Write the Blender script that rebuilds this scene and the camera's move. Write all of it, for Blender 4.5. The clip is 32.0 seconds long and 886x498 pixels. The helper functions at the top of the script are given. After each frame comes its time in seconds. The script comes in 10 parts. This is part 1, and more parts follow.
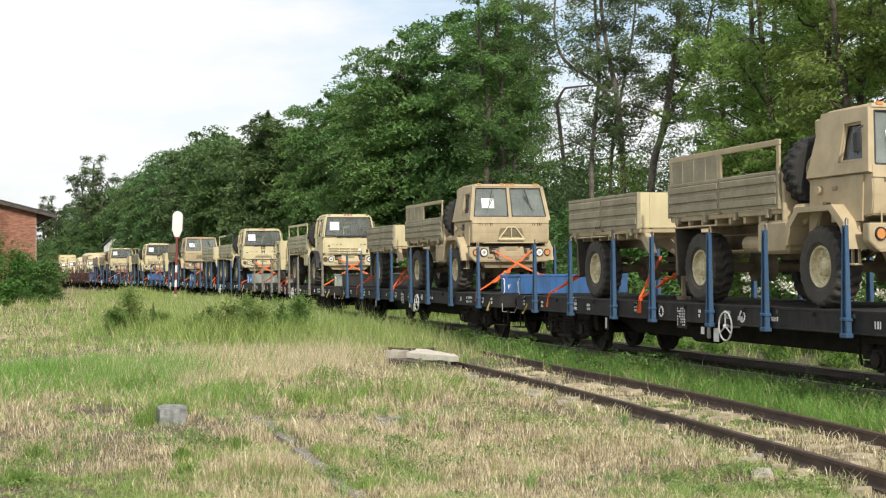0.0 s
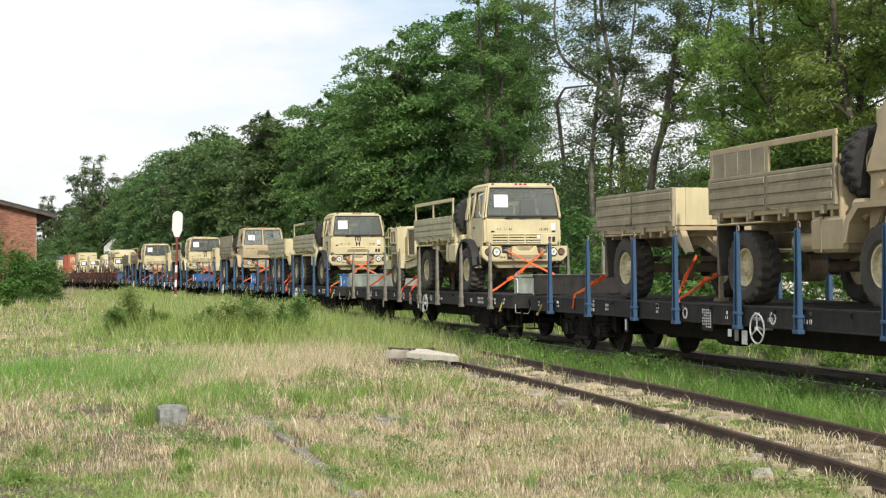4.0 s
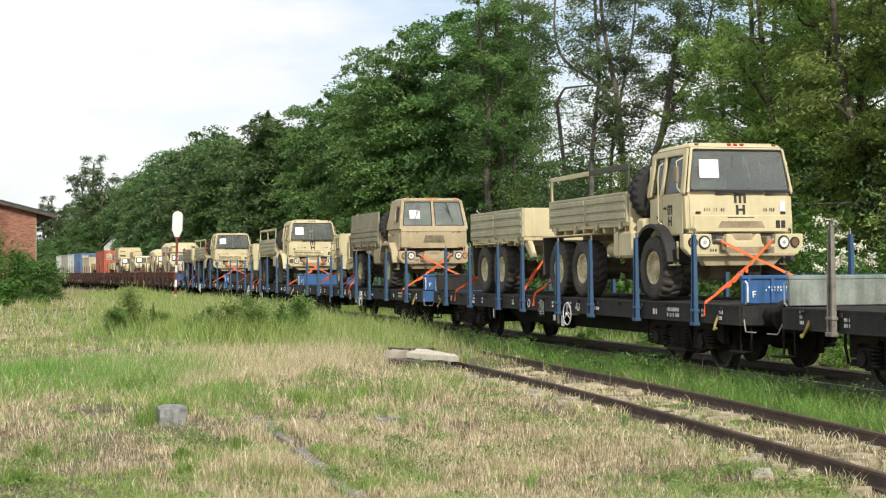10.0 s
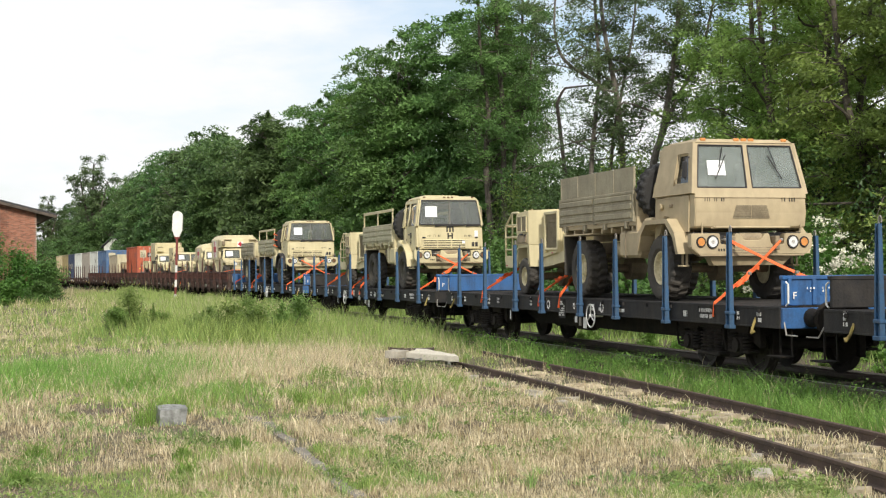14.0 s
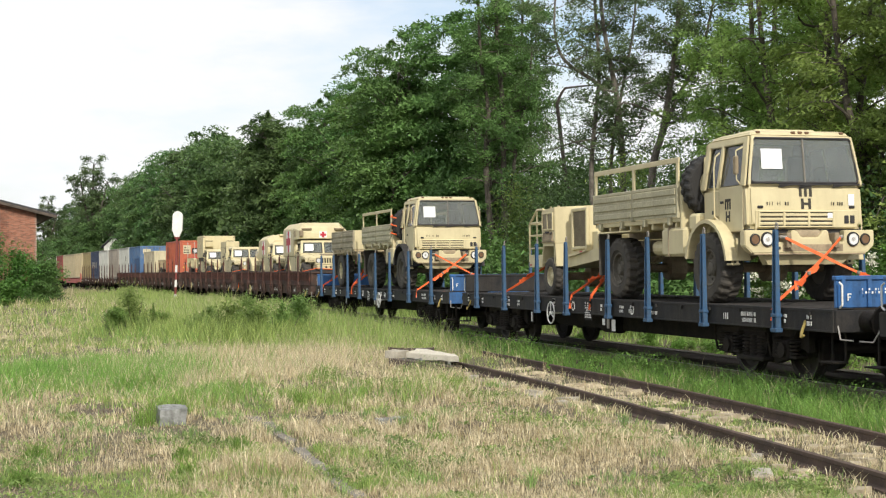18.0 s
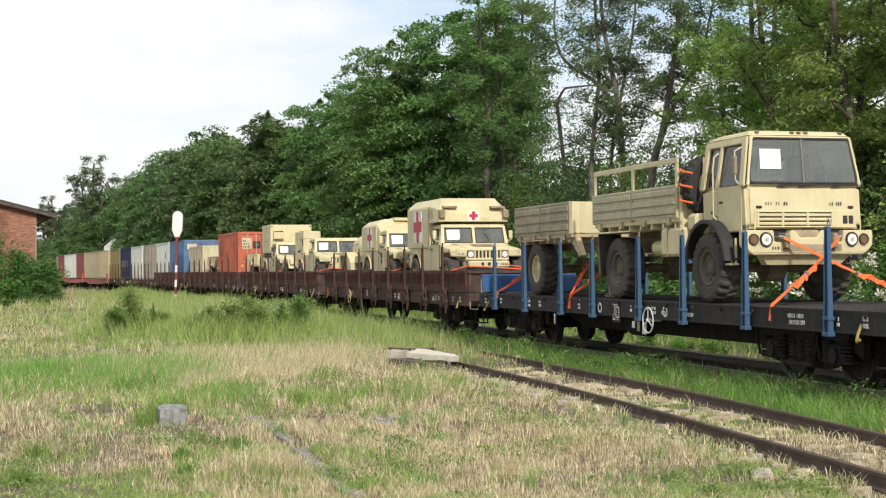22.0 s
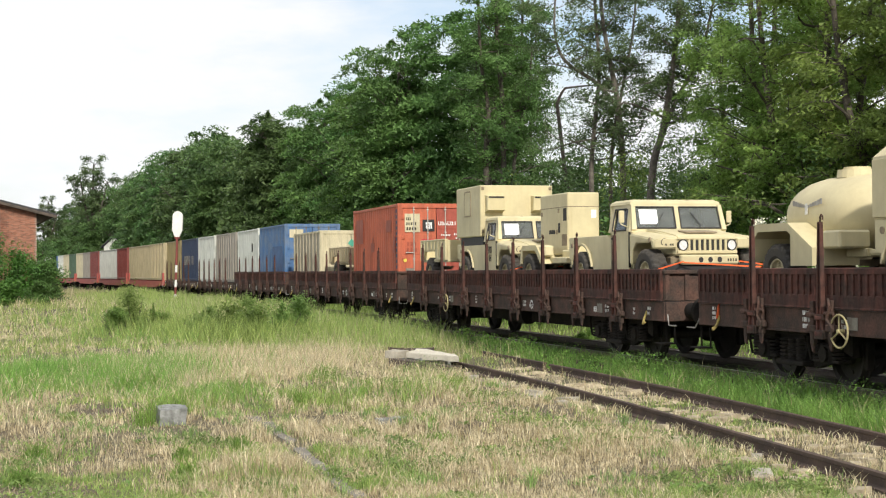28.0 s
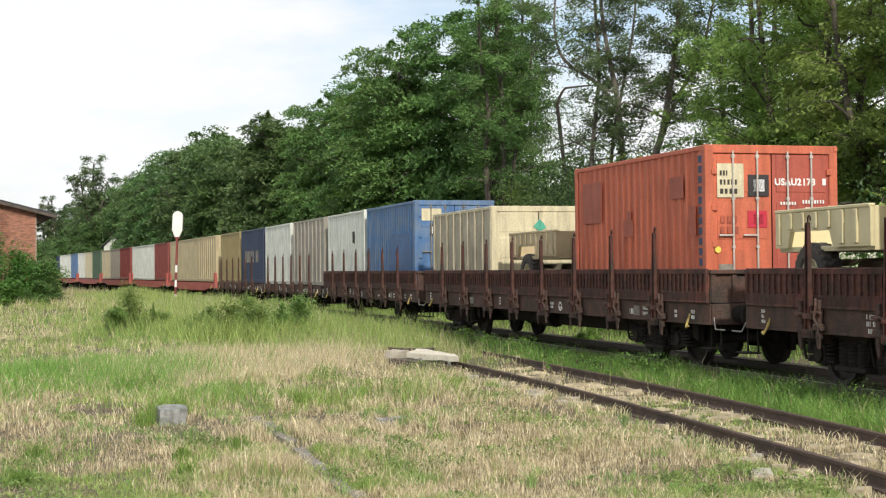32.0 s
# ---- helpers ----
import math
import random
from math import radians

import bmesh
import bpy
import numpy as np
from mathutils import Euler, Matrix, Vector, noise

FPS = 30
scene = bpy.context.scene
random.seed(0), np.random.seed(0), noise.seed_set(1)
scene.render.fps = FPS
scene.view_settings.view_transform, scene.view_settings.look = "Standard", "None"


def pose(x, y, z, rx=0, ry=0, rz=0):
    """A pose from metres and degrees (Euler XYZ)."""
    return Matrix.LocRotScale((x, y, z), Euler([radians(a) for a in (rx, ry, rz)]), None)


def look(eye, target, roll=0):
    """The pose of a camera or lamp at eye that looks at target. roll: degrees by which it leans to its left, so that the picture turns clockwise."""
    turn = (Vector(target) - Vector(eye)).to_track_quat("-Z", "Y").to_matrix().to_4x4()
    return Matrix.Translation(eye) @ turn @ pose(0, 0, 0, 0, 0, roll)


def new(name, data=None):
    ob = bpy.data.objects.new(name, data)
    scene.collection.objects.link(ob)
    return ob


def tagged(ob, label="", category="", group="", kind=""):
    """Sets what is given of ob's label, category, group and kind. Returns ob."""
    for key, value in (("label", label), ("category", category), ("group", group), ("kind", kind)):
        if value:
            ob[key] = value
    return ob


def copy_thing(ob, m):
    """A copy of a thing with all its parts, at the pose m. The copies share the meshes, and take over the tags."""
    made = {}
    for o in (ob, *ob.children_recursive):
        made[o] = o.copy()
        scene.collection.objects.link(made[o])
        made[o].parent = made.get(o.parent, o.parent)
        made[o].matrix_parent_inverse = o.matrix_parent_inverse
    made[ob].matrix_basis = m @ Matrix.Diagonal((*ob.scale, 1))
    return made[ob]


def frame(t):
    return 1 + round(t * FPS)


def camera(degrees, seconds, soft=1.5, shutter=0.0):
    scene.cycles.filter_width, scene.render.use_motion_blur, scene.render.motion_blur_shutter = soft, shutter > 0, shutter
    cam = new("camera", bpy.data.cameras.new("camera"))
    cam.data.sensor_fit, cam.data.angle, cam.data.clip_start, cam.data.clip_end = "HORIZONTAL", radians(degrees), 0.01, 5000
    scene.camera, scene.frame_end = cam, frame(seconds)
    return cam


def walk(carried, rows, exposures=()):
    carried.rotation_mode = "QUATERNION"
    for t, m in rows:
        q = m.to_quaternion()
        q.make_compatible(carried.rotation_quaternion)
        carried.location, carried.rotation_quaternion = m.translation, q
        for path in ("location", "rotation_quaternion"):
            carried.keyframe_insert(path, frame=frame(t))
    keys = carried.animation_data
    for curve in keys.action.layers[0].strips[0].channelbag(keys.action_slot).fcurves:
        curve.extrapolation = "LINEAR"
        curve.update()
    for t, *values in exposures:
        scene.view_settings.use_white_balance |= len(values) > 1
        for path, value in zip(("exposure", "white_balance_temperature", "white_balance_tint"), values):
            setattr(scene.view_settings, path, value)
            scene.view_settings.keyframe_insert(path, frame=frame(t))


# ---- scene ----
cam = camera(33.63, 32.0, soft=1.2)
EYE = pose(0, 0, 1.70, 90.79, 0, 0) @ pose(0, 0, 0, 0, 0, -0.54)
walk(cam, [(0.0, EYE), (32.0, EYE)], exposures=[(0.0, 0.0), (32.0, 0.0)])

# ---- world and sun ----
SUN_ELEV, SUN_AZ = 34.0, 167.0     # azimuth clockwise from +y


def make_world():
    w = bpy.data.worlds.new("sky")
    w.use_nodes = True
    scene.world = w
    nt = w.node_tree
    nt.nodes.clear()
    N, L = nt.nodes.new, nt.links.new
    out, bg = N("ShaderNodeOutputWorld"), N("ShaderNodeBackground")
    sky = N("ShaderNodeTexSky")
    sky.sky_type, sky.sun_disc = "NISHITA", False
    sky.sun_elevation, sky.sun_rotation = radians(SUN_ELEV), radians(SUN_AZ)
    sky.air_density, sky.dust_density = 1.0, 1.5
    scl = N("ShaderNodeVectorMath")
    scl.operation = "SCALE"
    scl.inputs["Scale"].default_value = 0.145
    L(sky.outputs[0], scl.inputs[0])
    co, mp = N("ShaderNodeTexCoord"), N("ShaderNodeMapping")
    mp.inputs["Scale"].default_value = (2.2, 2.2, 7.0)
    mp.inputs["Location"].default_value = (0.35, 0.0, 0.62)
    no = N("ShaderNodeTexNoise")
    no.inputs["Scale"].default_value, no.inputs["Detail"].default_value, no.inputs["Roughness"].default_value = 1.6, 7.0, 0.55
    ramp = N("ShaderNodeValToRGB")
    ramp.color_ramp.elements[0].position, ramp.color_ramp.elements[1].position = 0.285, 0.53
    mix = N("ShaderNodeMixRGB")
    mix.inputs[2].default_value = (1.0, 1.01, 1.03, 1)
    L(co.outputs["Generated"], mp.inputs[0])
    L(mp.outputs[0], no.inputs["Vector"])
    L(no.outputs["Fac"], ramp.inputs[0])
    L(ramp.outputs[0], mix.inputs[0])
    L(scl.outputs[0], mix.inputs[1])
    L(mix.outputs[0], bg.inputs["Color"])
    bg.inputs["Strength"].default_value = 1.0
    L(bg.outputs[0], out.inputs["Surface"])


make_world()
sun = new("sun", bpy.data.lights.new("sun", "SUN"))
sun.data.energy, sun.data.angle, sun.data.color = 3.7, radians(2.0), (1.0, 0.93, 0.82)
_a, _e = radians(SUN_AZ), radians(SUN_ELEV)
sun.matrix_world = look((math.sin(_a) * math.cos(_e) * 50, math.cos(_a) * math.cos(_e) * 50, math.sin(_e) * 50), (0, 0, 0))

# ---- materials ----
def M(name, col, rough=0.6, metal=0.0, col2=None, scale=2.0, grain=30.0, bump=0.15, dirt=0.35, spread=0.5, isl=0.0, coat=0.0, speck=0.13, spec=0.5, streak=0.0):
    """Painted, rusty or dusty surface: large patches towards col2, fine grain, relief."""
    m = bpy.data.materials.new(name)
    m.use_nodes = True
    nt = m.node_tree
    N, L = nt.nodes.new, nt.links.new
    b = nt.nodes["Principled BSDF"]
    co = N("ShaderNodeTexCoord")
    n1, n2 = N("ShaderNodeTexNoise"), N("ShaderNodeTexNoise")
    n1.inputs["Scale"].default_value, n1.inputs["Detail"].default_value, n1.inputs["Roughness"].default_value = scale, 6, 0.6
    n2.inputs["Scale"].default_value, n2.inputs["Detail"].default_value = grain, 4
    L(co.outputs["Object"], n1.inputs["Vector"])
    L(co.outputs["Object"], n2.inputs["Vector"])
    c2 = col2 or tuple(c * 0.72 for c in col)
    r1 = N("ShaderNodeValToRGB")
    r1.color_ramp.elements[0].position, r1.color_ramp.elements[1].position = spread - 0.12, spread + 0.16
    L(n1.outputs["Fac"], r1.inputs[0])
    mx = N("ShaderNodeMixRGB")
    mx.inputs[1].default_value, mx.inputs[2].default_value = (*c2, 1), (*col, 1)
    f = N("ShaderNodeMath")
    f.operation = "MULTIPLY_ADD"
    f.inputs[1].default_value, f.inputs[2].default_value = dirt, 1 - dirt
    L(r1.outputs[0], f.inputs[0])
    L(f.outputs[0], mx.inputs[0])
    hsv = N("ShaderNodeHueSaturation")
    g = N("ShaderNodeMapRange")
    g.inputs["From Min"].default_value, g.inputs["From Max"].default_value = 0.3, 0.7
    g.inputs["To Min"].default_value, g.inputs["To Max"].default_value = 1 - speck, 1 + speck * 0.9
    L(n2.outputs["Fac"], g.inputs["Value"])
    val = g.outputs[0]
    if isl:
        geo, mr, mu = N("ShaderNodeNewGeometry"), N("ShaderNodeMapRange"), N("ShaderNodeMath")
        mr.inputs["To Min"].default_value, mr.inputs["To Max"].default_value = 1 - isl, 1 + isl
        mu.operation = "MULTIPLY"
        L(geo.outputs["Random Per Island"], mr.inputs["Value"])
        L(mr.outputs[0], mu.inputs[0])
        L(val, mu.inputs[1])
        inf, mo, m2 = N("ShaderNodeObjectInfo"), N("ShaderNodeMapRange"), N("ShaderNodeMath")
        mo.inputs["To Min"].default_value, mo.inputs["To Max"].default_value = 1 - isl, 1 + isl
        m2.operation = "MULTIPLY"
        L(inf.outputs["Random"], mo.inputs["Value"])
        L(mo.outputs[0], m2.inputs[0])
        L(mu.outputs[0], m2.inputs[1])
        val = m2.outputs[0]
    if streak:
        mp, n3, ms, m3 = N("ShaderNodeMapping"), N("ShaderNodeTexNoise"), N("ShaderNodeMapRange"), N("ShaderNodeMath")
        mp.inputs["Scale"].default_value = (7, 7, 0.9)
        n3.inputs["Scale"].default_value, n3.inputs["Detail"].default_value = 1.3, 5
        ms.inputs["From Min"].default_value, ms.inputs["From Max"].default_value = 0.35, 0.6
        ms.inputs["To Min"].default_value, ms.inputs["To Max"].default_value = 1 - streak, 1.0
        m3.operation = "MULTIPLY"
        L(co.outputs["Object"], mp.inputs[0])
        L(mp.outputs[0], n3.inputs["Vector"])
        L(n3.outputs["Fac"], ms.inputs["Value"])
        L(ms.outputs[0], m3.inputs[0])
        L(val, m3.inputs[1])
        val = m3.outputs[0]
    L(val, hsv.inputs["Value"])
    L(mx.outputs[0], hsv.inputs["Color"])
    L(hsv.outputs[0], b.inputs["Base Color"])
    rr = N("ShaderNodeMapRange")
    rr.inputs["To Min"].default_value, rr.inputs["To Max"].default_value = min(1, rough + 0.15), max(0.05, rough - 0.08)
    L(n1.outputs["Fac"], rr.inputs["Value"])
    L(rr.outputs[0], b.inputs["Roughness"])
    b.inputs["Metallic"].default_value = metal
    b.inputs["Specular IOR Level"].default_value = spec
    b.inputs["Coat Weight"].default_value = coat
    if bump:
        bp = N("ShaderNodeBump")
        bp.inputs["Strength"].default_value, bp.inputs["Distance"].default_value = bump, 0.02
        L(n2.outputs["Fac"], bp.inputs["Height"])
        L(bp.outputs[0], b.inputs["Normal"])
    return m


def glass(name, tint, gloss_rough=0.03, dusty=0.13):
    m = bpy.data.materials.new(name)
    m.use_nodes = True
    nt = m.node_tree
    nt.nodes.clear()
    N, L = nt.nodes.new, nt.links.new
    out, mix, tr, gl, fr = N("ShaderNodeOutputMaterial"), N("ShaderNodeMixShader"), N("ShaderNodeBsdfTransparent"), N("ShaderNodeBsdfGlossy"), N("ShaderNodeFresnel")
    tr.inputs["Color"].default_value = (*tint, 1)
    gl.inputs["Roughness"].default_value = gloss_rough
    fr.inputs["IOR"].default_value = 1.7
    L(fr.outputs[0], mix.inputs[0])
    L(tr.outputs[0], mix.inputs[1])
    L(gl.outputs[0], mix.inputs[2])
    # grey diffuse film: dust, and the sky's reflection put into the colour
    film, dm, dn = N("ShaderNodeBsdfDiffuse"), N("ShaderNodeMixShader"), N("ShaderNodeTexNoise")
    film.inputs["Color"].default_value = (0.42, 0.44, 0.42, 1)
    dn.inputs["Scale"].default_value, dn.inputs["Detail"].default_value = 1.8, 5
    mr = N("ShaderNodeMapRange")
    mr.inputs["To Min"].default_value, mr.inputs["To Max"].default_value = dusty * 0.2, dusty * 1.9
    L(dn.outputs["Fac"], mr.inputs["Value"])
    L(mr.outputs[0], dm.inputs[0])
    L(mix.outputs[0], dm.inputs[1])
    L(film.outputs[0], dm.inputs[2])
    L(dm.outputs[0], out.inputs["Surface"])
    return m


def leaf(name, col, col2, trans=0.4, scale=0.35, isl=0.35):
    """Leaves or blades: tone varies by clump and from leaf to leaf, light passes through."""
    m = bpy.data.materials.new(name)
    m.use_nodes = True
    nt = m.node_tree
    nt.nodes.clear()
    N, L = nt.nodes.new, nt.links.new
    out, mix, di, tl = N("ShaderNodeOutputMaterial"), N("ShaderNodeMixShader"), N("ShaderNodeBsdfPrincipled"), N("ShaderNodeBsdfTranslucent")
    di.inputs["Roughness"].default_value = 0.5
    di.inputs["Specular IOR Level"].default_value = 0.35
    geo, no, co = N("ShaderNodeNewGeometry"), N("ShaderNodeTexNoise"), N("ShaderNodeTexCoord")
    no.inputs["Scale"].default_value, no.inputs["Detail"].default_value = scale, 4
    L(co.outputs["Object"], no.inputs["Vector"])
    ramp = N("ShaderNodeValToRGB")
    ramp.color_ramp.elements[0].position, ramp.color_ramp.elements[1].position = 0.38, 0.62
    ramp.color_ramp.elements[0].color, ramp.color_ramp.elements[1].color = (*col, 1), (*col2, 1)
    L(no.outputs["Fac"], ramp.inputs[0])
    hsv, mr, mh = N("ShaderNodeHueSaturation"), N("ShaderNodeMapRange"), N("ShaderNodeMapRange")
    mr.inputs["To Min"].default_value, mr.inputs["To Max"].default_value = 1 - isl, 1 + isl
    mh.inputs["To Min"].default_value, mh.inputs["To Max"].default_value = 0.485, 0.515
    inf, mo, mu = N("ShaderNodeObjectInfo"), N("ShaderNodeMapRange"), N("ShaderNodeMath")
    mo.inputs["To Min"].default_value, mo.inputs["To Max"].default_value = 0.84, 1.16
    mu.operation = "MULTIPLY"
    L(inf.outputs["Random"], mo.inputs["Value"])
    L(geo.outputs["Random Per Island"], mr.inputs["Value"])
    L(inf.outputs["Random"], mh.inputs["Value"])
    L(mr.outputs[0], mu.inputs[0])
    L(mo.outputs[0], mu.inputs[1])
    L(mu.outputs[0], hsv.inputs["Value"])
    L(mh.outputs[0], hsv.inputs["Hue"])
    L(ramp.outputs[0], hsv.inputs["Color"])
    L(hsv.outputs[0], di.inputs["Base Color"])
    L(hsv.outputs[0], tl.inputs["Color"])
    mix.inputs[0].default_value = trans
    L(di.outputs[0], mix.inputs[1])
    L(tl.outputs[0], mix.inputs[2])
    L(mix.outputs[0], out.inputs["Surface"])
    return m


C_DRAB = M("olive_drab_paint", (0.075, 0.085, 0.05), 0.7)
TAN = M("tan_paint", (0.505, 0.412, 0.255), 0.62, col2=(0.35, 0.285, 0.18), scale=1.9, dirt=0.7, bump=0.02, speck=0.03, grain=60, streak=0.06)
TAN_LIGHT = M("cream_tan_paint", (0.64, 0.570, 0.348), 0.55, col2=(0.49, 0.42, 0.25), scale=1.8, dirt=0.55, bump=0.02, speck=0.025, grain=60, streak=0.05)
MESH_DUST = M("dusty_wire_mesh", (0.30, 0.255, 0.17), 0.9, col2=(0.20, 0.165, 0.11), scale=4, dirt=0.8)
BED = M("drab_bed_paint", (0.375, 0.335, 0.228), 0.7, col2=(0.25, 0.222, 0.155), scale=2.2, dirt=0.7, bump=0.05, streak=0.12)
BED_LIGHT = M("dusty_bed_paint", (0.495, 0.465, 0.315), 0.65, col2=(0.35, 0.32, 0.215), scale=2.2, dirt=0.65, bump=0.05, streak=0.10)
TAN_DUST = M("dusty_tan_underside", (0.36, 0.29, 0.19), 0.85, col2=(0.17, 0.135, 0.09), scale=3.0, dirt=0.8)
BLACK = M("black_paint", (0.018, 0.018, 0.02), 0.6, col2=(0.05, 0.045, 0.04), scale=2.0)
SPARE = M("clean_tyre_rubber", (0.018, 0.018, 0.018), 0.75, col2=(0.035, 0.033, 0.03), scale=2.5, dirt=0.3, bump=0.3)
DULL_RIM = M("dull_wheel_paint", (0.095, 0.088, 0.074), 0.8, col2=(0.15, 0.135, 0.105), scale=4.0, dirt=0.8)
RUBBER = M("tyre_rubber", (0.036, 0.034, 0.032), 0.85, col2=(0.085, 0.075, 0.060), scale=2.5, dirt=0.8, bump=0.3)
OCHRE = M("dull_yellow_paint", (0.42, 0.33, 0.09), 0.7, col2=(0.16, 0.12, 0.05), scale=8, dirt=0.8)
PALE_STEEL = M("pale_steel", (0.40, 0.39, 0.36), 0.6, col2=(0.2, 0.18, 0.16), scale=6, dirt=0.7)
RIM = M("dusty_rim_paint", (0.70, 0.64, 0.42), 0.6, col2=(0.40, 0.34, 0.21), scale=8, dirt=0.7)
SILL = M("dark_wagon_steel", (0.018, 0.019, 0.021), 0.7, col2=(0.050, 0.045, 0.040), scale=3.2, dirt=0.75, bump=0.2, spec=0.25, streak=0.30)
DECK = M("worn_wagon_planks", (0.042, 0.039, 0.037), 0.9, col2=(0.025, 0.023, 0.022), scale=4, dirt=0.8, isl=0.3, bump=0.4, spec=0.2)
UNDER = M("grimy_running_gear", (0.014, 0.0132, 0.0125), 0.9, col2=(0.032, 0.026, 0.021), scale=5, dirt=0.9, bump=0.4, spec=0.2)
WHEEL = M("wheel_steel", (0.035, 0.029, 0.026), 0.7, metal=0.2, col2=(0.022, 0.019, 0.017), scale=6)
BLUE = M("blue_stake_paint", (0.022, 0.092, 0.205), 0.6, col2=(0.045, 0.075, 0.115), scale=5, dirt=0.7, bump=0.15)
BLUE_END = M("bright_blue_paint", (0.026, 0.125, 0.34), 0.5, col2=(0.05, 0.085, 0.16), scale=2, dirt=0.6, bump=0.1, streak=0.30)
GREY_STAKE = M("bare_grey_stake", (0.26, 0.25, 0.21), 0.75, col2=(0.13, 0.11, 0.09), scale=5, dirt=0.8)
GREY_GREEN = M("faded_grey_green_paint", (0.30, 0.35, 0.31), 0.7, col2=(0.17, 0.19, 0.165), scale=2.5, dirt=0.8, streak=0.30)
GRIME = M("rusty_grime", (0.112, 0.062, 0.048), 0.9, col2=(0.052, 0.042, 0.036), scale=3, dirt=0.95, bump=0.4, speck=0.25, spec=0.25)
OCHRE_PALE = M("faded_yellow_paint", (0.52, 0.46, 0.24), 0.7, col2=(0.34, 0.28, 0.14), scale=8, dirt=0.7)
BROWN = M("brown_wagon_paint", (0.135, 0.050, 0.038), 0.8, col2=(0.050, 0.037, 0.032), scale=2.3, grain=14, dirt=0.95, bump=0.3, isl=0.16, speck=0.25, spec=0.25, streak=0.35)
RED_FLAT = M("red_wagon_paint", (0.42, 0.09, 0.075), 0.65, col2=(0.25, 0.08, 0.06), scale=2)
WHITE = M("white_paint", (0.78, 0.78, 0.76), 0.6, col2=(0.6, 0.6, 0.57), scale=3, dirt=0.5)
PAPER = M("paper", (0.85, 0.86, 0.87), 0.8, dirt=0.1, bump=0)
ORANGE = M("orange_webbing", (0.90, 0.16, 0.04), 0.7, col2=(0.7, 0.10, 0.03), scale=6, bump=0.2)
YELLOW = M("yellow_paint", (0.75, 0.60, 0.10), 0.6)
CHROME = M("lamp_reflector", (0.8, 0.8, 0.78), 0.15, metal=1.0, bump=0, dirt=0.1)
LENS = M("lamp_glass", (0.72, 0.73, 0.72), 0.2, bump=0, dirt=0.1, coat=0.6)
AMBER = M("amber_lens", (0.62, 0.25, 0.06), 0.25, bump=0, dirt=0.1, coat=0.5)
BROWN_LENS = M("dull_brown_lens", (0.16, 0.085, 0.04), 0.3, bump=0, dirt=0.2, coat=0.4)
RED_LENS = M("red_paint", (0.46, 0.02, 0.045), 0.45, dirt=0.2)
INSIDE = M("dark_cab_trim", (0.035, 0.033, 0.030), 0.8)
MARK = M("black_stencil", (0.05, 0.045, 0.035), 0.8, bump=0)
GLASS = glass("window_glass", (0.62, 0.68, 0.66))
GLASS_THICK = glass("thick_glass", (0.60, 0.74, 0.70), dusty=0.24)
GLASS_DARK = glass("side_glass", (0.30, 0.35, 0.35), dusty=0.05)
RAIL = M("rusty_rail", (0.115, 0.075, 0.055), 0.8, col2=(0.060, 0.044, 0.036), scale=3, dirt=0.8, bump=0.3)
RAIL_TOP = M("running_rail", (0.10, 0.075, 0.06), 0.5, col2=(0.06, 0.045, 0.04), scale=3)
STEEL_TOP = M("worn_rail_head", (0.45, 0.43, 0.41), 0.35, metal=0.9, bump=0.05)
SLAB = M("pale_concrete", (0.66, 0.62, 0.52), 0.9, col2=(0.50, 0.46, 0.37), scale=4, dirt=0.6, bump=0.4)
SANDY = M("crumbled_sandy_concrete", (0.52, 0.45, 0.32), 0.95, col2=(0.30, 0.25, 0.17), scale=5, dirt=0.8, bump=0.7, grain=22)
KERB = M("mossy_kerb_stone", (0.27, 0.25, 0.22), 0.95, col2=(0.16, 0.145, 0.12), scale=7, dirt=0.9, bump=0.6)
SLEEPER = M("old_timber", (0.12, 0.095, 0.075), 0.9, col2=(0.06, 0.05, 0.042), scale=4, dirt=0.9, bump=0.5)
CONCRETE = M("weathered_concrete", (0.50, 0.46, 0.38), 0.9, col2=(0.30, 0.28, 0.23), scale=4, dirt=0.8, bump=0.5)
STONE = M("grey_stone", (0.33, 0.34, 0.33), 0.9, col2=(0.14, 0.145, 0.135), scale=9, dirt=0.9, bump=0.6)
BRICK = M("red_brick", (0.40, 0.165, 0.10), 0.9, col2=(0.20, 0.09, 0.06), scale=1.6, grain=5, dirt=0.85, isl=0.4, speck=0.35)
MORTAR = M("mortar", (0.35, 0.30, 0.25), 0.95)
ROOFING = M("dark_roofing", (0.05, 0.05, 0.055), 0.9)
BARK = M("bark", (0.125, 0.108, 0.088), 0.95, col2=(0.062, 0.052, 0.043), scale=6, dirt=0.9, bump=0.8)
BARK_PALE = M("pale_bark", (0.185, 0.168, 0.140), 0.95, col2=(0.095, 0.083, 0.068), scale=5, dirt=0.9, bump=0.8)
LEAF_A = leaf("leaf_deep", (0.094, 0.182, 0.052), (0.162, 0.282, 0.082), trans=0.4)
LEAF_E = leaf("leaf_dull", (0.081, 0.145, 0.050), (0.131, 0.212, 0.074))
LEAF_B = leaf("leaf_bright", (0.072, 0.172, 0.034), (0.130, 0.268, 0.054))
LEAF_C = leaf("leaf_olive", (0.170, 0.270, 0.068), (0.300, 0.425, 0.108), trans=0.5)
LEAF_G = leaf("leaf_pale", (0.150, 0.245, 0.060), (0.245, 0.345, 0.100), trans=0.45)
TUFT = leaf("grass_tuft", (0.142, 0.258, 0.056), (0.208, 0.345, 0.080), trans=0.4, scale=1.5, isl=0.3)
LEAF_D = leaf("leaf_grey", (0.104, 0.160, 0.072), (0.153, 0.225, 0.092))
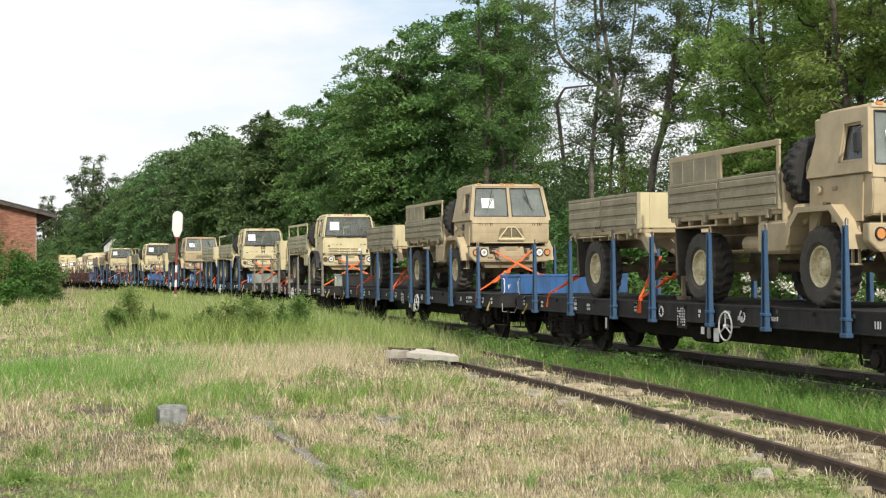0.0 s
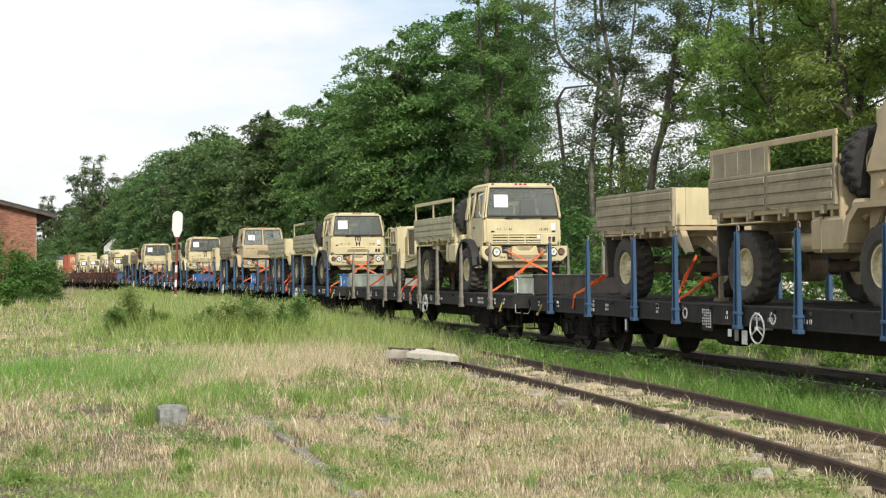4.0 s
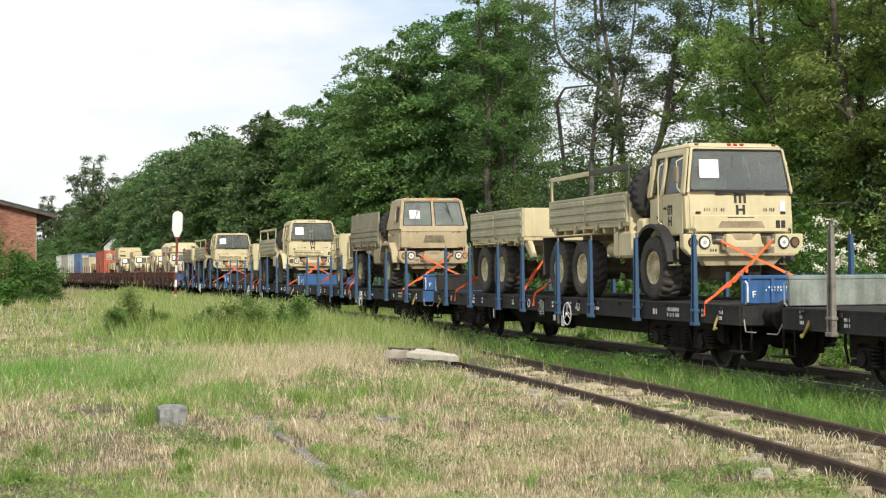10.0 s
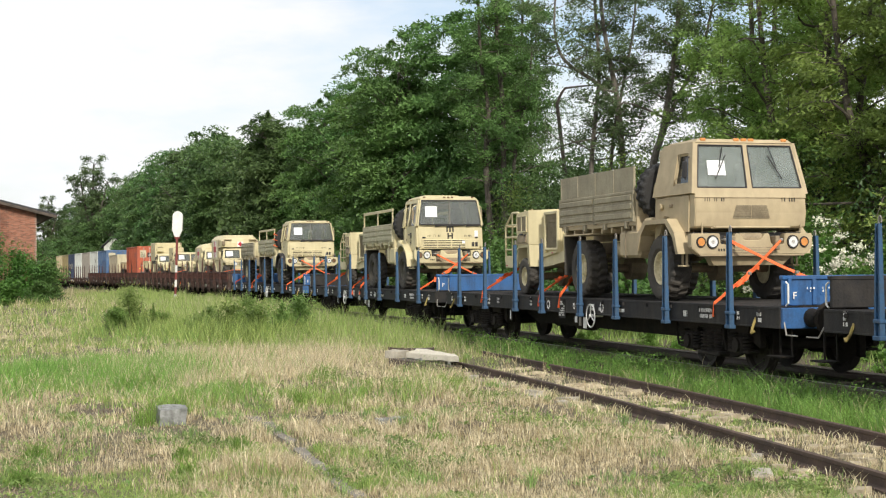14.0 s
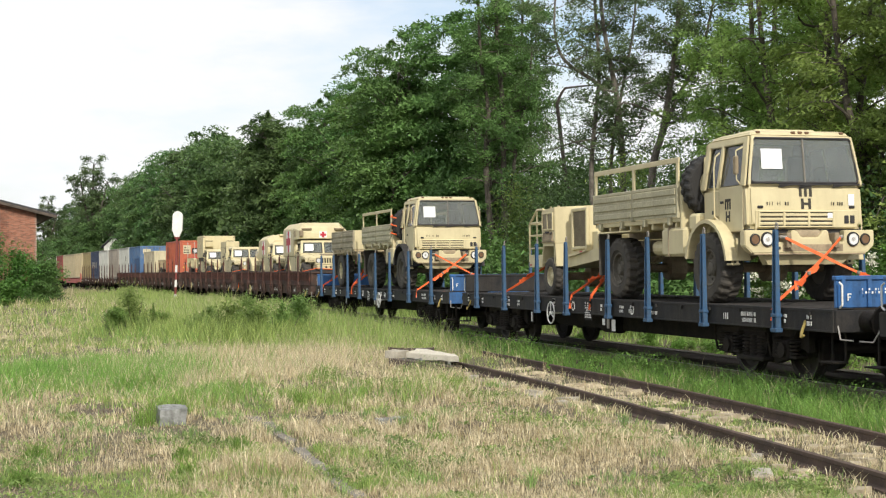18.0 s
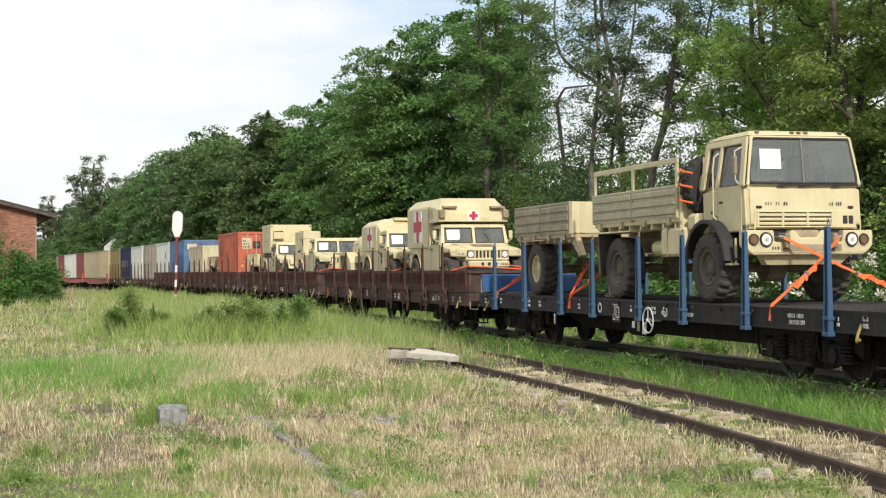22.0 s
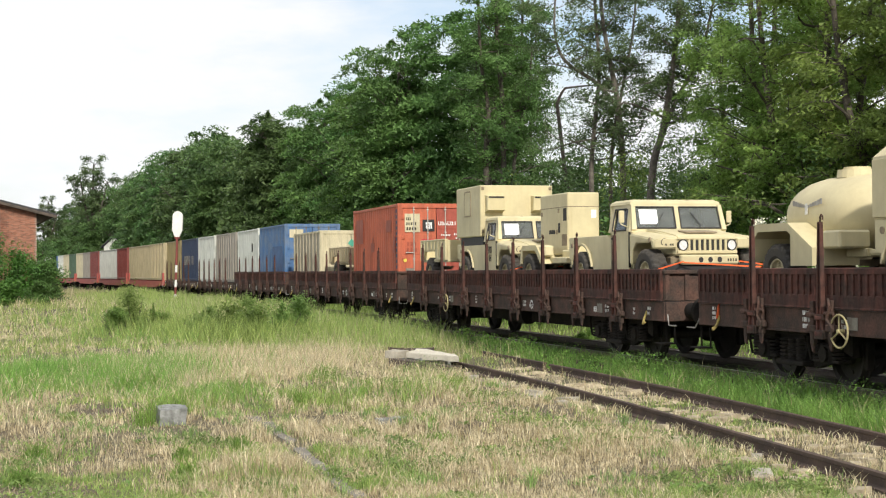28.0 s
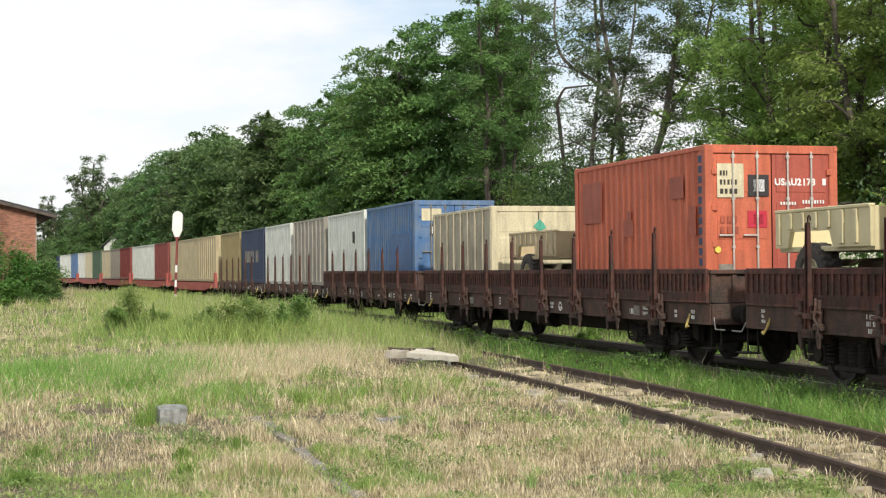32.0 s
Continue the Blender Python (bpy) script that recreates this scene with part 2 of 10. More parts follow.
LEAF_F = leaf("leaf_far", (0.088, 0.165, 0.055), (0.135, 0.232, 0.074))
BLOSSOM = leaf("elder_blossom", (0.75, 0.74, 0.60), (0.85, 0.84, 0.72), trans=0.2)
BLADE = leaf("grass_green", (0.225, 0.330, 0.085), (0.410, 0.505, 0.165), trans=0.4, scale=6, isl=0.4)
BLADE_LUSH = leaf("grass_lush", (0.162, 0.290, 0.060), (0.255, 0.395, 0.094), trans=0.42, scale=2.2, isl=0.4)
THATCH = leaf("dead_thatch", (0.25, 0.20, 0.115), (0.50, 0.42, 0.25), trans=0.15, scale=5, isl=0.4)
WEED = leaf("weed_leaves", (0.170, 0.262, 0.078), (0.260, 0.360, 0.112), trans=0.35, scale=2.0, isl=0.4)
SEED = leaf("grass_seed_heads", (0.40, 0.42, 0.20), (0.52, 0.52, 0.30), trans=0.3, scale=2.2, isl=0.3)
STRAW = leaf("grass_straw", (0.47, 0.395, 0.225), (0.80, 0.725, 0.50), trans=0.3, scale=7, isl=0.38)

# ---- building tools ----
class G:
    """A plain mesh in the making: vertices and faces."""
    def __init__(self):
        self.v, self.f = [], []

    def add(self, vs, fs, m=None):
        o = len(self.v)
        self.v += [tuple(m @ Vector(p)) for p in vs] if m is not None else [tuple(p) for p in vs]
        self.f += [tuple(i + o for i in q) for q in fs]
        return self

    def box(self, x0, x1, y0, y1, z0, z1, b=0.0, m=None):
        if b <= 0:
            vs = [(x, y, z) for x in (x0, x1) for y in (y0, y1) for z in (z0, z1)]
            return self.add(vs, [(0, 1, 3, 2), (4, 6, 7, 5), (0, 4, 5, 1), (2, 3, 7, 6), (0, 2, 6, 4), (1, 5, 7, 3)], m)
        b = min(b, (x1 - x0) / 2.5, (y1 - y0) / 2.5, (z1 - z0) / 2.5)
        X, Y, Z, vs, ix = (x0, x1), (y0, y1), (z0, z1), [], {}
        for i in (0, 1):
            for j in (0, 1):
                for k in (0, 1):
                    sx, sy, sz = b if i == 0 else -b, b if j == 0 else -b, b if k == 0 else -b
                    for a, p in enumerate(((X[i], Y[j] + sy, Z[k] + sz), (X[i] + sx, Y[j], Z[k] + sz), (X[i] + sx, Y[j] + sy, Z[k]))):
                        ix[i, j, k, a] = len(vs)
                        vs.append(p)
        fs = []
        for i in (0, 1):
            fs.append([ix[i, 0, 0, 0], ix[i, 0, 1, 0], ix[i, 1, 1, 0], ix[i, 1, 0, 0]][::1 if i == 0 else -1])
            fs.append([ix[0, i, 0, 1], ix[1, i, 0, 1], ix[1, i, 1, 1], ix[0, i, 1, 1]][::1 if i == 0 else -1])
            fs.append([ix[0, 0, i, 2], ix[0, 1, i, 2], ix[1, 1, i, 2], ix[1, 0, i, 2]][::1 if i == 0 else -1])
            for j in (0, 1):
                fs.append([ix[i, j, 0, 0], ix[i, j, 1, 0], ix[i, j, 1, 1], ix[i, j, 0, 1]][::1 if i != j else -1])
                fs.append([ix[i, 0, j, 0], ix[i, 1, j, 0], ix[i, 1, j, 2], ix[i, 0, j, 2]][::1 if i == j else -1])
                fs.append([ix[0, i, j, 1], ix[1, i, j, 1], ix[1, i, j, 2], ix[0, i, j, 2]][::1 if i != j else -1])
                for k in (0, 1):
                    fs.append([ix[i, j, k, 0], ix[i, j, k, 1], ix[i, j, k, 2]][::1 if (i + j + k) % 2 == 0 else -1])
        return self.add(vs, fs, m)

    def cyl(self, p0, p1, r0, r1=None, n=12, caps=True):
        r1 = r0 if r1 is None else r1
        p0, p1 = Vector(p0), Vector(p1)
        q = (p1 - p0).to_track_quat("Z", "Y")
        vs = []
        for p, r in ((p0, r0), (p1, r1)):
            for k in range(n):
                a = 2 * math.pi * k / n
                vs.append(p + q @ Vector((r * math.cos(a), r * math.sin(a), 0)))
        fs = [(k, (k + 1) % n, n + (k + 1) % n, n + k) for k in range(n)]
        if caps:
            fs += [tuple(range(n - 1, -1, -1)), tuple(range(n, 2 * n))]
        return self.add(vs, fs)

    def tube(self, pts, r, n=8):
        for a, b in zip(pts, pts[1:]):
            self.cyl(a, b, r, r, n)
        return self

    def lathe(self, prof, n=28, y=0.0, m=None):
        """prof: (radius, y) pairs, turned about the y axis."""
        vs = [(r * math.cos(2 * math.pi * k / n), y + h, r * math.sin(2 * math.pi * k / n)) for r, h in prof for k in range(n)]
        fs = [(i * n + k, i * n + (k + 1) % n, (i + 1) * n + (k + 1) % n, (i + 1) * n + k) for i in range(len(prof) - 1) for k in range(n)]
        return self.add(vs, fs, m)

    def prism(self, poly, a, b, axis="y", m=None):
        """A flat outline pushed from a to b along an axis (outline in the two other axes, in order)."""
        put = {"x": lambda p, h: (h, p[0], p[1]), "y": lambda p, h: (p[0], h, p[1]), "z": lambda p, h: (p[0], p[1], h)}[axis]
        n = len(poly)
        vs = [put(p, a) for p in poly] + [put(p, b) for p in poly]
        fs = [(k, (k + 1) % n, n + (k + 1) % n, n + k) for k in range(n)] + [tuple(range(n - 1, -1, -1)), tuple(range(n, 2 * n))]
        return self.add(vs, fs, m)

    def slab(self, corners, t):
        """A sheet of thickness t through the given corners, thickened behind its normal."""
        c = [Vector(p) for p in corners]
        n = (c[1] - c[0]).cross(c[-1] - c[0]).normalized() * t
        k = len(c)
        return self.add(c + [p - n for p in c], [tuple(range(k)), tuple(range(2 * k - 1, k - 1, -1))] + [(i, k + i, k + (i + 1) % k, (i + 1) % k) for i in range(k)])

    def loft(self, rings, caps=True):
        n = len(rings[0])
        fs = [(i * n + k, i * n + (k + 1) % n, (i + 1) * n + (k + 1) % n, (i + 1) * n + k) for i in range(len(rings) - 1) for k in range(n)]
        if caps:
            fs += [tuple(range(n - 1, -1, -1)), tuple(range((len(rings) - 1) * n, len(rings) * n))]
        return self.add([p for r in rings for p in r], fs)

    def mesh(self, name, mat, smooth=False, round_off=0.0):
        me = bpy.data.meshes.new(name)
        me.from_pydata(self.v, [], self.f)
        bm = bmesh.new()
        bm.from_mesh(me)
        bmesh.ops.recalc_face_normals(bm, faces=bm.faces)
        if round_off:
            edges = [e for e in bm.edges if len(e.link_faces) == 2 and e.calc_face_angle(0) > 0.35]
            bmesh.ops.bevel(bm, geom=edges, offset=round_off, segments=3, affect="EDGES", clamp_overlap=True)
        bm.to_mesh(me)
        bm.free()
        me.materials.append(mat)
        if smooth or round_off:
            me.polygons.foreach_set("use_smooth", [True] * len(me.polygons))
            me.set_sharp_from_angle(angle=radians(38))
        return me


def thing(name, label, category, group="", at=None):
    ob = tagged(new(name), label, category, group)
    ob.empty_display_size = 0.2
    if at is not None:
        ob.matrix_basis = at
    return ob


def part(name, g, mat, parent, label="", smooth=False, m=None, round_off=0.0):
    ob = new(name, g if isinstance(g, bpy.types.Mesh) else g.mesh(name, mat, smooth, round_off))
    ob.parent = parent
    if m is not None:
        ob.matrix_basis = m
    if label:
        ob["label"] = label
    return ob


def solid(name, g, mat, label, category, group="", kind="", smooth=False, at=None):
    ob = tagged(new(name, g.mesh(name, mat, smooth)), label, category, group, kind)
    if at is not None:
        ob.matrix_basis = at
    return ob


def bars(parent, x0, x1, y, z, h, n, mat, axis="x", name="lettering", seed=1, rows=1, gap=0.35):
    """Writing too small to read: a row of short upright bars on a face (axis: along which it runs)."""
    rnd, g = random.Random(seed), G()
    for r in range(rows):
        w = (x1 - x0) / n
        for k in range(n):
            if rnd.random() < 0.12:
                continue
            a, b = x0 + w * (k + 0.12), x0 + w * (k + 1 - gap * rnd.uniform(0.5, 1.3))
            zz = z - r * h * 1.5
            if axis == "x":
                g.box(a, b, y - 0.003, y + 0.003, zz, zz + h)
            else:
                g.box(y - 0.003, y + 0.003, a, b, zz, zz + h)
    return tagged(part(name, g, mat, parent), kind="stuff")


# ---- the railway line ----
DECK_Z, GROUND_Z = 1.10, -0.34
_s = np.arange(-760.0, 320.0, 0.25)
_c = np.clip(_s, -132.0, 6.0)
_turn = -0.263891 + 0.00021993 * _c - 0.5 * 2.5038e-5 * _c ** 2 - 2.0635e-7 * _c ** 3 / 3
_px, _py = np.cumsum(-np.sin(_turn)) * 0.25, np.cumsum(-np.cos(_turn)) * 0.25
_px += 7.283 - np.interp(0, _s, _px)
_py += 17.66 - np.interp(0, _s, _py)


def line_at(s, side=0.0):
    """Point of the line at arc length s, side metres towards the meadow, and the heading of travel."""
    a = float(np.interp(s, _s, _turn))
    return float(np.interp(s, _s, _px)) - side * math.cos(a), float(np.interp(s, _s, _py)) + side * math.sin(a), math.degrees(math.atan2(-math.cos(a), -math.sin(a)))


def ride_at(s, z=0.0):
    x, y, h = line_at(s)
    return pose(x, y, z, 0, 0, h)


def rolled(t):
    """How far the train has come at t, from its place at 16 s."""
    return 5.19909 * (t - 16) + 0.5 * 0.0074916 * (t - 16) ** 2


RIDERS, SPINNERS = [], []


def ride(ob, u, dx=0.0, dz=0.0, dy=0.0, yaw=0.0):
    """Let a thing ride at dx, dy, dz on the wagon whose middle is at u."""
    RIDERS.append((ob, u, pose(dx, dy, dz, 0, 0, yaw)))
    return ob

# ---- ground, line and siding ----
def mesh_np(name, co, faces, mat):
    """A mesh from arrays: co (n, 3) and faces (m, k)."""
    me = bpy.data.meshes.new(name)
    m, k = faces.shape
    me.vertices.add(len(co))
    me.vertices.foreach_set("co", np.ascontiguousarray(co, dtype=np.float32).ravel())
    me.loops.add(m * k)
    me.loops.foreach_set("vertex_index", np.ascontiguousarray(faces, dtype=np.int32).ravel())
    me.polygons.add(m)
    me.polygons.foreach_set("loop_start", np.arange(0, m * k, k, dtype=np.int32))
    me.update(calc_edges=True)
    me.materials.append(mat)
    return me


def rough_height(x, y):
    return 0.05 * np.sin(x * 0.9 + 0.6 * np.sin(y * 0.5)) * np.cos(y * 0.55 + 1.0) + 0.03 * np.sin(x * 2.3 + y * 1.7)


def siding_side(x, y):
    """Metres from the siding's near rail, towards the running line, and along it."""
    d = (x - 0.16) * 0.2229 - (y - 30.6) * 0.9748
    bow = np.where(d < 15.5, 0.17 * np.sin(np.pi * np.clip(d / 15.5, 0, 1)), -0.034 * (d - 15.5))
    return (x - 0.16) * 0.975 + (y - 30.6) * 0.223 - bow, d


def ground_height(x, y):
    ss, d = siding_side(x, y)
    dip = np.clip((ss + 0.75) * 2.5, 0, 1) * np.clip((2.2 - ss) * 2.5, 0, 1) * np.clip((d + 0.6) * 1.5, 0, 1) * np.clip((40 - d) / 4, 0, 1)
    return GROUND_Z + rough_height(x, y) * np.clip(1.2 - np.hypot(x, y) / 120, 0.0, 1) * (1 - 0.7 * dip) - 0.045 * dip


def line_side(x, y):
    """Metres from the line's middle towards the meadow (negative behind it)."""
    x, y = np.asarray(x, float), np.asarray(y, float)
    s = np.interp(y, _py[::-1], _s[::-1])
    lx, a = np.interp(s, _s, _px), np.interp(s, _s, _turn)
    return (lx - x) * np.cos(a)


def ground_material():
    m = bpy.data.materials.new("dry_meadow_soil")
    m.use_nodes = True
    nt = m.node_tree
    N, L = nt.nodes.new, nt.links.new
    b = nt.nodes["Principled BSDF"]
    b.inputs["Roughness"].default_value = 0.95
    co = N("ShaderNodeTexCoord")
    tex = []
    for sc, de in ((0.22, 5), (1.6, 6), (14, 5)):
        n = N("ShaderNodeTexNoise")
        n.inputs["Scale"].default_value, n.inputs["Detail"].default_value, n.inputs["Roughness"].default_value = sc, de, 0.65
        L(co.outputs["Object"], n.inputs["Vector"])
        tex.append(n.outputs["Fac"])
    r0, r1 = N("ShaderNodeValToRGB"), N("ShaderNodeValToRGB")
    r0.color_ramp.elements[0].position, r0.color_ramp.elements[1].position = 0.40, 0.60
    r0.color_ramp.elements[0].color, r0.color_ramp.elements[1].color = (0.14, 0.112, 0.072, 1), (0.10, 0.106, 0.05, 1)
    L(tex[0], r0.inputs[0])
    r1.color_ramp.elements[0].position, r1.color_ramp.elements[1].position = 0.35, 0.62
    r1.color_ramp.elements[0].color, r1.color_ramp.elements[1].color = (0.090, 0.072, 0.054, 1), (0.18, 0.148, 0.098, 1)
    L(tex[1], r1.inputs[0])
    mx, hs, mr = N("ShaderNodeMixRGB"), N("ShaderNodeHueSaturation"), N("ShaderNodeMapRange")
    mx.inputs[0].default_value = 0.5
    L(r0.outputs[0], mx.inputs[1])
    L(r1.outputs[0], mx.inputs[2])
    mr.inputs["From Min"].default_value, mr.inputs["From Max"].default_value = 0.3, 0.7
    mr.inputs["To Min"].default_value, mr.inputs["To Max"].default_value = 0.65, 1.25
    L(tex[2], mr.inputs["Value"])
    L(mr.outputs[0], hs.inputs["Value"])
    L(mx.outputs[0], hs.inputs["Color"])
    L(hs.outputs[0], b.inputs["Base Color"])
    bp = N("ShaderNodeBump")
    bp.inputs["Strength"].default_value, bp.inputs["Distance"].default_value = 0.7, 0.05
    L(tex[2], bp.inputs["Height"])
    L(bp.outputs[0], b.inputs["Normal"])
    return m


def ground_sheet():
    far = np.array([1.0, 1.3, 1.8, 2.6, 4, 7, 12, 25])
    xs = np.concatenate([-120 * far[::-1], np.concatenate([np.arange(-100, -10, 0.8), np.arange(-10, 10, 0.3), np.arange(10, 60.1, 0.8)]), 80 * far])
    ys = np.concatenate([-80 * far[::-1], np.arange(-60, 0, 4), np.concatenate([np.arange(0, 10, 0.8), np.arange(10, 40, 0.35), np.arange(40, 130, 0.8)]), np.arange(130, 260, 5), 270 * far[:7]])
    X, Y = np.meshgrid(xs, ys, indexing="ij")
    Z = ground_height(X, Y)
    co = np.stack([X, Y, Z], -1).reshape(-1, 3)
    i, j = np.meshgrid(np.arange(len(xs) - 1), np.arange(len(ys) - 1), indexing="ij")
    a = (i * len(ys) + j).ravel()
    me = mesh_np("ground", co, np.stack([a, a + len(ys), a + len(ys) + 1, a + 1], -1), ground_material())
    me.polygons.foreach_set("use_smooth", [True] * len(me.polygons))
    return tagged(new("ground", me), "dry grassy meadow with straw patches and bare soil", "ground", kind="structure")


ground_sheet()


def swept(g, prof, s0, s1, ds, side, z):
    """A profile (across, up) carried along the line."""
    rings = []
    for s in np.arange(s0, s1 + 1e-6, ds):
        ring = []
        for w, h in prof:
            x, y, _ = line_at(s, side + w)
            ring.append((x, y, z + h))
        rings.append(ring)
    return g.loft(rings)


RAIL_PROF = [(-0.065, -0.15), (0.065, -0.15), (0.065, -0.135), (0.012, -0.11), (0.010, -0.045), (0.034, -0.035), (0.034, -0.004), (0.026, 0.0), (-0.026, 0.0), (-0.034, -0.004), (-0.034, -0.035), (-0.010, -0.045), (-0.012, -0.11), (-0.065, -0.135)]


def gravel_material():
    # dirty gravel, darkened further for the shade between rail and grass
    return M("dirty_ballast", (0.06, 0.05, 0.04), 0.95, col2=(0.035, 0.03, 0.024), scale=1.2, grain=11, bump=1.0, dirt=0.8)


BALLAST = gravel_material()
swept_bed = swept(G(), [(-2.6, -0.40), (1.50, -0.42), (1.12, -0.16), (-1.9, -0.12)], -330, 60, 3.0, 0, 0)
solid("ballast_bed", swept_bed, BALLAST, "dark weedy gravel ballast under the running line", "track bed", kind="structure")
main_line = thing("running_line", "running railway line, dark rails on timber sleepers", "railway track")
tagged(main_line, kind="structure")
for side in (-0.753, 0.753):
    part("rail", swept(G(), RAIL_PROF, -330, 60, 2.0, side, 0), RAIL_TOP, main_line)
    part("rail_head", swept(G(), [(-0.022, 0.0), (0.022, 0.0), (0.02, 0.003), (-0.02, 0.003)], -330, 60, 2.0, side, 0), STEEL_TOP, main_line, "worn bright running surface")
_sl = G().box(-0.12, 0.12, -1.3, 1.3, -0.28, -0.145, 0.015).mesh("sleeper", SLEEPER)
for k in range(150):
    s = 22 - 0.62 * k
    part("sleeper", _sl, SLEEPER, main_line, m=ride_at(s))

SIDING_PROF = [(w, h * 1.12) for w, h in RAIL_PROF]

# the siding: a gentle bend, two rails half sunk in the grass
def siding_at(d, side):
    """d metres along the near rail from its buried end, side metres from it towards the running line."""
    bow = 0.17 * math.sin(math.pi * min(1.0, d / 15.5)) if d < 15.5 else -0.034 * (d - 15.5)
    x, y = 0.16 + 0.2229 * d + 0.975 * (bow + side), 30.6 - 0.9748 * d + 0.223 * (bow + side)
    return x, y


def siding_rail(side, d0, d1):
    g, rings = G(), []
    for d in np.arange(d0, d1 + 1e-6, 0.5):
        rings.append([(*siding_at(d, side + w), -0.20 + h) for w, h in SIDING_PROF])
    return g.loft(rings)


siding = thing("siding_track", "disused siding with rusty rails on broken pale sleepers", "railway track")
tagged(siding, kind="structure")
part("rail", siding_rail(0.0, 0.0, 30), RAIL, siding)
part("rail", siding_rail(1.505, 1.9, 30), RAIL, siding)
part("rail", siding_rail(1.56, -3.1, 1.7), RAIL, siding, "short rusty end of rail, out of line")


def broken_sleeper(seed):
    """A crumbling concrete sleeper with ragged ends and a worn top."""
    bm = bmesh.new()
    bmesh.ops.create_grid(bm, x_segments=22, y_segments=4, size=0.5)
    for v in bm.verts:
        x, y = v.co.x * (1.75 + 0.25 * math.sin(seed * 2.1)) + 0.86 + 0.12 * math.sin(seed), v.co.y * 0.32
        n = noise.noise(Vector((x * 2.2, y * 4, seed))) + 0.5 * noise.noise(Vector((x * 7, y * 9, seed + 4)))
        rim = max(abs(v.co.x), abs(v.co.y))
        v.co = Vector((y + 0.05 * noise.noise(Vector((x * 3, seed, 1))), x, -0.365 + 0.05 * n - (0.16 if rim > 0.49 else 0.0)))
    me = bpy.data.meshes.new("sleeper")
    bm.to_mesh(me)
    bm.free()
    me.materials.append(SANDY)
    return me


_sl = [broken_sleeper(3.0 * k) for k in range(5)]
for k in range(27):
    d = 0.6 + 0.70 * k
    x, y = siding_at(d, 0)
    part("sleeper", _sl[k % 5], SANDY, siding, m=pose(x, y, random.uniform(-0.05, 0.015), 0, random.uniform(-1, 1), -77.1 + random.uniform(-6, 6)))


def lump(name, sx, sy, sz, mat, label, category, at, seed, jag=0.12):
    """A broken block: a box cut finer and pushed about."""
    bm = bmesh.new()
    bmesh.ops.create_cube(bm, size=1)
    bmesh.ops.subdivide_edges(bm, edges=bm.edges, cuts=4, use_grid_fill=True)
    for v in bm.verts:
        v.co = Vector((v.co.x * sx, v.co.y * sy, v.co.z * sz))
        v.co += noise.noise_vector(v.co * 2.3 + Vector((seed, 0, 0))) * jag * min(sx, sy, sz) * 2
    me = bpy.data.meshes.new(name)
    bm.to_mesh(me)
    bm.free()
    me.materials.append(mat)
    ob = tagged(new(name, me), label, category)
    ob.matrix_basis = at
    return ob


def broken_slab(name, pts, z0, z1, mat, label, category, seed):
    """A flat slab with a ragged outline."""
    bm = bmesh.new()
    ring = []
    for k in range(len(pts)):
        p, q = Vector((*pts[k], z0)), Vector((*pts[(k + 1) % len(pts)], z0))
        for i in range(6):
            v = p.lerp(q, i / 6)
            ring.append(bm.verts.new(v + noise.noise_vector(v * 3.1 + Vector((seed, 0, 0))) * 0.05 * (i > 0)))
    f = bm.faces.new(ring)
    if f.normal.z < 0:
        f.normal_flip()
    top = bmesh.ops.extrude_face_region(bm, geom=[f])
    for v in top["geom"]:
        if isinstance(v, bmesh.types.BMVert):
            v.co.z = z1 + 0.02 * noise.noise(v.co * 4)
    bmesh.ops.recalc_face_normals(bm, faces=bm.faces)
    bmesh.ops.bevel(bm, geom=[e for e in bm.edges if min(v.co.z for v in e.verts) > z0 + 0.02], offset=0.015, segments=2, affect="EDGES")
    me = bpy.data.meshes.new(name)
    bm.to_mesh(me)
    bm.free()
    me.materials.append(mat)
    return tagged(new(name, me), label, category)


broken_slab("concrete_slab", [(-0.80, 31.0), (0.30, 29.5), (0.20, 30.3), (-0.25, 32.0), (-0.62, 32.6)], -0.16, -0.055, SLAB, "flat broken pale concrete slab at the end of the siding", "concrete slab", 1.0)
lump("concrete_lump", 0.38, 0.34, 0.15, CONCRETE, "small broken lump of pale concrete beside the slab", "concrete lump", pose(-1.02, 31.35, -0.10, 0, 4, -40), 6.0, 0.12)
lump("timber_baulk", 2.05, 0.24, 0.24, SLEEPER, "long dark timber baulk under the edge of the slab", "timber", pose(-0.42, 30.35, -0.335, 0, 2.5, -50), 7.0, 0.05)
lump("timber_baulk", 1.05, 0.3, 0.34, SLEEPER, "dark rotting timber baulk lying behind the concrete slab", "timber", pose(-0.75, 33.9, -0.27, 0, 0, -10), 2.0, 0.08)
lump("slab_rubble", 0.9, 0.9, 0.2, STONE, "heap of grey rubble and earth under the slab", "rubble", pose(-0.3, 31.1, -0.27, 0, 0, 30), 8.0, 0.15)
lump("stone_block", 0.37, 0.30, 0.42, STONE, "rough grey stone block standing in the grass", "stone", pose(-3.64, 19.6, -0.30, 3, 6, 15), 3.0, 0.10)
lump("buried_stone", 0.5, 0.25, 0.12, STONE, "flat grey stone sunk in dry grass", "stone", pose(-0.65, 19.6, -0.33, 0, 0, 20), 5.0, 0.15)
for k in range(11):
    a = k / 10
    lump("kerb_stone", 0.6, 0.13, 0.14, KERB, "old kerb stone sunk flush in the dry grass", "kerb stone", pose(-2.62 + 1.77 * a, 20.35 - 7.2 * a, -0.345 + (-0.07 if k in (0, 1, 5) else 0.0), 0, 0, -76 + 4 * math.sin(k * 2)), 10.0 + k, 0.12)["group"] = "sunken kerb line"


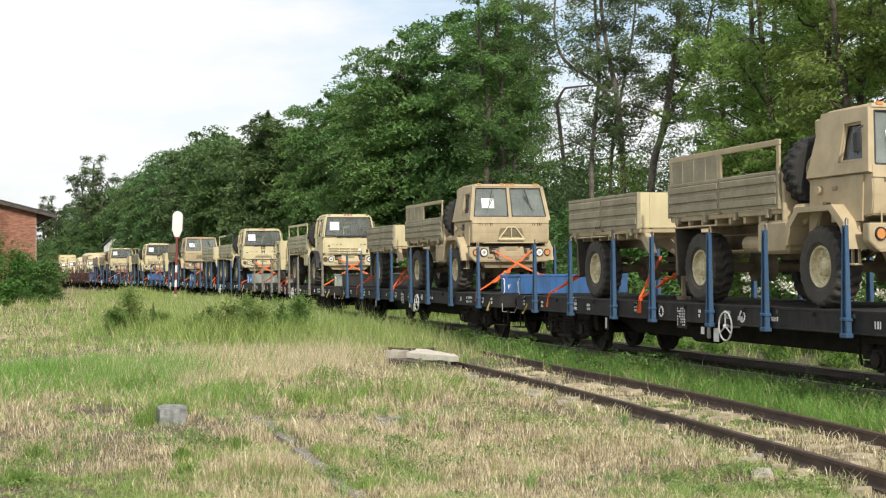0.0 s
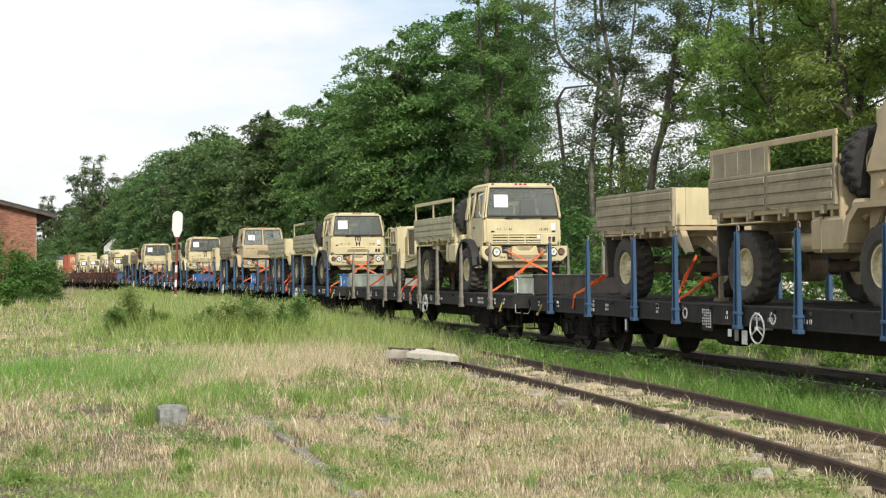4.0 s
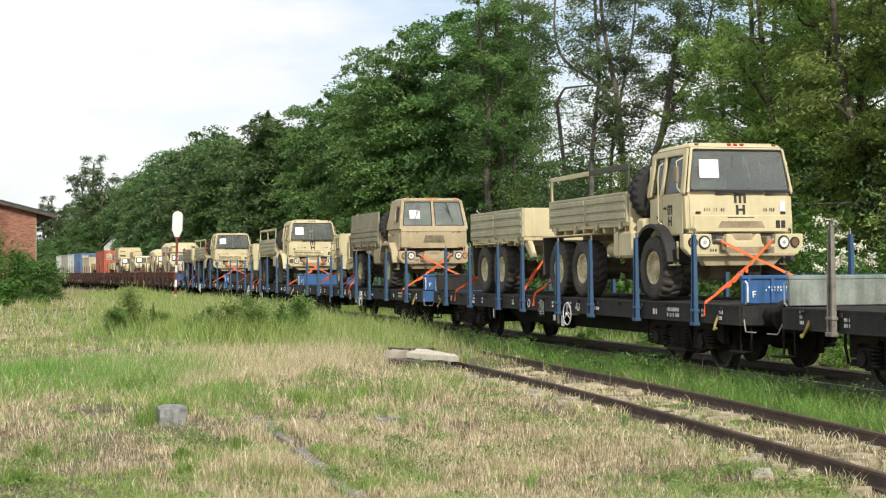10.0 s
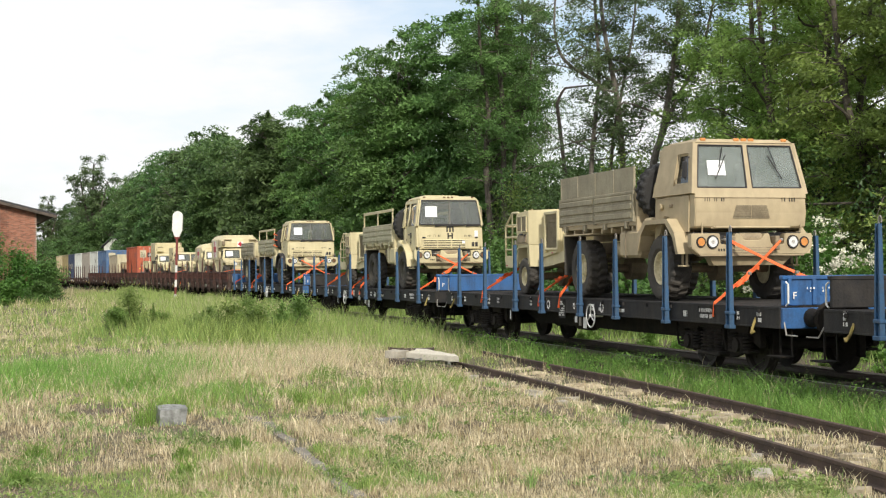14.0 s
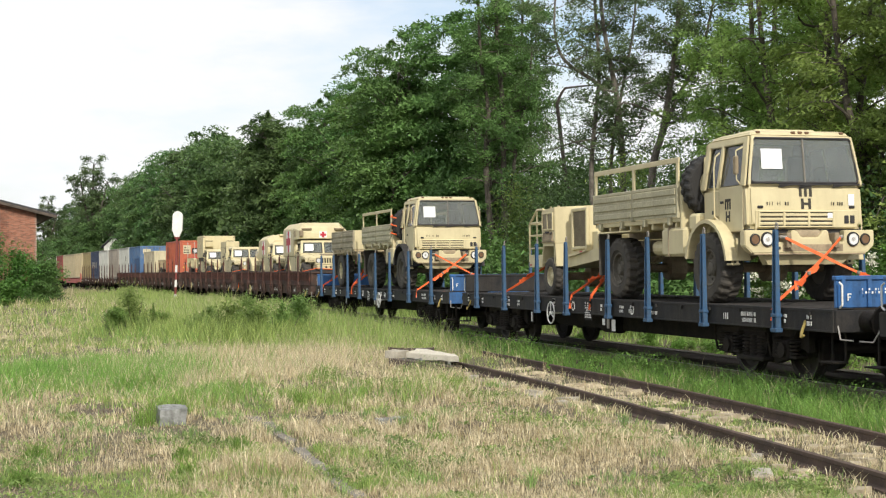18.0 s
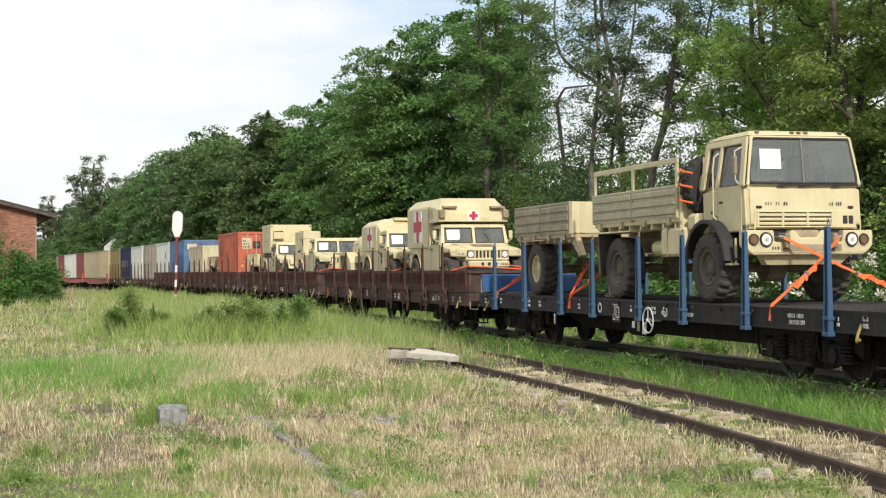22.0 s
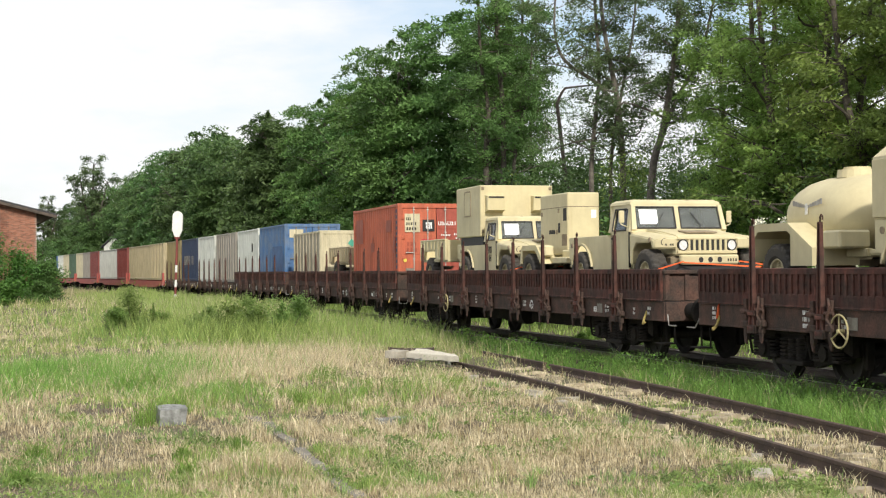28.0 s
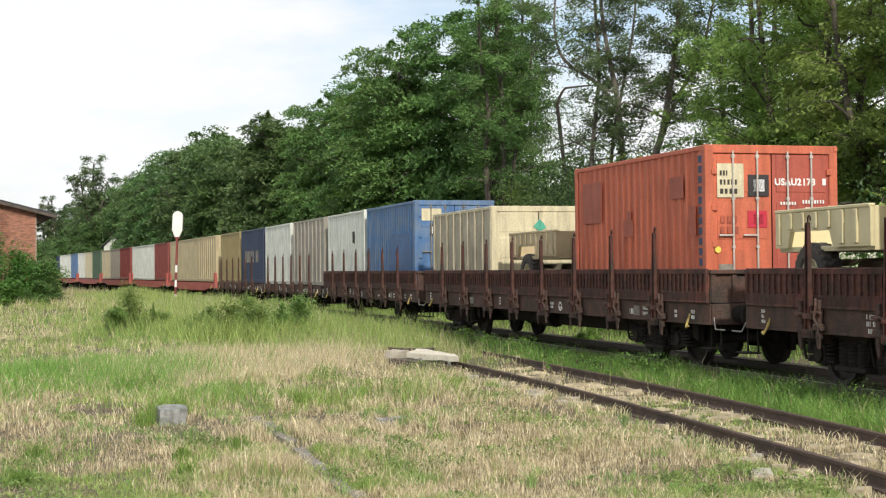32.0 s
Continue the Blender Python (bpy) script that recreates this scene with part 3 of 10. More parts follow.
# ---- trees ----
def leaf_spray(name, rs, c, d, cr, per, size, mat, flat, wide, droop=0.38):
    """Three-cornered leaves in flat boughs round the centres c, which reach outwards and hang."""
    n, ci = len(c) * per, np.repeat(np.arange(len(c)), per)
    q = rs.normal(size=(n, 3))
    q /= np.linalg.norm(q, axis=1)[:, None]
    q *= (cr[ci] * rs.uniform(0.1, 1.0, n) ** 0.6)[:, None]
    o = d[:, :2] / np.maximum(np.linalg.norm(d[:, :2], axis=1), 0.3)[:, None]
    a = q[:, 0] * 1.2
    p = c[ci] + np.stack([a * o[ci, 0] - q[:, 1] * 0.85 * o[ci, 1], a * o[ci, 1] + q[:, 1] * 0.85 * o[ci, 0], q[:, 2] * flat - droop * np.clip(a, 0, None) - 0.10 * np.clip(a, 0, None) ** 2], -1)
    nor = rs.normal(size=(n, 3)) * 0.55 + np.array([0, 0, 0.8]) + 0.35 * d[ci]
    nor /= np.linalg.norm(nor, axis=1)[:, None]
    t = np.cross(nor, rs.normal(size=(n, 3)))
    t /= np.linalg.norm(t, axis=1)[:, None]
    b = np.cross(nor, t)
    ln, wd = size * rs.uniform(0.6, 1.3, n)[:, None], size * wide * rs.uniform(0.6, 1.2, n)[:, None]
    co = np.stack([p - t * ln * 0.5 - b * wd * 0.5, p - t * ln * 0.35 + b * wd * 0.5, p + t * ln * 0.6 - nor * ln * 0.1], 1).reshape(-1, 3)
    return mesh_np(name, co, np.arange(n * 3).reshape(-1, 3), mat)


def crown_mesh(name, seed, h, rad, base, clumps, per, size, mat, lobes=6, shell=0.6, clump_r=(0.8, 1.5), flat=0.42, inner=0.2, wide=0.55):
    """Leafy boughs on the skins of several lobes."""
    rs = np.random.RandomState(seed)
    lz = np.linspace(0.14, 0.86, lobes) + rs.uniform(-0.04, 0.04, lobes)
    la = 2.4 * np.arange(lobes) + rs.uniform(-0.5, 0.5, lobes) + seed
    lr = rad * (0.70 - 0.17 * lz) * rs.uniform(0.85, 1.2, lobes)
    lo = np.maximum(rad - lr, 0) * rs.uniform(0.55, 1.05, lobes) * (1.1 - 0.7 * lz)
    lh = (h - base) * rs.uniform(0.14, 0.20, lobes) + 0.3 * lr
    k = rs.choice(lobes, clumps, p=lr ** 2 / np.sum(lr ** 2))
    d = rs.normal(size=(clumps, 3))
    d /= np.linalg.norm(d, axis=1)[:, None]
    r = rs.uniform(shell, 1.0, clumps) * np.where(rs.rand(clumps) < inner, rs.uniform(0.2, 0.9, clumps), 1)
    c = np.stack([lo[k] * np.cos(la[k]) + d[:, 0] * r * lr[k], lo[k] * np.sin(la[k]) + d[:, 1] * r * lr[k], base + (h - base) * lz[k] + d[:, 2] * r * lh[k]], -1)
    c[:, 2] = np.clip(c[:, 2], base * 0.7, None)
    return leaf_spray(name, rs, c, np.concatenate([c[:, :2] / rad, d[:, 2:]], 1), rs.uniform(*clump_r, clumps), per, size, mat, flat, wide, 0.3)


def limb(g, p, q, r0, r1, rs, bend=0.25, seg=4, n=7):
    """A bent, tapering branch; returns its points."""
    p, q = Vector(p), Vector(q)
    off = Vector(rs.normal(size=3)) * bend * (q - p).length * 0.3
    pts = [p.lerp(q, k / seg) + off * math.sin(math.pi * k / seg) for k in range(seg + 1)]
    for k in range(seg):
        g.cyl(pts[k], pts[k + 1], r0 + (r1 - r0) * k / seg, r0 + (r1 - r0) * (k + 1) / seg, n, caps=False)
    return pts


def trunk_mesh(name, seed, h, rad, r, limbs, lean=0.0, fork=1):
    rs, g = np.random.RandomState(seed), G()
    for k in range(fork):
        off = Vector((rs.normal() * 0.25, rs.normal() * 0.25, 0)) * (fork > 1)
        tip = Vector((lean + rs.normal() * 0.5 * fork, rs.normal() * 0.5 * fork, h * 0.9))
        pts = limb(g, off + Vector((0, 0, -0.3)), tip, r, r * 0.25, rs, 0.12, 7, 9)
        for j in range(limbs // fork):
            t = rs.uniform(0.22, 0.95)
            i = min(6, int(t * 7))
            o = pts[i].lerp(pts[i + 1], t * 7 - i)
            a, ln = rs.uniform(0, 6.28), rad * rs.uniform(0.5, 0.95) * (1.15 - 0.6 * t)
            e = o + Vector((math.cos(a) * ln, math.sin(a) * ln, ln * rs.uniform(0.25, 0.9)))
            q = limb(g, o, e, r * (0.5 - 0.3 * t), r * 0.07, rs, 0.4, 4, 6)
            for _ in range(2):
                w = q[2].lerp(q[3], rs.rand())
                limb(g, w, w + Vector(rs.normal(size=3)) * ln * 0.4 + Vector((0, 0, ln * 0.25)), r * 0.12, r * 0.04, rs, 0.4, 3, 5)
    return g.mesh(name, BARK, True)


def tree(name, label, seed, h, rad, base, mat, clumps, per, size, trunk_r, limbs, fork=1, lean=0.0, **kw):
    ob = thing(name, label, "tree")
    part("trunk", trunk_mesh("trunk", seed, h, rad, trunk_r, limbs, lean, fork), BARK, ob)
    part("crown", crown_mesh("crown", seed + 50, h, rad, base, clumps, per, size, mat, **kw), mat, ob)
    return ob


def bent(g, pts, r0, r1, n=9):
    """A stem that bends smoothly through the given points; returns closer points along it."""
    p = [Vector(q) for q in pts]
    p, out = [p[0] * 2 - p[1]] + p + [p[-1] * 2 - p[-2]], []
    for i in range(1, len(p) - 2):
        for k in range(4):
            t = k / 4
            out.append(0.5 * (2 * p[i] + (p[i + 1] - p[i - 1]) * t + (2 * p[i - 1] - 5 * p[i] + 4 * p[i + 1] - p[i + 2]) * t * t + (3 * p[i] - p[i - 1] - 3 * p[i + 1] + p[i + 2]) * t ** 3))
    out.append(p[-2])
    m = len(out) - 1
    for k in range(m):
        g.cyl(out[k], out[k + 1], r0 + (r1 - r0) * k / m, r0 + (r1 - r0) * (k + 1) / m, n, caps=False)
    return out


def grown_tree(name, label, seed, stems, boughs, reach, mat, bark, per, size, tuft, twigs=4, low=0.3, rise=(0.1, 0.8), flat=0.5, droop=0.3, ivy=0):
    """Stems with boughs, boughs with twigs, and a tuft of leaves on every twig."""
    ob, rs, ends = thing(name, label, "tree"), np.random.RandomState(seed), []
    for pts, r0, r1 in stems:
        g = G()
        way = bent(g, pts, r0, r1)
        m, top = len(way) - 1, max(q.z for q in way)
        for j in range(max(3, int(boughs * (way[-1] - way[0]).length / 14))):
            t = low + (1 - low) * (j + rs.rand()) / max(3, int(boughs * (way[-1] - way[0]).length / 14))
            i = min(m - 1, int(t * m))
            o = way[i].lerp(way[i + 1], t * m - i)
            a, ln = 2.4 * j + rs.uniform(-0.6, 0.6), reach * rs.uniform(0.55, 1.05) * (1.2 - 0.55 * t)
            e = o + Vector((math.cos(a), math.sin(a), rs.uniform(*rise))) * ln
            rb = (r0 + (r1 - r0) * t) * 0.42
            q = limb(g, o, e, rb, rb * 0.25, rs, 0.45, 5, 6)
            ends.append((q[-1], e - o))
            for k in range(twigs):
                w = q[1].lerp(q[5], (k + rs.rand()) / twigs)
                f = w + (Vector(rs.normal(size=3)) * 0.55 + (e - o).normalized() * 0.5 + Vector((0, 0, 0.2))) * ln * 0.34
                limb(g, w, f, rb * 0.32, rb * 0.12, rs, 0.4, 2, 4)
                ends += [(f, f - o), (w.lerp(f, 0.5), f - o)]
        for j in range(ivy):
            p = way[rs.randint(0, m * 3 // 4)]
            v = Vector(rs.normal(size=3)).normalized()
            ends.append((p + v * (r0 + 0.25), v))
        part("trunk", g.mesh("trunk", bark, True), bark, ob)
    c, d = np.array([tuple(p) for p, _ in ends]), np.array([tuple(v.normalized()) for _, v in ends])
    part("crown", leaf_spray("crown", rs, c, d, rs.uniform(*tuft, len(c)), per, size, mat, flat, 0.6, droop), mat, ob)
    return ob


ROW = "row of trees behind the line"
DENSE, LUSH = "tall dense dark green broadleaf tree in the row behind the line", "large leafy tree with hanging olive-green boughs"
near = [tree("broadleaf_tree", DENSE, 11 + k, h, rad, 0.8, mt, 340, 150, 0.25, 0.22, 12, lobes=10, flat=0.26, clump_r=(0.7, 1.5), shell=0.55)
        for k, (h, rad, mt) in enumerate(((15.2, 4.3, LEAF_A), (14.6, 4.6, LEAF_B), (15.8, 4.2, LEAF_A)))]
dense = [tree("broadleaf_tree", DENSE, 21 + k, h, rad, 0.6, mt, 200, 92, 0.41, 0.24, 8, lobes=10, flat=0.30, clump_r=(0.9, 1.8))
         for k, (h, rad, mt) in enumerate(((15.2, 4.5, LEAF_E), (14.6, 4.8, LEAF_F), (15.6, 4.4, LEAF_F)))]
back = tree("broadleaf_tree", DENSE, 28, 15.0, 4.8, 0.6, LEAF_F, 110, 64, 0.60, 0.24, 4, lobes=9, flat=0.35, clump_r=(1.1, 2.0))
ivied = grown_tree("slender_tree", "tall dark tree with several leafy stems and gaps in its crown", 31, (
    (((0.2, 0, -0.3), (0.0, 0.1, 5.3), (0.0, 0, 9.1), (-0.2, 0, 11.6), (-0.3, 0.1, 14.2), (-0.4, 0, 17.5)), 0.16, 0.05),
    (((-0.3, 0, -0.3), (-0.8, 0, 6.5), (-0.65, 0.2, 9.1), (-1.0, 0, 11.6), (-1.1, 0, 15.5)), 0.15, 0.05),
    (((0.2, 0, 4.0), (0.6, 0.1, 7.8), (1.2, 0, 10.4), (1.35, 0, 13.2)), 0.10, 0.04)), 26, 1.7, LEAF_A, BARK, 46, 0.14, (0.32, 0.66), low=0.18, rise=(-0.2, 0.6), ivy=22)
knotty = grown_tree("slender_tree", "grey-barked tree with crooked forked trunks and thin foliage", 34, (
    (((0.6, 0, -0.3), (0.6, 0, 4.7), (0.5, 0, 7.5), (0.2, 0, 9.6), (-0.1, 0, 11.3), (-0.2, 0, 13.4), (0, 0, 17.0)), 0.14, 0.04),
    (((-0.35, 0, -0.3), (-0.6, 0, 5.1), (-0.45, 0.2, 7.3), (-0.25, 0.2, 9.4), (-0.35, 0.2, 11.5), (-0.55, 0, 14.6)), 0.11, 0.04),
    (((0.47, 0, 8.0), (-0.35, -0.1, 9.0), (-1.4, -0.2, 9.7), (-1.8, -0.2, 10.3), (-1.95, -0.2, 11.3), (-1.8, 0, 13.2)), 0.085, 0.03),
    (((0.3, 0.6, -0.3), (0.2, 0.6, 5.8), (0.7, 0.6, 9.0), (1.1, 0.6, 11.1), (1.4, 0.5, 14.6)), 0.085, 0.03)), 28, 1.8, LEAF_D, BARK_PALE, 34, 0.115, (0.25, 0.56), low=0.25, rise=(-0.3, 0.7), ivy=8)
leaning = grown_tree("slender_tree", "grey-barked leaning tree with thin foliage", 37, (
    (((-0.15, 0, -0.3), (0.1, 0, 5.2), (0.5, 0, 6.9), (0.85, 0, 8.8), (1.05, 0, 10.4), (1.25, 0, 12.4), (1.6, 0, 15.6)), 0.16, 0.05),
    (((0.45, 0, 6.7), (1.1, 0.1, 8.2), (1.9, 0.2, 9.6), (2.5, 0.1, 12.0)), 0.10, 0.04)), 30, 1.9, LEAF_E, BARK_PALE, 44, 0.115, (0.25, 0.60), low=0.34, rise=(-0.3, 0.7))
wispy = grown_tree("slender_tree", "bare-limbed grey-green tree with a thin round crown", 39, (
    (((0, 0, -0.3), (0.2, 0, 5.0), (0, 0, 9.0), (0.2, 0, 14.6)), 0.26, 0.09),
    (((0, 0, 6.0), (-1.0, 0.3, 9.5), (-1.6, 0.2, 13.0)), 0.16, 0.06),
    (((0.1, 0, 6.5), (1.2, -0.3, 9.5), (1.9, 0, 12.4)), 0.16, 0.06)), 22, 2.7, LEAF_D, BARK, 30, 0.24, (0.35, 0.75), low=0.40, rise=(0.1, 0.9))
lush = [grown_tree("leafy_tree", LUSH, 41 + k, (
    (((0, 0, -0.3), (0.1, 0, 3.0), (lean, 0, 7.5), (lean * 1.8, 0, 15.0)), 0.26, 0.07),
    (((0.1, 0, 2.6), (-1.0, 0.2, 6.0), (-1.5, 0, 11.5)), 0.16, 0.05),
    (((0.1, 0, 3.0), (1.3, -0.3, 6.0), (1.9, -0.2, 11.0)), 0.16, 0.05)), 38, 3.0, LEAF_C, BARK, 72, 0.135, (0.32, 0.72), low=0.12, rise=(-0.25, 0.6), flat=0.4, droop=0.35) for k, lean in enumerate((0.5, -0.4))]


def plant(ob, s, side, first, turn=0.0, scale=1.0):
    x, y, _ = line_at(s, side)
    m = pose(x, y, GROUND_Z - 0.05, 0, 0, turn)
    if first:
        ob.matrix_basis = m
    else:
        ob = copy_thing(ob, m)
    ob.scale = (scale,) * 3
    ob["group"] = ROW
    return ob


_used = set()
_rt = np.random.RandomState(5)


def set_tree(ob, s, side, scale=1.0):
    made = plant(ob, s, side, ob.name not in _used, _rt.uniform(0, 360), scale)
    _used.add(ob.name)
    return made


TOP_S = (-210, -180, -165, -150, -142, -135, -120, -112, -105, -98, -90, -82, -75, -67, -60)
TOP_H = (13.9, 14.9, 14.7, 14.9, 15.8, 16.3, 15.1, 14.1, 13.5, 14.3, 14.7, 14.7, 15.5, 14.5, 16.4)


def top_scale(s):
    """How much a tree about 16 m high is scaled at s, after the row's skyline."""
    return float(np.interp(s, TOP_S, TOP_H)) / 16.0


for k in range(37):          # the dense row, nearest first
    s = -58.5 - 3.9 * k - 0.03 * k * k
    kind = near[(k * 5 + k // 3) % 3] if k < 9 else dense[(k * 7 + k // 3) % 3]
    set_tree(kind, s, -9.5 + _rt.uniform(-1.6, 1.6), _rt.uniform(0.94, 1.04) * top_scale(s))
for k in range(17):          # a second row behind
    set_tree(back, -82 - 8.5 * k, -14.5 + _rt.uniform(-1.5, 1.5), _rt.uniform(0.92, 1.0) * top_scale(-82 - 8.5 * k) * 1.04)
for ob, s, side in ((ivied, -47.5, -9.5), (knotty, -36.0, -9.5), (leaning, -33.0, -9.8)):
    x, y, _ = line_at(s, side)
    ob.matrix_basis = pose(x - 0.0094 * y, y, GROUND_Z - 0.05)
    ob["group"] = ROW
    _used.add(ob.name)
for ob, s, side, sc in ((ivied, -53.5, -10.5, 0.98), (ivied, -57.0, -13.0, 1.0)):
    set_tree(ob, s, side, sc)
for s, side, k, sc in ((-22.6, -9.6, 0, 1.0), (-26.6, -10.2, 1, 0.82), (-18.2, -9.8, 1, 1.0), (-14.0, -10.5, 0, 1.05), (-27.0, -15.5, 1, 0.95), (-23.5, -18, 0, 1.0), (-8, -11, 1, 1.0), (-29.4, -11.6, 0, 0.86), (-31.0, -15.0, 1, 0.80)):
    set_tree(lush[k], s, side, sc)
for s, side, sc in ((-75, -11.5, 0.96), (-88, -12, 0.88), (-107, -10.5, 0.98), (-131, -12, 0.93)):
    set_tree(wispy, s, side, sc)
for x, y, sc in ((-47.8, 200, 1.16), (-58.0, 215, 0.86)):   # taller ones far off, past the shed
    t = copy_thing(wispy, pose(x, y, GROUND_Z, 0, 0, 40 + x))
    t.scale = (sc,) * 3
    t = copy_thing(back, pose(x + 1.5, y - 6, GROUND_Z, 0, 0, 90 + x))
    t.scale = (sc * 0.56,) * 3
for k in range(6):
    t = copy_thing(back, pose(-52.5 - 4.2 * k, 222 + 5 * (k % 3), GROUND_Z, 0, 0, 70 * k))
    t.scale = (0.62 + 0.06 * (k % 3),) * 3
for k in range(22):          # low growth below the far trees
    set_tree(back, -98 - 6.2 * k, -6.6 + _rt.uniform(-0.8, 0.8), _rt.uniform(0.28, 0.42))
for k in range(-2, 7):       # and behind the thin ones
    set_tree(back, -37 - 3.6 * k, -13.5 - 1.2 * (k % 2), _rt.uniform(0.36, 0.46) + (0.08 if k > 2 else 0))
for x, y, sc in ((-60, 215, 0.5), (-64, 218, 0.5), (-62, 208, 0.36), (-46.5, 188, 0.40), (-49.5, 190, 0.46), (-52.5, 192, 0.42), (-55, 196, 0.45), (-50.0, 180, 0.42), (-52.6, 184, 0.40), (-47.0, 176, 0.34), (-55.5, 188, 0.42)):
    t = copy_thing(back, pose(x, y, GROUND_Z, 0, 0, 50 * x))
    t.scale = (sc,) * 3
# a broken dead stem with one bent-over branch
_x, _y, _h = line_at(-41.9, -9.5)
snag = thing("dead_tree", "broken bare dead tree stem with a snapped branch", "tree", at=pose(_x, _y, GROUND_Z))
_g, _r = G(), np.random.RandomState(8)
limb(_g, (0.9, 0, -0.2), (-0.25, 0, 8.9), 0.12, 0.075, _r, 0.1, 6, 8)
part("trunk", _g.mesh("trunk", BARK, True), BARK, snag)
_g = G()
limb(_g, (-0.25, 0, 8.8), (0.1, 0, 9.5), 0.07, 0.05, _r, 0.1, 3, 7)
limb(_g, (0.1, 0, 9.5), (1.55, 0.1, 9.65), 0.05, 0.03, _r, 0.06, 4, 6)
part("branch", _g.mesh("branch", BARK, True), BARK, snag)


# ---- bushes ----
def bush(name, label, x, y, h, rad, mat, seed, clumps=26, per=70, size=0.12, blossom=0):
    ob = thing(name, label, "bush", at=pose(x, y, GROUND_Z - 0.03))
    rs, g = np.random.RandomState(seed), G()
    for _ in range(6):
        a = rs.uniform(0, 6.28)
        limb(g, (0.1 * math.cos(a), 0.1 * math.sin(a), -0.05), (rad * 0.7 * math.cos(a), rad * 0.7 * math.sin(a), h * rs.uniform(0.4, 0.75)), 0.022, 0.006, rs, 0.3, 3, 5)
    part("branch_work", g.mesh("branch_work", BARK, True), BARK, ob)
    part("foliage", crown_mesh("foliage", seed, h, rad, 0.05, clumps, per, size, mat, lobes=5, shell=0.3, clump_r=(0.16 * h, 0.34 * h), flat=0.75), mat, ob)
    if blossom:
        g = G()
        for _ in range(blossom):
            a, zz = rs.uniform(0, 6.28), rs.uniform(0.35, 1.0)
            rr = rad * (1.05 - 0.35 * zz ** 3)
            c = Vector((rr * math.cos(a), rr * math.sin(a), h * zz))
            for _ in range(40):
                p = c + Vector((rs.normal() * 0.075, rs.normal() * 0.075, rs.normal() * 0.04))
                d1, d2 = Vector(rs.normal(size=3)).normalized() * 0.03, Vector(rs.normal(size=3)).normalized() * 0.03
                g.add([p + d1, p + d2, p - d1, p - d2], [(0, 1, 2, 3)])
        part("blossom", g.mesh("blossom", BLOSSOM), BLOSSOM, ob, "flat white flower heads")
    return ob


for k, (x, y, h, r) in enumerate(((-10.6, 49.5, 1.5, 0.60), (-9.6, 48.6, 0.8, 0.75), (-7.4, 45.5, 0.85, 1.0), (-6.5, 44, 1.0, 1.0), (-5.5, 42.6, 0.9, 1.0), (-4.7, 42.8, 1.1, 0.8), (-6.0, 45.5, 1.15, 1.0), (-4.3, 44.0, 1.2, 0.55), (-10.9, 48.4, 0.9, 0.6))):
    bush("meadow_bush", "low fine-leaved green bush in the long grass", x, y, h, r, LEAF_G, 271 + k, 46, 90, 0.075)["group"] = "low bushes in the meadow"
for k, (x, y, h) in enumerate(((3.7, 37.5, 0.5), (4.9, 34.8, 0.55), (6.0, 32.4, 0.5), (6.9, 30.6, 0.6), (7.7, 28.8, 0.5), (8.3, 27.2, 0.45), (5.4, 33.4, 0.45))):
    bush("weed_clump", "low clump of leafy green weeds between the tracks", x, y, h, 0.55, BLADE_LUSH, 310 + k, 40, 80, 0.055)["group"] = "weeds between the tracks"
for k, (s, side, h) in enumerate(((-31.5, -12.5, 7.2), (-34.5, -13.0, 6.6), (-38.0, -12.6, 8.2), (-41.5, -13.0, 6.8), (-44.5, -12.0, 8.6))):
    x, y, _h = line_at(s, side)
    bush("undergrowth_bush", "tall thin green saplings below the row of trees", x, y, h, 2.2, (LEAF_E, LEAF_A)[k % 2], 190 + k, 70, 90, 0.13)["group"] = "undergrowth below the trees"
_e = [(-16.6, -5.9, 3.2, 1.3, 50), (-14.8, -5.7, 2.6, 1.2, 34), (-12.4, -5.6, 2.3, 1.4, 34)]
for k, (s, side, h, r, nb) in enumerate(_e):
    x, y, _h = line_at(s, side)
    bush("elder_bush", "elder bush in white flower behind the line", x, y, h, r, LEAF_B, 80 + k, 60, 70, 0.13, nb)
for k in range(15):
    x, y, _h = line_at(-2 - 3.6 * k, -8.6 - 0.8 * (k % 2))
    bush("undergrowth_bush", "tall green undergrowth below the row of trees", x, y, (5.2, 5.0, 4.4, 6.4, 6.8, 6.0, 5.6)[k - 6] if 5 < k < 13 else 3.5 + 0.6 * (k % 3), 2.1, (LEAF_C, LEAF_E, LEAF_E)[k % 3], 160 + k, 60, 110, 0.14)["group"] = "undergrowth below the trees"
for k in range(20):
    x, y, _h = line_at(-24 - 3.8 * k, -5.8 - 0.6 * (k % 2))
    bush("undergrowth_bush", "dark green undergrowth below the row of trees", x, y, 2.6 + 0.5 * (k % 3), 2.0, (LEAF_A, LEAF_B)[k % 2], 100 + k, 46, 60, 0.22)["group"] = "undergrowth below the trees"
for k, (x, y, h, r) in enumerate(((-28.2, 97, 3.6, 1.5), (-27.2, 98, 2.6, 1.3), (-29.6, 96, 4.4, 1.7), (-31.5, 97, 4.8, 2.0), (-27.6, 93, 1.5, 1.3), (-26.6, 96, 1.4, 1.1), (-30.5, 92, 3.0, 1.8), (-26.4, 98, 3.1, 0.9))):
    bush("hedge_bush", "dense dark green bush in front of the brick shed", x, y, h, r, (LEAF_B, LEAF_A)[k % 2], 130 + k, 70, 80, 0.20)["group"] = "bushes by the shed"


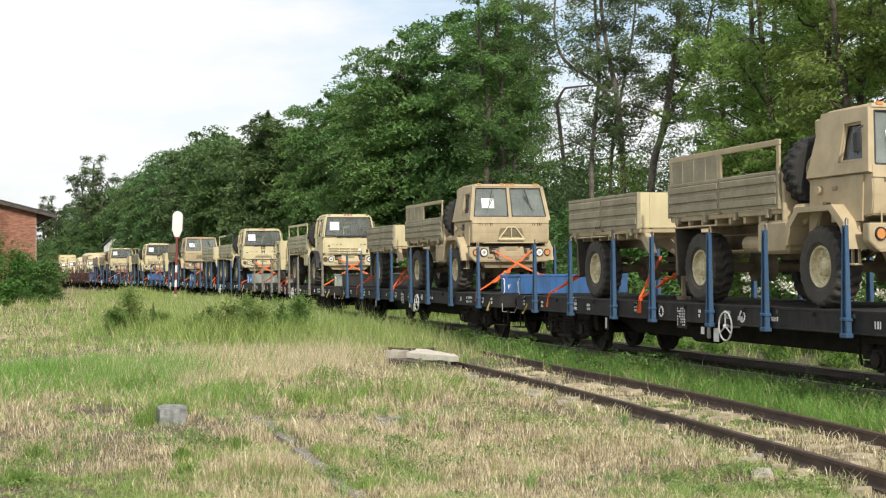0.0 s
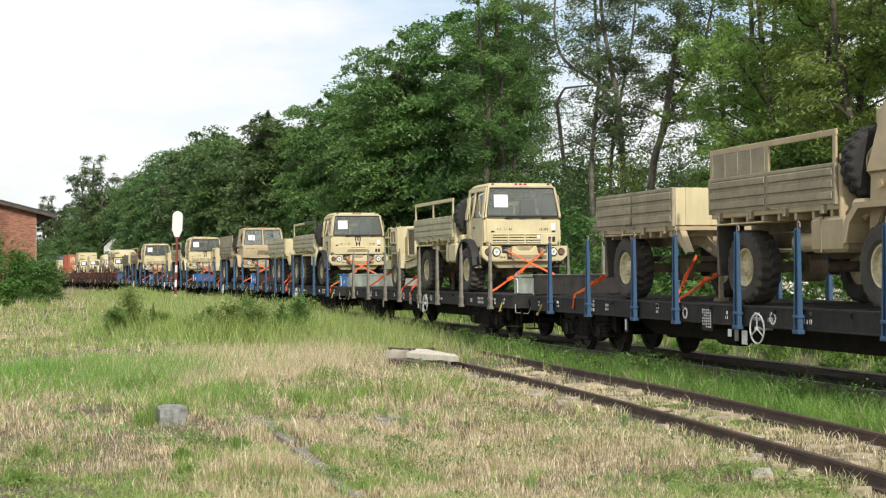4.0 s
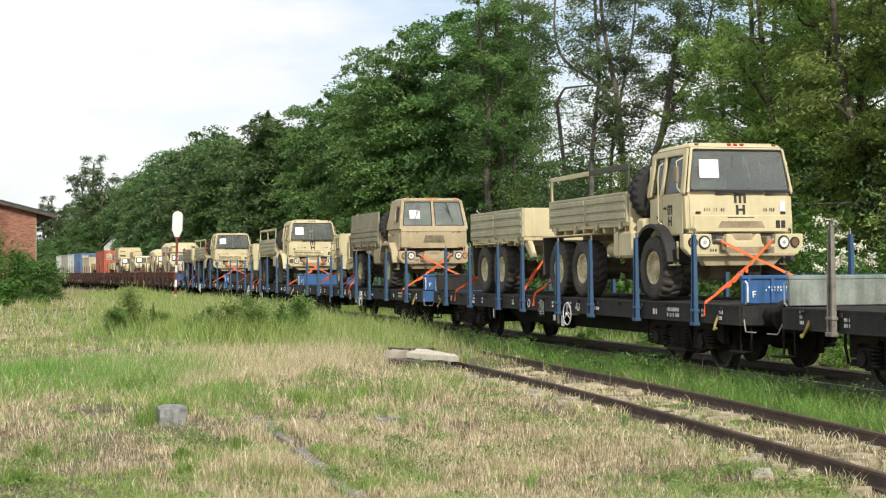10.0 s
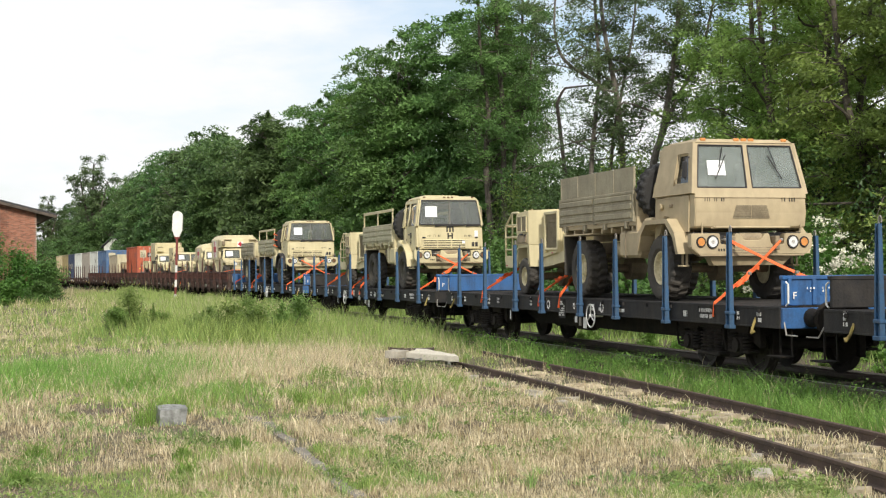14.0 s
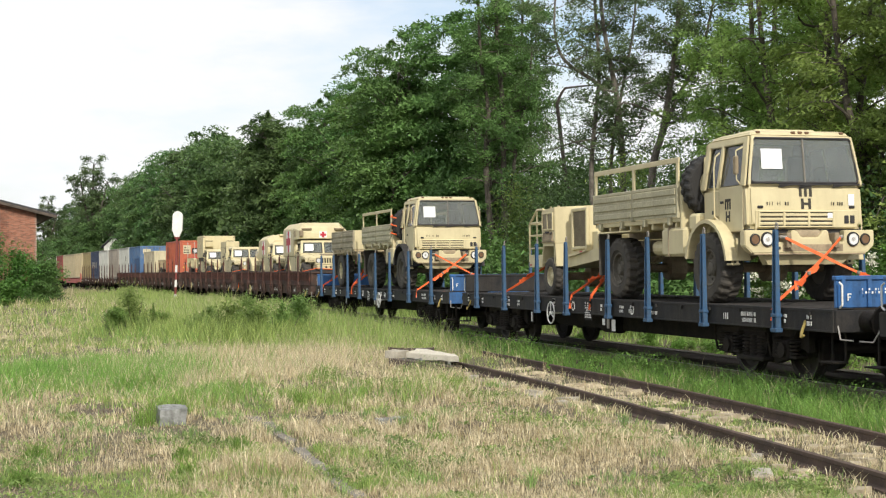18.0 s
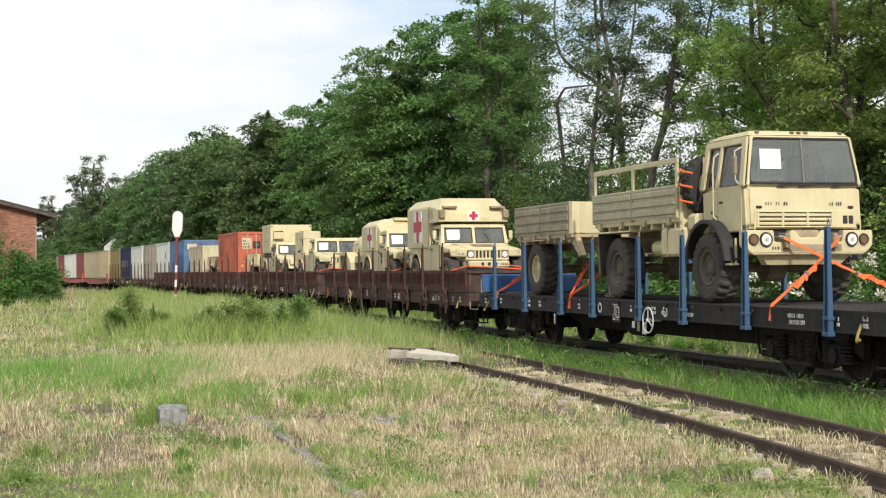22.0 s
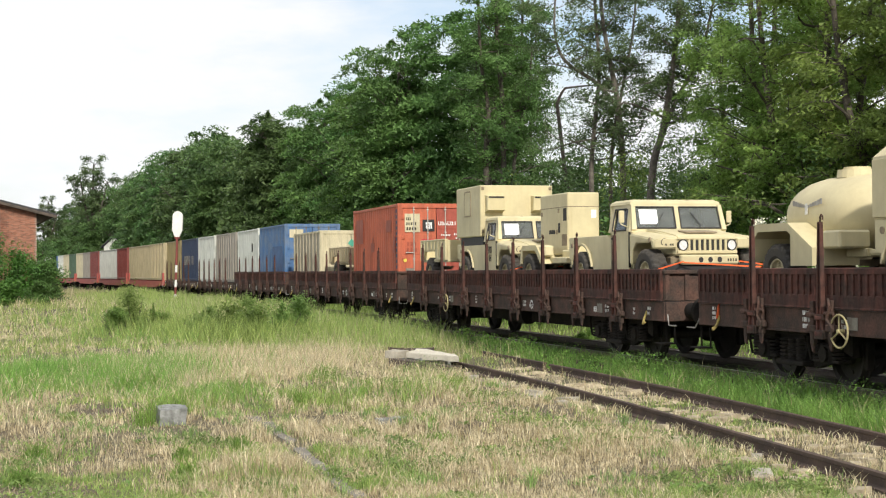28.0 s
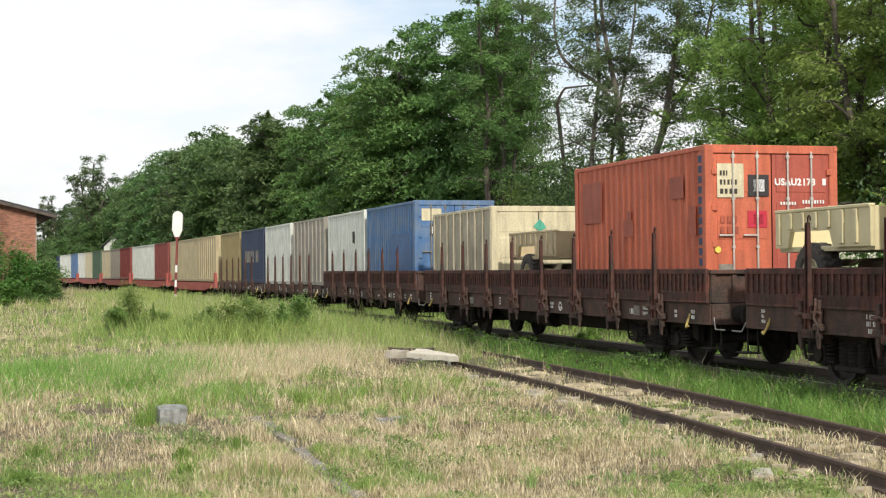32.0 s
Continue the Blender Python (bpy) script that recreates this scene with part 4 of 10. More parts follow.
# ---- wagons: x forward, y away from the meadow, z up from the rail ----
def wheelset_mesh():
    g = G()
    g.cyl((0, -1.0, 0), (0, 1.0, 0), 0.085, n=14)
    for s in (-1, 1):
        p = [(0.10, 0.62), (0.10, 0.80), (0.16, 0.74), (0.36, 0.73), (0.39, 0.79), (0.455, 0.80), (0.46, 0.70), (0.485, 0.685), (0.487, 0.66), (0.38, 0.66), (0.34, 0.70), (0.15, 0.68), (0.10, 0.62)]
        g.lathe([(r, s * y) for r, y in p], 32)
        for k in range(6):       # balance holes stand out as small bosses
            a = k * math.pi / 3
            g.cyl((0.26 * math.cos(a), s * 0.73, 0.26 * math.sin(a)), (0.26 * math.cos(a), s * 0.75, 0.26 * math.sin(a)), 0.03, n=8)
    return g.mesh("wheelset", WHEEL, True)


WHEELSET = wheelset_mesh()


def bogie_frame_mesh():
    g = G()
    for s in (-1, 1):
        y0, y1 = s * 0.98 - 0.05, s * 0.98 + 0.05
        g.prism([(-1.45, 0.44), (-1.15, 0.52), (-0.95, 0.36), (-0.5, 0.24), (0.5, 0.24), (0.95, 0.36), (1.15, 0.52), (1.45, 0.44), (1.45, 0.78), (1.15, 0.92), (-1.15, 0.92), (-1.45, 0.78)], y0, y1)
        g.prism([(-0.30, 0.30), (0.30, 0.30), (0.38, 0.5), (0.3, 0.7), (-0.3, 0.7), (-0.38, 0.5)], s * 1.07 - 0.06, s * 1.07 + 0.06)
        g.box(-1.30, 1.30, s * 0.80 - 0.02, s * 0.80 + 0.02, 0.42, 0.90)
        for x in (-0.24, 0.0, 0.24):
            for k in range(6):
                g.cyl((x, s * 1.13, 0.34 + 0.055 * k), (x, s * 1.13, 0.37 + 0.055 * k), 0.09, n=10)
        g.box(-0.40, 0.40, s * 1.12 - 0.1, s * 1.12 + 0.1, 0.26, 0.33, 0.015)
        g.box(-0.45, 0.45, s * 1.10 - 0.08, s * 1.10 + 0.08, 0.70, 0.82, 0.02)
        for x in (-0.9, 0.9):
            g.box(x - 0.15, x + 0.15, s * 1.06 - 0.09, s * 1.06 + 0.09, 0.32, 0.60, 0.02)
            g.cyl((x, s * 1.14, 0.46), (x, s * 1.19, 0.46), 0.11, n=14)
            g.prism([(x - 0.42, 0.86), (x + 0.42, 0.86), (x + 0.30, 0.66), (x - 0.30, 0.66)], s * 1.07 - 0.05, s * 1.07 + 0.05)
            g.tube([(x - 0.5, s * 1.12, 0.88), (x - 0.46, s * 1.15, 0.6), (x - 0.42, s * 1.12, 0.36)], 0.02, 6)
            for dx in (-0.26, 0.26):
                for k in range(5):
                    g.cyl((x + dx, s * 1.09, 0.40 + 0.055 * k), (x + dx, s * 1.09, 0.43 + 0.055 * k), 0.085, n=10)
                g.box(x + dx - 0.1, x + dx + 0.1, s * 1.04 - 0.1, s * 1.04 + 0.1, 0.34, 0.39, 0.01)
            g.box(x * 1.55 - 0.05, x * 1.55 + 0.05, s * 0.75 - 0.06, s * 0.75 + 0.06, 0.25, 0.66, 0.01)
    g.box(-0.22, 0.22, -1.0, 1.0, 0.55, 0.78, 0.03)
    for x in (-1.3, 1.3):
        g.box(x - 0.05, x + 0.05, -1.0, 1.0, 0.62, 0.74, 0.01)
    return g.mesh("bogie_frame", UNDER)


BOGIE = bogie_frame_mesh()


def leaf_axle_mesh():
    """Axle guard and leaf spring of a two-axle wagon."""
    g = G()
    for s in (-1, 1):
        g.prism([(-0.45, 0.86), (0.45, 0.86), (0.2, 0.34), (-0.2, 0.34)], s * 0.98 - 0.015, s * 0.98 + 0.015)
        g.box(-0.15, 0.15, s * 1.06 - 0.09, s * 1.06 + 0.09, 0.34, 0.6, 0.02)
        for k in range(6):
            g.box(-0.62 + 0.07 * k, 0.62 - 0.07 * k, s * 1.06 - 0.05, s * 1.06 + 0.05, 0.70 - 0.018 * k, 0.716 - 0.018 * k)
    return g.mesh("axle_guard", UNDER)


AXLE_GUARD = leaf_axle_mesh()


def handwheel_mesh(mat):
    g, n, m = G(), 24, 6
    ring = [((0.222 + 0.014 * math.cos(b)) * math.cos(a), 0.014 * math.sin(b), (0.222 + 0.014 * math.cos(b)) * math.sin(a)) for a in [2 * math.pi * k / n for k in range(n)] for b in [2 * math.pi * k / m for k in range(m)]]
    g.add(ring, [(i * m + k, i * m + (k + 1) % m, (i + 1) % n * m + (k + 1) % m, (i + 1) % n * m + k) for i in range(n) for k in range(m)])
    for k in range(3):
        a = math.radians(90 + 120 * k)
        g.cyl((0, 0, 0), (0.222 * math.cos(a), 0, 0.222 * math.sin(a)), 0.012, n=6)
    g.cyl((0, -0.03, 0), (0, 0.25, 0), 0.03, n=8)
    return g.mesh("handwheel", mat, True)


HANDWHEEL, HANDWHEEL_Y = handwheel_mesh(WHITE), handwheel_mesh(OCHRE_PALE)


def buffer_mesh():
    g = G()
    g.cyl((0, 0, 0), (0.28, 0, 0), 0.15, 0.12, 16)
    g.cyl((0.28, 0, 0), (0.56, 0, 0), 0.085, n=14)
    g.box(-0.03, 0.0, -0.18, 0.18, -0.18, 0.18, 0.01)
    g.cyl((0.56, 0, 0), (0.60, 0, 0), 0.25, 0.22, 20)
    return g.mesh("buffer", UNDER, True)


BUFFER = buffer_mesh()


def stake_mesh(mat, z0, z1, w0, w1, hook):
    g = G()
    for a, b in ((-1, -0.55), (0.55, 1)):
        g.loft([[(a * w0, -0.045, z0), (b * w0, -0.045, z0), (b * w0, 0.03, z0), (a * w0, 0.03, z0)], [(a * w1, -0.03, z1), (b * w1, -0.03, z1), (b * w1, 0.02, z1), (a * w1, 0.02, z1)]])
    g.loft([[(-w0 * 0.8, -0.01, z0), (w0 * 0.8, -0.01, z0), (w0 * 0.8, 0.035, z0), (-w0 * 0.8, 0.035, z0)], [(-w1 * 0.8, -0.005, z1), (w1 * 0.8, -0.005, z1), (w1 * 0.8, 0.024, z1), (-w1 * 0.8, 0.024, z1)]])
    g.box(-w0 * 1.15, w0 * 1.15, -0.06, 0.05, z0, z0 + 0.06, 0.008)
    g.box(-w0 * 1.1, w0 * 1.1, -0.055, 0.05, z0 + 0.22, z0 + 0.27, 0.008)
    if hook:
        g.tube([(0.0, 0, z1 - 0.02), (0.0, 0, z1 + 0.07), (0.03, 0, z1 + 0.10), (0.065, 0, z1 + 0.07), (0.065, 0, z1 + 0.02)], 0.012, 6)
    return g.mesh("stake", mat)


STAKE_BLUE = stake_mesh(BLUE, -0.36, 1.13, 0.078, 0.044, False)
STAKE_GREY = stake_mesh(GREY_STAKE, -0.36, 1.13, 0.078, 0.044, False)
STAKE_BROWN = stake_mesh(BROWN, -0.36, 1.20, 0.080, 0.034, True)

HALF = 9.05
STAKES_X = (7.6, 5.18, 2.93, 1.06, -1.22, -3.02, -5.34, -7.55)


def gear(wg, half, bogies, spin=True, two_axle=False):
    """Buffers, couplings, running gear and the under-floor parts shared by all wagons."""
    for sx in (1, -1):
        for sy in (1, -1):
            b = part("buffer", BUFFER, UNDER, wg, m=pose(sx * half, sy * 0.875, DECK_Z - 0.16, 0, 0, 0 if sx > 0 else 180))
        g = G()
        g.tube([(sx * half, 0, 0.95), (sx * (half + 0.22), 0, 0.97), (sx * (half + 0.30), 0, 0.90)], 0.035, 8)
        g.tube([(sx * (half + 0.28), -0.05, 0.92), (sx * (half + 0.34), -0.06, 0.72), (sx * (half + 0.3), 0.05, 0.55), (sx * (half + 0.28), 0.05, 0.86)], 0.022, 6)
        part("screw_coupling", g, UNDER, wg)
        g = G().tube([(sx * (half + 0.04), -1.32, 0.90), (sx * (half + 0.18), -1.36, 0.70), (sx * (half + 0.50), -1.36, 0.70)], 0.011, 6)
        part("shunter_handrail", g, PALE_STEEL, wg, "pale steel handrail")
        g = G().box(sx * half - 0.22 - 0.2, sx * half - 0.22 + 0.2, -1.36, -1.12, 0.36, 0.385, 0.006)
        for dx in (-0.17, 0.17):
            g.box(sx * half - 0.22 + dx - 0.012, sx * half - 0.22 + dx + 0.012, -1.16, -1.135, 0.38, 0.85)
        part("step", g, UNDER, wg)
        g = G().tube([(sx * (half - 0.75), -1.36, 0.93), (sx * (half - 0.75), -1.42, 0.78), (sx * (half - 0.71), -1.46, 0.70), (sx * (half - 0.66), -1.44, 0.73)], 0.021, 8)
        part("tow_hook", g, OCHRE, wg, "dull yellow rope hook")
    if two_axle:
        for x in bogies:
            part("axle_guard", AXLE_GUARD, UNDER, wg, m=pose(x, 0, 0))
    else:
        for x in bogies:
            part("bogie_frame", BOGIE, UNDER, wg, m=pose(x, 0, 0))
    for x in bogies:
        for dx in ((0,) if two_axle else (-0.9, 0.9)):
            w = part("wheelset", WHEELSET, WHEEL, wg, m=pose(x + dx, 0, 0.46))
            if spin:
                SPINNERS.append((w, x + dx, 0.46))


def underframe(wg, half, top, belly):
    g = G()
    for sy in (-1, 1):
        y = sy * 0.45
        L0 = belly
        g.prism([(-half, top - 0.3), (-L0 - 0.9, top - 0.3), (-L0 + 0.4, top - 0.66), (L0 - 0.4, top - 0.66), (L0 + 0.9, top - 0.3), (half, top - 0.3), (half, top - 0.08), (-half, top - 0.08)], y - 0.05, y + 0.05)
    for k in range(9):
        x = -half + 0.2 + (2 * half - 0.4) * k / 8
        g.box(x - 0.05, x + 0.05, -1.3, 1.3, top - 0.28, top - 0.08)
    part("centre_sill", g, UNDER, wg)
    part("brake_cylinder", G().cyl((-1.2, -0.55, top - 0.52), (-0.5, -0.55, top - 0.52), 0.2, n=16), UNDER, wg)
    part("air_reservoir", G().cyl((0.6, 0.5, top - 0.5), (1.7, 0.5, top - 0.5), 0.17, n=16), UNDER, wg)
    g = G().cyl((-half * 0.6, 0.12, top - 0.5), (half * 0.6, 0.12, top - 0.5), 0.025, n=8)
    part("brake_rod", g, UNDER, wg)


def sill_writing(wg, half, z, mat, seed):
    """Data panels and lettering on the side facing the meadow, too small to read."""
    rnd = random.Random(seed)
    y = -1.372
    for x, n, h, r in ((half - 0.7, 4, 0.06, 2), (half - 1.35, 3, 0.05, 2), (half - 2.7, 13, 0.062, 2), (half - 3.3, 3, 0.10, 1), (half - 6.2, 9, 0.062, 1), (half - 7.6, 7, 0.05, 2), (1.9, 5, 0.06, 1), (0.5, 3, 0.05, 2), (-2.2, 5, 0.045, 3), (-3.2, 4, 0.05, 1), (-4.6, 6, 0.05, 2), (-half + 3.4, 13, 0.062, 3), (-half + 1.7, 5, 0.05, 2), (-half + 0.5, 4, 0.05, 3)):
        w = n * h * 0.62
        bars(wg, x, x + w, y, z + 0.075 * r - 0.03 + rnd.uniform(-0.01, 0.015), h, n, mat, seed=seed * 31 + n, rows=r, gap=0.6)
    g = G()
    for x in (half - 7.0, -1.0):
        n = 12
        for k in range(n):
            a0, a1 = 2 * math.pi * k / n, 2 * math.pi * (k + 0.8) / n
            g.box(x + 0.08 * math.cos(a0) - 0.016, x + 0.08 * math.cos(a0) + 0.016, y - 0.003, y + 0.003, z + 0.1 + 0.08 * math.sin(a0) - 0.016, z + 0.1 + 0.08 * math.sin(a0) + 0.016)
    part("emblem", g, mat, wg)


def deck_boards(half, z, w=1.33):
    g, x, rnd = G(), -half + 0.05, random.Random(7)
    while x < half - 0.3:
        b = rnd.uniform(0.20, 0.26)
        g.box(x, x + b - 0.012, -w, w, z - 0.06, z + rnd.uniform(-0.006, 0.004))
        x += b
    return g.mesh("deck", DECK)


PLANK_W = (0.20, 0.26, 0.23, 0.215)
PLANKS = [G().box(-b / 2 + 0.006, b / 2 - 0.006, -1.33, 1.33, -0.06, 0.0, 0.006).mesh("deck_plank", DECK) for b in PLANK_W]
STAKE_HOOK = G().tube([(0.0, 0, 1.11), (0.0, 0, 1.20), (0.03, 0, 1.23), (0.065, 0, 1.20), (0.065, 0, 1.14)], 0.011, 6).mesh("hook", PALE_STEEL)


def flat_wagon(u, front_mat, rear_mat, stake, wheel_x, seed, label, blue_beam=False):
    wg = thing("flat_wagon", label, "flat wagon", "flat wagons of the train")
    x, k = -HALF + 0.05, seed
    while x < HALF - 0.3:
        b = PLANK_W[k % 4]
        part("deck_plank", PLANKS[k % 4], DECK, wg, m=pose(x + b / 2, 0, DECK_Z + 0.004 * math.sin(k * 2.3)))
        x, k = x + b, k + 3 if k % 5 else k + 2
    z0, z1 = DECK_Z - 0.315, DECK_Z - 0.01
    for sy in (-1, 1):
        g = G().box(-HALF, HALF, sy * 1.35 - 0.018, sy * 1.35 + 0.018, z0, z1, 0.004)
        g.box(-HALF, HALF, sy * 1.33 - 0.045, sy * 1.33 + 0.045, z1 - 0.03, z1 + 0.012, 0.005)
        g.box(-HALF, HALF, sy * 1.33 - 0.045, sy * 1.33 + 0.045, z0, z0 + 0.03, 0.005)
        for k in range(17):
            x = -HALF + 0.6 + k * (2 * HALF - 1.2) / 16
            g.box(x - 0.02, x + 0.02, sy * 1.385 - 0.02, sy * 1.385 + 0.02, z1 - 0.09, z1 - 0.03, 0.004)
        part("side_sill", g, SILL, wg)
        for x in STAKES_X:
            st = part("stake", stake, BLUE, wg, m=pose(x, sy * 1.435, DECK_Z, 0, 0, 0 if sy < 0 else 180))
            part("hook", STAKE_HOOK, WHITE, st, "white-tipped hook")
    for sx, mt in ((1, front_mat), (-1, rear_mat)):
        g = G().box(sx * HALF - 0.06, sx * HALF + 0.06, -1.35, 1.35, z0, z1, 0.01)
        part("buffer_beam", g, BLUE_END if blue_beam and sx > 0 else SILL, wg)
        g = G().box(sx * (HALF - 0.06) - 0.03, sx * (HALF - 0.06) + 0.03, -1.30, 1.30, DECK_Z + 0.02, DECK_Z + 0.44, 0.01)
        for k in range(7):
            y = -1.2 + 0.4 * k
            g.box(sx * (HALF - 0.02) - 0.03, sx * (HALF - 0.02) + 0.03, y - 0.03, y + 0.03, DECK_Z + 0.03, DECK_Z + 0.43, 0.006)
        g.box(sx * (HALF - 0.05) - 0.05, sx * (HALF - 0.05) + 0.05, -1.32, 1.32, DECK_Z + 0.40, DECK_Z + 0.46, 0.01)
        part("end_board", g, mt, wg)
        for sy in (-1, 1):
            g = G().tube([(sx * (HALF + 0.03), sy * 1.28, DECK_Z + 0.02), (sx * (HALF + 0.10), sy * 1.28, DECK_Z + 0.06), (sx * (HALF + 0.10), sy * 1.28, DECK_Z + 0.33), (sx * (HALF + 0.03), sy * 1.28, DECK_Z + 0.37)], 0.014, 6)
            part("end_handle", g, WHITE, wg, "white grab iron")
    if front_mat is BLUE_END:
        x, y, z = HALF + 0.045, -1.17, DECK_Z + 0.12
        g = G().box(x, x + 0.006, y, y + 0.016, z, z + 0.10).box(x, x + 0.006, y + 0.017, y + 0.06, z + 0.084, z + 0.10).box(x, x + 0.006, y + 0.017, y + 0.05, z + 0.042, z + 0.057)
        part("letter", g, WHITE, wg, "white painted letter F")
        bars(wg, -0.95, -0.50, x, DECK_Z + 0.26, 0.03, 9, WHITE, "y", "end_lettering", seed, rows=2, gap=0.7)
        part("reflector", G().cyl((x, 0.02, DECK_Z + 0.40), (x + 0.04, 0.02, DECK_Z + 0.40), 0.05, n=12), RED_LENS, wg, "small red reflector")
    underframe(wg, HALF, DECK_Z, 4.6)
    part("handwheel", HANDWHEEL, WHITE, wg, "white-painted brake handwheel", m=pose(wheel_x, -1.42, DECK_Z - 0.33))
    part("brake_plate", G().box(-3.66, -3.50, -1.37, -1.35, z0 - 0.26, z0 - 0.02, 0.006), BLACK, wg, "black plate with a white bar")
    part("plate_bar", G().box(-3.61, -3.55, -1.374, -1.371, z0 - 0.23, z0 - 0.04), WHITE, wg)
    part("data_grid", G().box(-0.34, 0.04, -1.376, -1.370, z0 - 0.11, z1 - 0.05), SILL, wg, "dark load table with white figures")
    bars(wg, -0.32, 0.02, -1.380, z1 - 0.10, 0.030, 5, WHITE, "x", "load_figure_rows", seed, rows=7, gap=0.5)
    for x, w, h, mt in ((0.55, 0.12, 0.12, WHITE), (0.78, 0.13, 0.18, GREY_STAKE), (1.02, 0.18, 0.22, WHITE)):
        part("label_plate", G().box(x, x + w, -1.36, -1.345, z0 - 0.06 - h, z0 - 0.06, 0.006), mt, wg, "small white enamel plate")
        part("plate_hanger", G().box(x + w * 0.4, x + w * 0.6, -1.352, -1.340, z0 - 0.08, z0 + 0.02), UNDER, wg)
    sill_writing(wg, HALF, z0 + 0.05, WHITE, seed)
    gear(wg, HALF, (6.35, -6.35))
    return ride(wg, u)


_B = "dark flat wagon with blue stakes and low end boards"
FLATS = [(74.85, BLUE_END, BLUE_END, STAKE_BLUE, 76.42), (55.45, BLUE_END, SILL, STAKE_BLUE, 57.1), (36.05, GREY_GREEN, GREY_GREEN, STAKE_GREY, 37.65), (16.55, BLUE_END, SILL, STAKE_BLUE, 18.1),
         (-2.85, BLUE_END, BLUE_END, STAKE_BLUE, -1.26), (-22.15, BLUE_END, SILL, STAKE_BLUE, -24.36), (-41.6, BLUE_END, BLUE_END, STAKE_BLUE, -40.17)]
for k, (u, fm, rm, st, hw) in enumerate(FLATS):
    flat_wagon(u, fm, rm, st, hw - u, 40 + k, _B if st is STAKE_BLUE else "dark flat wagon with bare grey stakes and grey-green end boards", k in (4, 6))


def drop_side_mesh(w):
    """One hinged side of a brown wagon: a row of recesses between ribs above a plain band."""
    g = G().box(-w / 2, w / 2, -0.012, 0.012, 0.0, 0.56)
    g.box(-w / 2, w / 2, -0.038, 0.015, 0.465, 0.56, 0.012)
    g.box(-w / 2, w / 2, -0.035, 0.015, 0.0, 0.19, 0.008)
    g.box(-w / 2, w / 2, -0.045, 0.0, 0.0, 0.03, 0.008)
    n = max(4, int(w / 0.17))
    for k in range(n + 1):
        x = -w / 2 + 0.03 + (w - 0.06) * k / n
        g.box(x - 0.028, x + 0.028, -0.04, 0.012, 0.15, 0.52, 0.006)
    return g.mesh("drop_side", BROWN)


def latch_mesh(j):
    """Worn hinge and latch irons hanging over the sill."""
    g = G().box(-0.05, 0.05, -0.05, 0.02, -0.40 - 0.03 * j, 0.13, 0.01)
    g.box(-0.11, 0.11, -0.065, 0.02, -0.30, -0.20, 0.015)
    g.box(-0.08, 0.04, -0.075, 0.0, -0.10, -0.02, 0.012)
    g.cyl((-0.12, -0.055, -0.05), (0.12, -0.055, -0.05), 0.022, n=8)
    g.prism([(-0.05, -0.40), (0.06, -0.40), (0.03, -0.54 - 0.02 * j), (-0.02, -0.52)], -0.045, -0.015)
    return g.mesh("side_latch", GRIME)


def lever_mesh(j):
    a = 0.06 + 0.03 * j
    return G().tube([(0.0, -0.07, 0.15), (a, -0.10, 0.04), (0.02, -0.11, -0.12), (a + 0.05, -0.09, -0.24), (a, -0.09, -0.36)], 0.018, 6).mesh("latch_lever", GRIME)


LATCH, LEVER = [latch_mesh(j) for j in range(3)], [lever_mesh(j) for j in range(3)]
SOCKET = G().prism([(-0.08, -0.40), (0.03, -0.40), (0.03, -0.06), (-0.075, -0.06), (-0.075, -0.14), (-0.02, -0.15), (-0.02, -0.27), (-0.08, -0.28)], -0.118, 0.118, "x").mesh("stake_socket", GRIME)


